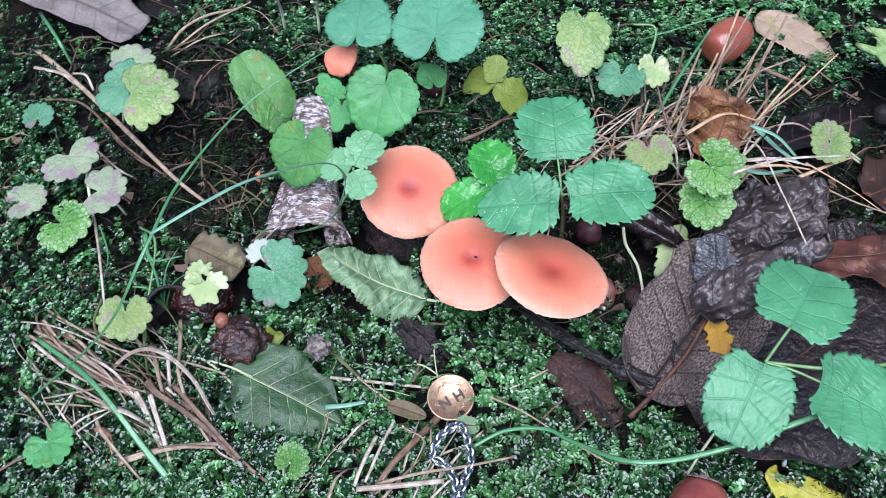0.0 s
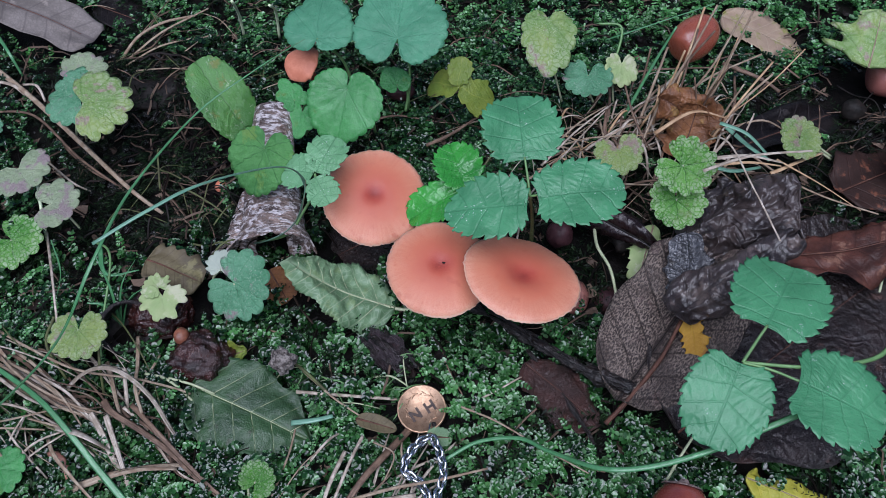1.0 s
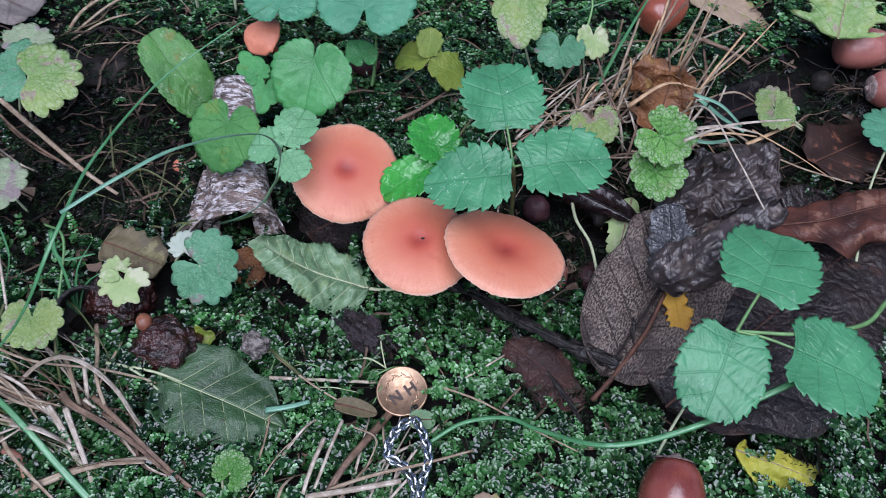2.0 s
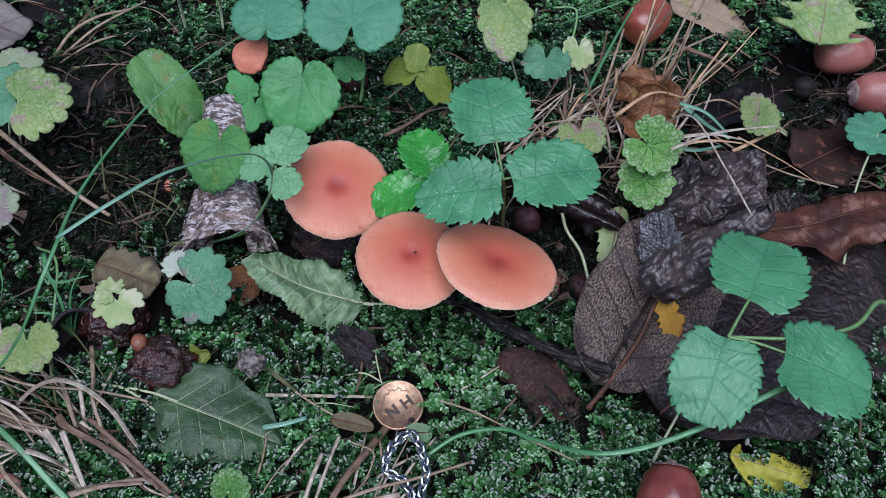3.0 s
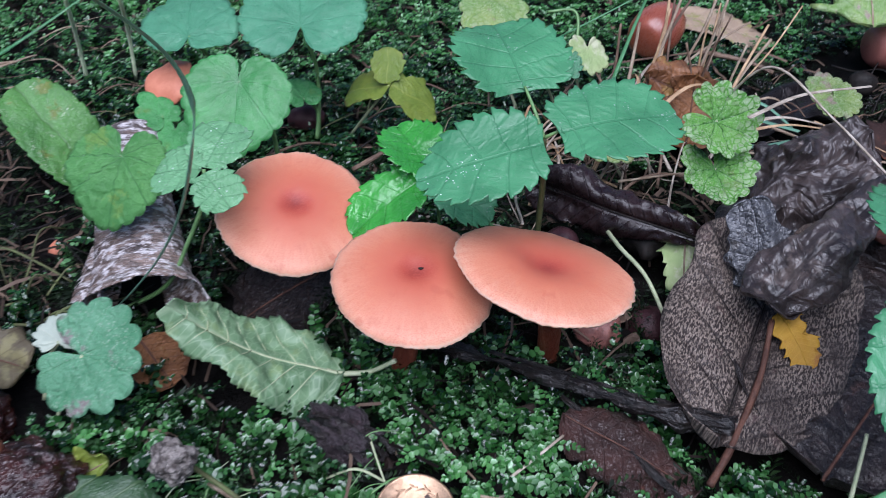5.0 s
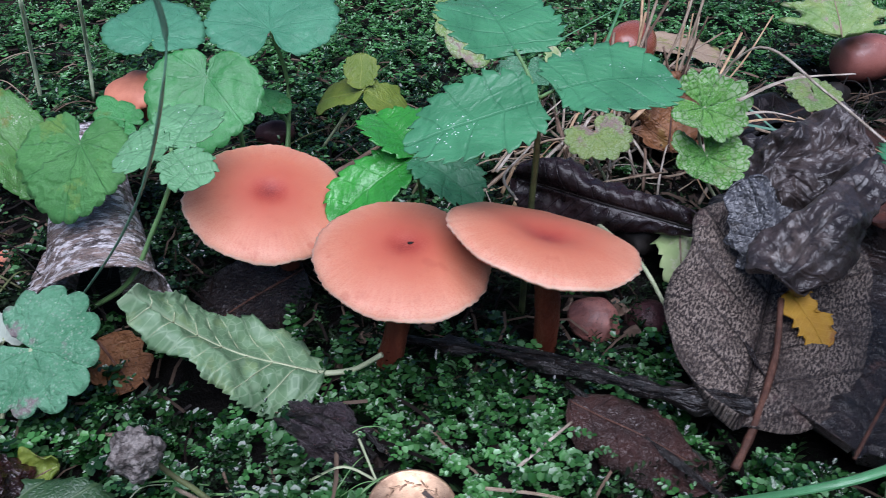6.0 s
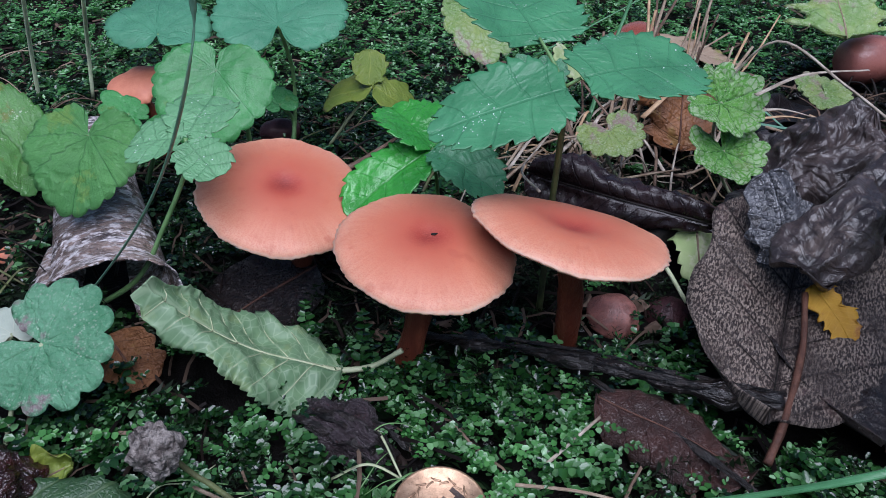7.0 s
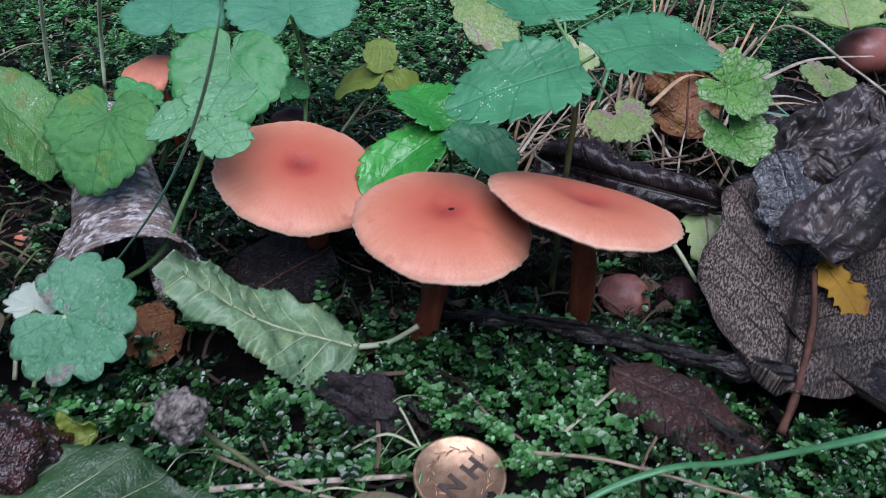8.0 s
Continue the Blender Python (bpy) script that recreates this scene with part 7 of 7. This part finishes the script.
tangle(30, 4, (-0.1166, -0.0229, 0.0080), (0.016, 0.014), radians(-48), 0.35, (0.03, 0.06), (M_STRAW_PALE, M_STRAW), "flat bleached dry grass leaf in a tangle", "tangled dry grass", 0.0013, 0.012)
for pts in ([(-0.1334, 0.0268, 0.0040), (-0.1335, 0.0349, 0.0220), (-0.1379, 0.0432, 0.0340)], [(-0.1334, 0.0268, 0.0040), (-0.1287, 0.0363, 0.0240), (-0.1223, 0.0446, 0.0320)], [(-0.1329, 0.0268, 0.0040), (-0.1267, 0.0334, 0.0180), (-0.1166, 0.0377, 0.0240)], [(-0.1338, 0.0268, 0.0040), (-0.1369, 0.0306, 0.0160), (-0.1430, 0.0295, 0.0200)], [(-0.1655, 0.0362, 0.0060), (-0.1571, 0.0415, 0.0240), (-0.1590, 0.0498, 0.0360)]):
    straw(pts, 0.0011, 0.0003, M_GRASS, "bright green grass blade in a small tuft", "grass_blade", "grass", "green grass tuft", flat=0.2, twist=0.6)


# ---- key ring: coin, chain and ring ----
def torus(R, r, long=1.0, seg=28, sides=10):
    bm = bmesh.new()
    rings = []
    for i in range(seg):
        a = math.tau * i / seg
        c = Vector((R * math.cos(a) * long, R * math.sin(a), 0))
        out = Vector((math.cos(a), math.sin(a) * 1.0, 0)).normalized()
        rings.append([bm.verts.new(c + out * r * math.cos(b) + Vector((0, 0, r * math.sin(b)))) for b in (math.tau * k / sides for k in range(sides))])
    for i in range(seg):
        a, b = rings[i], rings[(i + 1) % seg]
        for k in range(sides):
            bm.faces.new((a[k], b[k], b[(k + 1) % sides], a[(k + 1) % sides]))
    return bm


def key_ring():
    top = thing("key_ring", "stamped brass coin on a steel chain with golden ring", "key ring", "", Matrix.Translation((0, 0, 0)))
    R = 0.0100
    face = lay((0.0, 0.0, 0.0004), (0.0100, 0.0006, 0.0002), (0.05, -0.12, 1))
    bm = lathe([(0.0, -0.0008), (R * 0.97, -0.0008), (R, -0.0005), (R, 0.0006), (R * 0.985, 0.0008), (R * 0.93, 0.0008), (R * 0.91, 0.0005), (0.0, 0.0005)], 64)
    coin = part("coin", bm, M_COIN, top, "worn brass-coloured coin stamped N H", face)
    # raised wreath of worn scrolls
    for k in range(24):
        a = math.tau * k / 24 + 0.2
        if math.sin(a) < -0.75:
            continue
        c = Vector((math.cos(a), math.sin(a), 0)) * R * 0.62
        t = Vector((-math.sin(a), math.cos(a), 0))
        lean = c.normalized() * (0.0011 if k % 2 else -0.0009)
        pts = [c - t * 0.0012 + Vector((0, 0, 0.00050)), c + lean * 0.4 + Vector((0, 0, 0.00062)), c + t * 0.0008 + lean + Vector((0, 0, 0.00052))]
        part("relief", strand(pts, 0.00028, 0.00018, flat=0.6, per=4), M_COIN, coin)
    for ch, x, y in (("N", -0.0032, -0.0057), ("H", 0.0026, -0.0021)):
        cu = bpy.data.curves.new("letter", "FONT")
        cu.body, cu.size, cu.extrude, cu.offset = ch, 0.0062, 0.00020, 0.00024
        ob = new("letter", cu)
        me = bpy.data.meshes.new_from_object(ob)
        bpy.data.objects.remove(ob)
        me.materials.append(M_MARK)
        le = new("letter", me)
        le.parent = coin
        le.matrix_basis = pose(x, y, 0.00055, 0, 0, 34)
        tagged(le, "dark stamped letter " + ch)
    hole = Vector((0.0048, -0.0068, 0.0008))
    part("hole", lathe([(0.0, 0.00085), (0.0009, 0.00085), (0.0010, 0.0007), (0.0010, 0.0004)], 20), M_ROOT, coin, m=Matrix.Translation((0.0052, -0.0064, 0)))
    jr = lay(hole + Vector((0.0002, -0.0024, -0.0002)), hole + Vector((0.0004, -0.0084, -0.0002)), (0.9, 0.0, 0.45))
    part("jump_ring", torus(0.0021, 0.00035, 1.7), M_STEEL, top, "steel jump ring", jr)
    link = link_mesh("link", torus(0.00165, 0.00068, 1.5, 18, 8), M_STEEL)

    def run(pts):
        line = spline(pts, 24)
        walked, nth = 0.0, 0
        for a, b in zip(line, line[1:]):
            walked += (b - a).length
            if walked >= 0.0023:
                walked = 0.0
                ob = new("link", link)
                ob.parent = top
                d = (b - a).normalized()
                side = Vector((0, 0, 1)).cross(d)
                nor = Vector((0, 0, 1)) + side * (1.1 if nth % 2 else -1.1)
                ob.matrix_basis = lay(a + Vector((0, 0, 0.0004)), a + d, nor)
                nth += 1

    run([(0.0048, -0.0123, 0.0040), (-0.0015, -0.0191, 0.0050), (-0.0037, -0.0274, 0.0050), (0.0027, -0.0317, 0.0050), (0.0066, -0.0384, 0.0050), (0.0074, -0.0457, 0.0050), (0.0088, -0.0529, 0.0050)])
    run([(0.0057, -0.0128, 0.0040), (0.0092, -0.0195, 0.0050), (0.0115, -0.0278, 0.0050), (0.0099, -0.0359, 0.0050), (0.0089, -0.0453, 0.0060), (0.0094, -0.0515, 0.0060), (0.0096, -0.0568, 0.0060), (0.0065, -0.0631, 0.0050)])
    CLEAR.append((Vector((-0.013, 0, 0)), Vector((0.013, 0, 0)), 0.027, 0.5, 0.5))
    part("ring", torus(0.0132, 0.0017, 1.0, 56, 14), M_GOLD, top, "polished golden split ring", lay((0.0149, -0.0593, 0.0050), (0.0256, -0.0600, 0.0050), (0.05, -0.1, 1)))
    return top


key_ring()


# ---- moss, feather moss and litter ----
def covered(x, y):
    """Whether nothing grows there: under a fallen leaf, or on a spot kept bare."""
    for a, b, w, p, q in CLEAR:
        dx, dy = b.x - a.x, b.y - a.y
        ll = dx * dx + dy * dy
        u = ((x - a.x) * dx + (y - a.y) * dy) / ll
        if 0.01 < u < 0.99:
            off = abs((x - a.x) * dy - (y - a.y) * dx) / math.sqrt(ll)
            m = p / (p + q)
            if off < 0.46 * w * (u / m) ** p * ((1 - u) / (1 - m)) ** q:
                return True
    return False


def scatter(name, mat, label, category, seed, count, box, weight, template, smooth=False, lift=lambda x, y: 0.0):
    """One object of many small pieces. template(rng): points and faces of one piece; weight(x, y): its chance of growing there."""
    rng = random.Random(seed)
    kinds = [template(rng) for _ in range(14)]
    kinds = [(np.array(p, float), f) for p, f in kinds]
    verts, faces, at = [], [], 0
    made = 0
    while made < count:
        x, y = rng.uniform(box[0], box[1]), rng.uniform(box[2], box[3])
        rim = min(x - box[0], box[1] - x, y - box[2], box[3] - y) + 0.05 * noise.noise((x * 9, y * 9, seed))
        w = 0.0 if covered(x, y) else weight(x, y) * max(0.0, min(1.0, rim / 0.07))
        if rng.random() > w:
            made += 0.15
            continue
        made += 1
        p, f = kinds[rng.randrange(len(kinds))]
        a, s = rng.uniform(0, math.tau), rng.uniform(0.7, 1.25)
        lx, ly = rng.gauss(0, 0.22), rng.gauss(0, 0.22)
        c, d = math.cos(a) * s, math.sin(a) * s
        q = np.empty_like(p)
        q[:, 0] = p[:, 0] * c - p[:, 1] * d + lx * p[:, 2] + x
        q[:, 1] = p[:, 0] * d + p[:, 1] * c + ly * p[:, 2] + y
        q[:, 2] = p[:, 2] * s + ground_z(x, y) + lift(x, y)
        verts.append(q)
        faces.extend([tuple(i + at for i in g) for g in f])
        at += len(p)
    me = bpy.data.meshes.new(name)
    me.from_pydata(np.concatenate(verts).tolist(), [], faces)
    me.materials.append(mat)
    if smooth:
        me.shade_smooth()
    return tagged(new(name, me), label, category, kind="stuff")


def moss_shoot(rng):
    """A leafy shoot of moss: some stand up with a rosette on top, most arch over with two ranks of oval cupped leaves."""
    pts, faces = [], []

    def leaf(x, y, z, a, L, w, tilt, bank):
        ca, sa = math.cos(a), math.sin(a)
        b = len(pts)
        for u, v, up in ((0.0, 0.0, 0.0), (0.28, -0.95, 0.16), (0.84, -0.82, 0.20), (1.06, 0.0, 0.08), (0.84, 0.82, 0.20), (0.28, 0.95, 0.16), (0.55, 0.0, 0.0)):
            r, h = L * u * math.cos(tilt), L * (u * math.sin(tilt) + up) + w * v * bank
            pts.append((x + ca * r - sa * w * v, y + sa * r + ca * w * v, z + h))
        faces.extend([(b + i, b + 6, b + (i + 1) % 6) for i in range(6)])

    size = rng.uniform(0.85, 1.3)
    if rng.random() < 0.35:
        height = rng.uniform(0.003, 0.0090)
        n = rng.randint(9, 12)
        for k in range(n):
            f = (k + 1) / n
            L = size * rng.uniform(0.0014, 0.0021) * (1.1 - 0.35 * f)
            leaf(0.0, 0.0, height * (0.3 + 0.7 * f), k * 2.4 + rng.uniform(-0.3, 0.3), L, L * rng.uniform(0.34, 0.42), 0.1 + 0.75 * f + rng.uniform(-0.2, 0.2), 0.0)
        return pts, faces
    n = rng.randint(6, 8)
    length, rise, bow = rng.uniform(0.006, 0.011), rng.uniform(0.004, 0.0085), rng.uniform(-0.25, 0.25)
    for k in range(n):
        f = (k + 0.6) / n
        x, y, z = length * f, length * bow * f * f, rise * math.sin(f * 2.0) + 0.001
        L = size * rng.uniform(0.0016, 0.0023) * (1.05 - 0.55 * f * f)
        for side in (-1, 1):
            leaf(x, y, z + rng.uniform(-0.0004, 0.0004), side * rng.uniform(0.85, 1.15) + 2 * bow * f, L, L * rng.uniform(0.36, 0.44), rng.uniform(-0.15, 0.40) - 0.3 * f, rng.uniform(-0.3, 0.3))
    leaf(length, length * bow, rise * math.sin(2.0) + 0.001, bow, size * 0.0012, size * 0.00045, 0.2, 0.0)
    return pts, faces


def feather(rng):
    """A creeping strand with short side branches."""
    pts, faces = [], []
    n = 9
    L = rng.uniform(0.008, 0.016)
    bow = rng.uniform(-0.4, 0.4)
    lift = rng.uniform(0.001, 0.005)
    for k in range(n):
        f = k / (n - 1)
        x, y, z = L * f, L * bow * f * f, 0.0015 + lift * math.sin(f * 2.4)
        for side in (-1, 1):
            l = L * 0.22 * (1 - 0.7 * f) * rng.uniform(0.6, 1.2)
            b = len(pts)
            pts += [(x, y, z), (x + l * 0.5, y + side * l * 0.6, z + l * 0.25), (x + l * 0.9, y + side * l, z + rng.uniform(-0.1, 0.5) * l), (x + l * 0.75, y + side * l * 0.35, z + l * 0.1)]
            faces.append((b, b + 1, b + 2, b + 3))
    return pts, faces


def litter_bit(rng):
    """A crumb of bark, a needle-thin root or a scrap of leaf."""
    kind = rng.random()
    pts, faces = [], []
    if kind < 0.55:
        L, w = rng.uniform(0.006, 0.022), rng.uniform(0.0002, 0.00045)
        bow = rng.uniform(-0.4, 0.4)
        for k in range(5):
            f = k / 4
            x, y, z = L * (f - 0.5), L * bow * (f - 0.5) ** 2, rng.uniform(0.002, 0.006)
            pts += [(x, y - w, z), (x, y + w, z), (x, y, z + 1.6 * w)]
        for k in range(4):
            b = 3 * k
            faces += [(b, b + 3, b + 5, b + 2), (b + 2, b + 5, b + 4, b + 1), (b + 1, b + 4, b + 3, b)]
    else:
        s = rng.uniform(0.001, 0.0035)
        for i in range(3):
            for j in range(3):
                pts.append(((i - 1) * s + rng.uniform(-0.3, 0.3) * s, (j - 1) * s * 0.7 + rng.uniform(-0.3, 0.3) * s, 0.002 + rng.uniform(0, 0.9) * s))
        for i in range(2):
            for j in range(2):
                b = 3 * i + j
                faces.append((b, b + 3, b + 4, b + 1))
    return pts, faces


def mossy(x, y):
    """Where the leafy moss grows thick: the front and middle, patchy behind, thin on the dark soil."""
    d = 0.55 + 0.55 * noise.noise((x * 11 + 3, y * 11, 0.0))
    front = 1 / (1 + math.exp((y - 0.055) * 60))
    left_bare = math.exp(-(((x + 0.13) / 0.05) ** 2 + ((y - 0.13) / 0.06) ** 2))
    hollow = math.exp(-(((x - 0.10) / 0.06) ** 2 + ((y - 0.10) / 0.05) ** 2)) + math.exp(-(((x - 0.20) / 0.06) ** 2 + ((y - 0.16) / 0.05) ** 2))
    bare = math.exp(-(((x + 0.165) / 0.024) ** 2 + ((y - 0.172) / 0.028) ** 2)) + 0.30 / (1 + math.exp((x + 0.125) * 90))
    # Moss thinned below the caps; black soil there stands in for their shade
    under = math.exp(-(((x + 0.030) / 0.036) ** 2 + ((y - 0.086) / 0.026) ** 2)) + math.exp(-(((x - 0.036) / 0.034) ** 2 + ((y - 0.080) / 0.021) ** 2))
    cushion = 0.25 + 1.5 * max(0.0, 0.5 + noise.noise((x * 75, y * 75, 4.0)))
    d = max(d, 0.9 if y > 0.2 else 0.0)
    return max(0.0, min(1.0, cushion)) * max(0.0, min(1.0, max(front * 1.1, d * 0.95) - 0.45 * left_bare - 0.8 * hollow - 0.9 * under - bare))


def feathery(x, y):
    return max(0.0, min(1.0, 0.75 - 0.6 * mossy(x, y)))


def seen_often(x, y):
    """Thick near the mushrooms, thinner towards the outskirts."""
    return max(0.48, min(1.0, 1.25 - 3.0 * math.hypot(x - 0.03, y - 0.07)))


def bright(x, y):
    """Share of the brighter moss: the far bank, one cushion before the mushrooms, and front patches whose paler leaves
    stand in for wet glints.
    """
    far = 1 / (1 + math.exp((0.205 - y + 0.02 * noise.noise((x * 20, y * 20, 8.0))) * 90))
    near = math.exp(-(((x - 0.030) / 0.017) ** 2 + ((y - 0.014) / 0.014) ** 2)) + 0.8 * math.exp(-(((x - 0.032) / 0.042) ** 2 + ((y + 0.022) / 0.030) ** 2)) + 0.42 / (1 + math.exp((y - 0.06) * 80))
    near += 0.85 * math.exp(-(((x + 0.015) / 0.032) ** 2 + ((y - 0.014) / 0.022) ** 2))
    return min(1.0, far + near)


def hummock(x, y):
    return 0.004 * max(-0.4, noise.noise((x * 75, y * 75, 4.0)))


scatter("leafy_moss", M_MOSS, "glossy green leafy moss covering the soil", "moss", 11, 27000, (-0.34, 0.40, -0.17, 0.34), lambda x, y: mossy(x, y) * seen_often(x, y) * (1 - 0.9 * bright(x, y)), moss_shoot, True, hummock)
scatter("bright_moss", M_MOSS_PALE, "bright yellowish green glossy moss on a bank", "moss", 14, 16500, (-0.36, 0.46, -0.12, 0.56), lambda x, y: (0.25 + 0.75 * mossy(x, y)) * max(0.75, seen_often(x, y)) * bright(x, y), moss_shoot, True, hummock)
scatter("feather_moss", M_FEATHER, "fine dark feather moss, blackened for the shade in moss gaps", "moss", 12, 15000, (-0.36, 0.42, -0.19, 0.52), lambda x, y: feathery(x, y) * seen_often(x, y), feather)
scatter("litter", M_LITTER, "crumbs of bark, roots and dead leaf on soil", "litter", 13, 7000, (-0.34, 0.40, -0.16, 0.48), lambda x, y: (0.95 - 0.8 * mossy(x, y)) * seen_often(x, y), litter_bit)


def crumb(rng):
    """A clod of soil."""
    s = rng.uniform(0.0006, 0.0022)
    pts = [(rng.uniform(0.7, 1.2) * s * a, rng.uniform(0.7, 1.2) * s * b, s * (0.6 + c * rng.uniform(0.6, 1.0))) for a, b, c in ((1, 0, 0), (0.3, 1, 0.2), (-0.8, 0.6, 0), (-0.8, -0.6, 0.1), (0.3, -1, 0), (0.1, 0.1, 1), (-0.1, 0, -1))]
    faces = [(i, (i + 1) % 5, 5) for i in range(5)] + [((i + 1) % 5, i, 6) for i in range(5)]
    return pts, faces


def cloddy(x, y):
    """Where bare black soil shows: two patches behind, one in front among the straw."""
    spots = ((-0.165, 0.172, 0.022, 0.028), (-0.185, 0.110, 0.030, 0.020), (-0.155, -0.030, 0.022, 0.020), (0.195, 0.165, 0.035, 0.030))
    return min(1.0, 0.04 + sum(math.exp(-(((x - a) / c) ** 2 + ((y - b) / d) ** 2)) for a, b, c, d in spots))


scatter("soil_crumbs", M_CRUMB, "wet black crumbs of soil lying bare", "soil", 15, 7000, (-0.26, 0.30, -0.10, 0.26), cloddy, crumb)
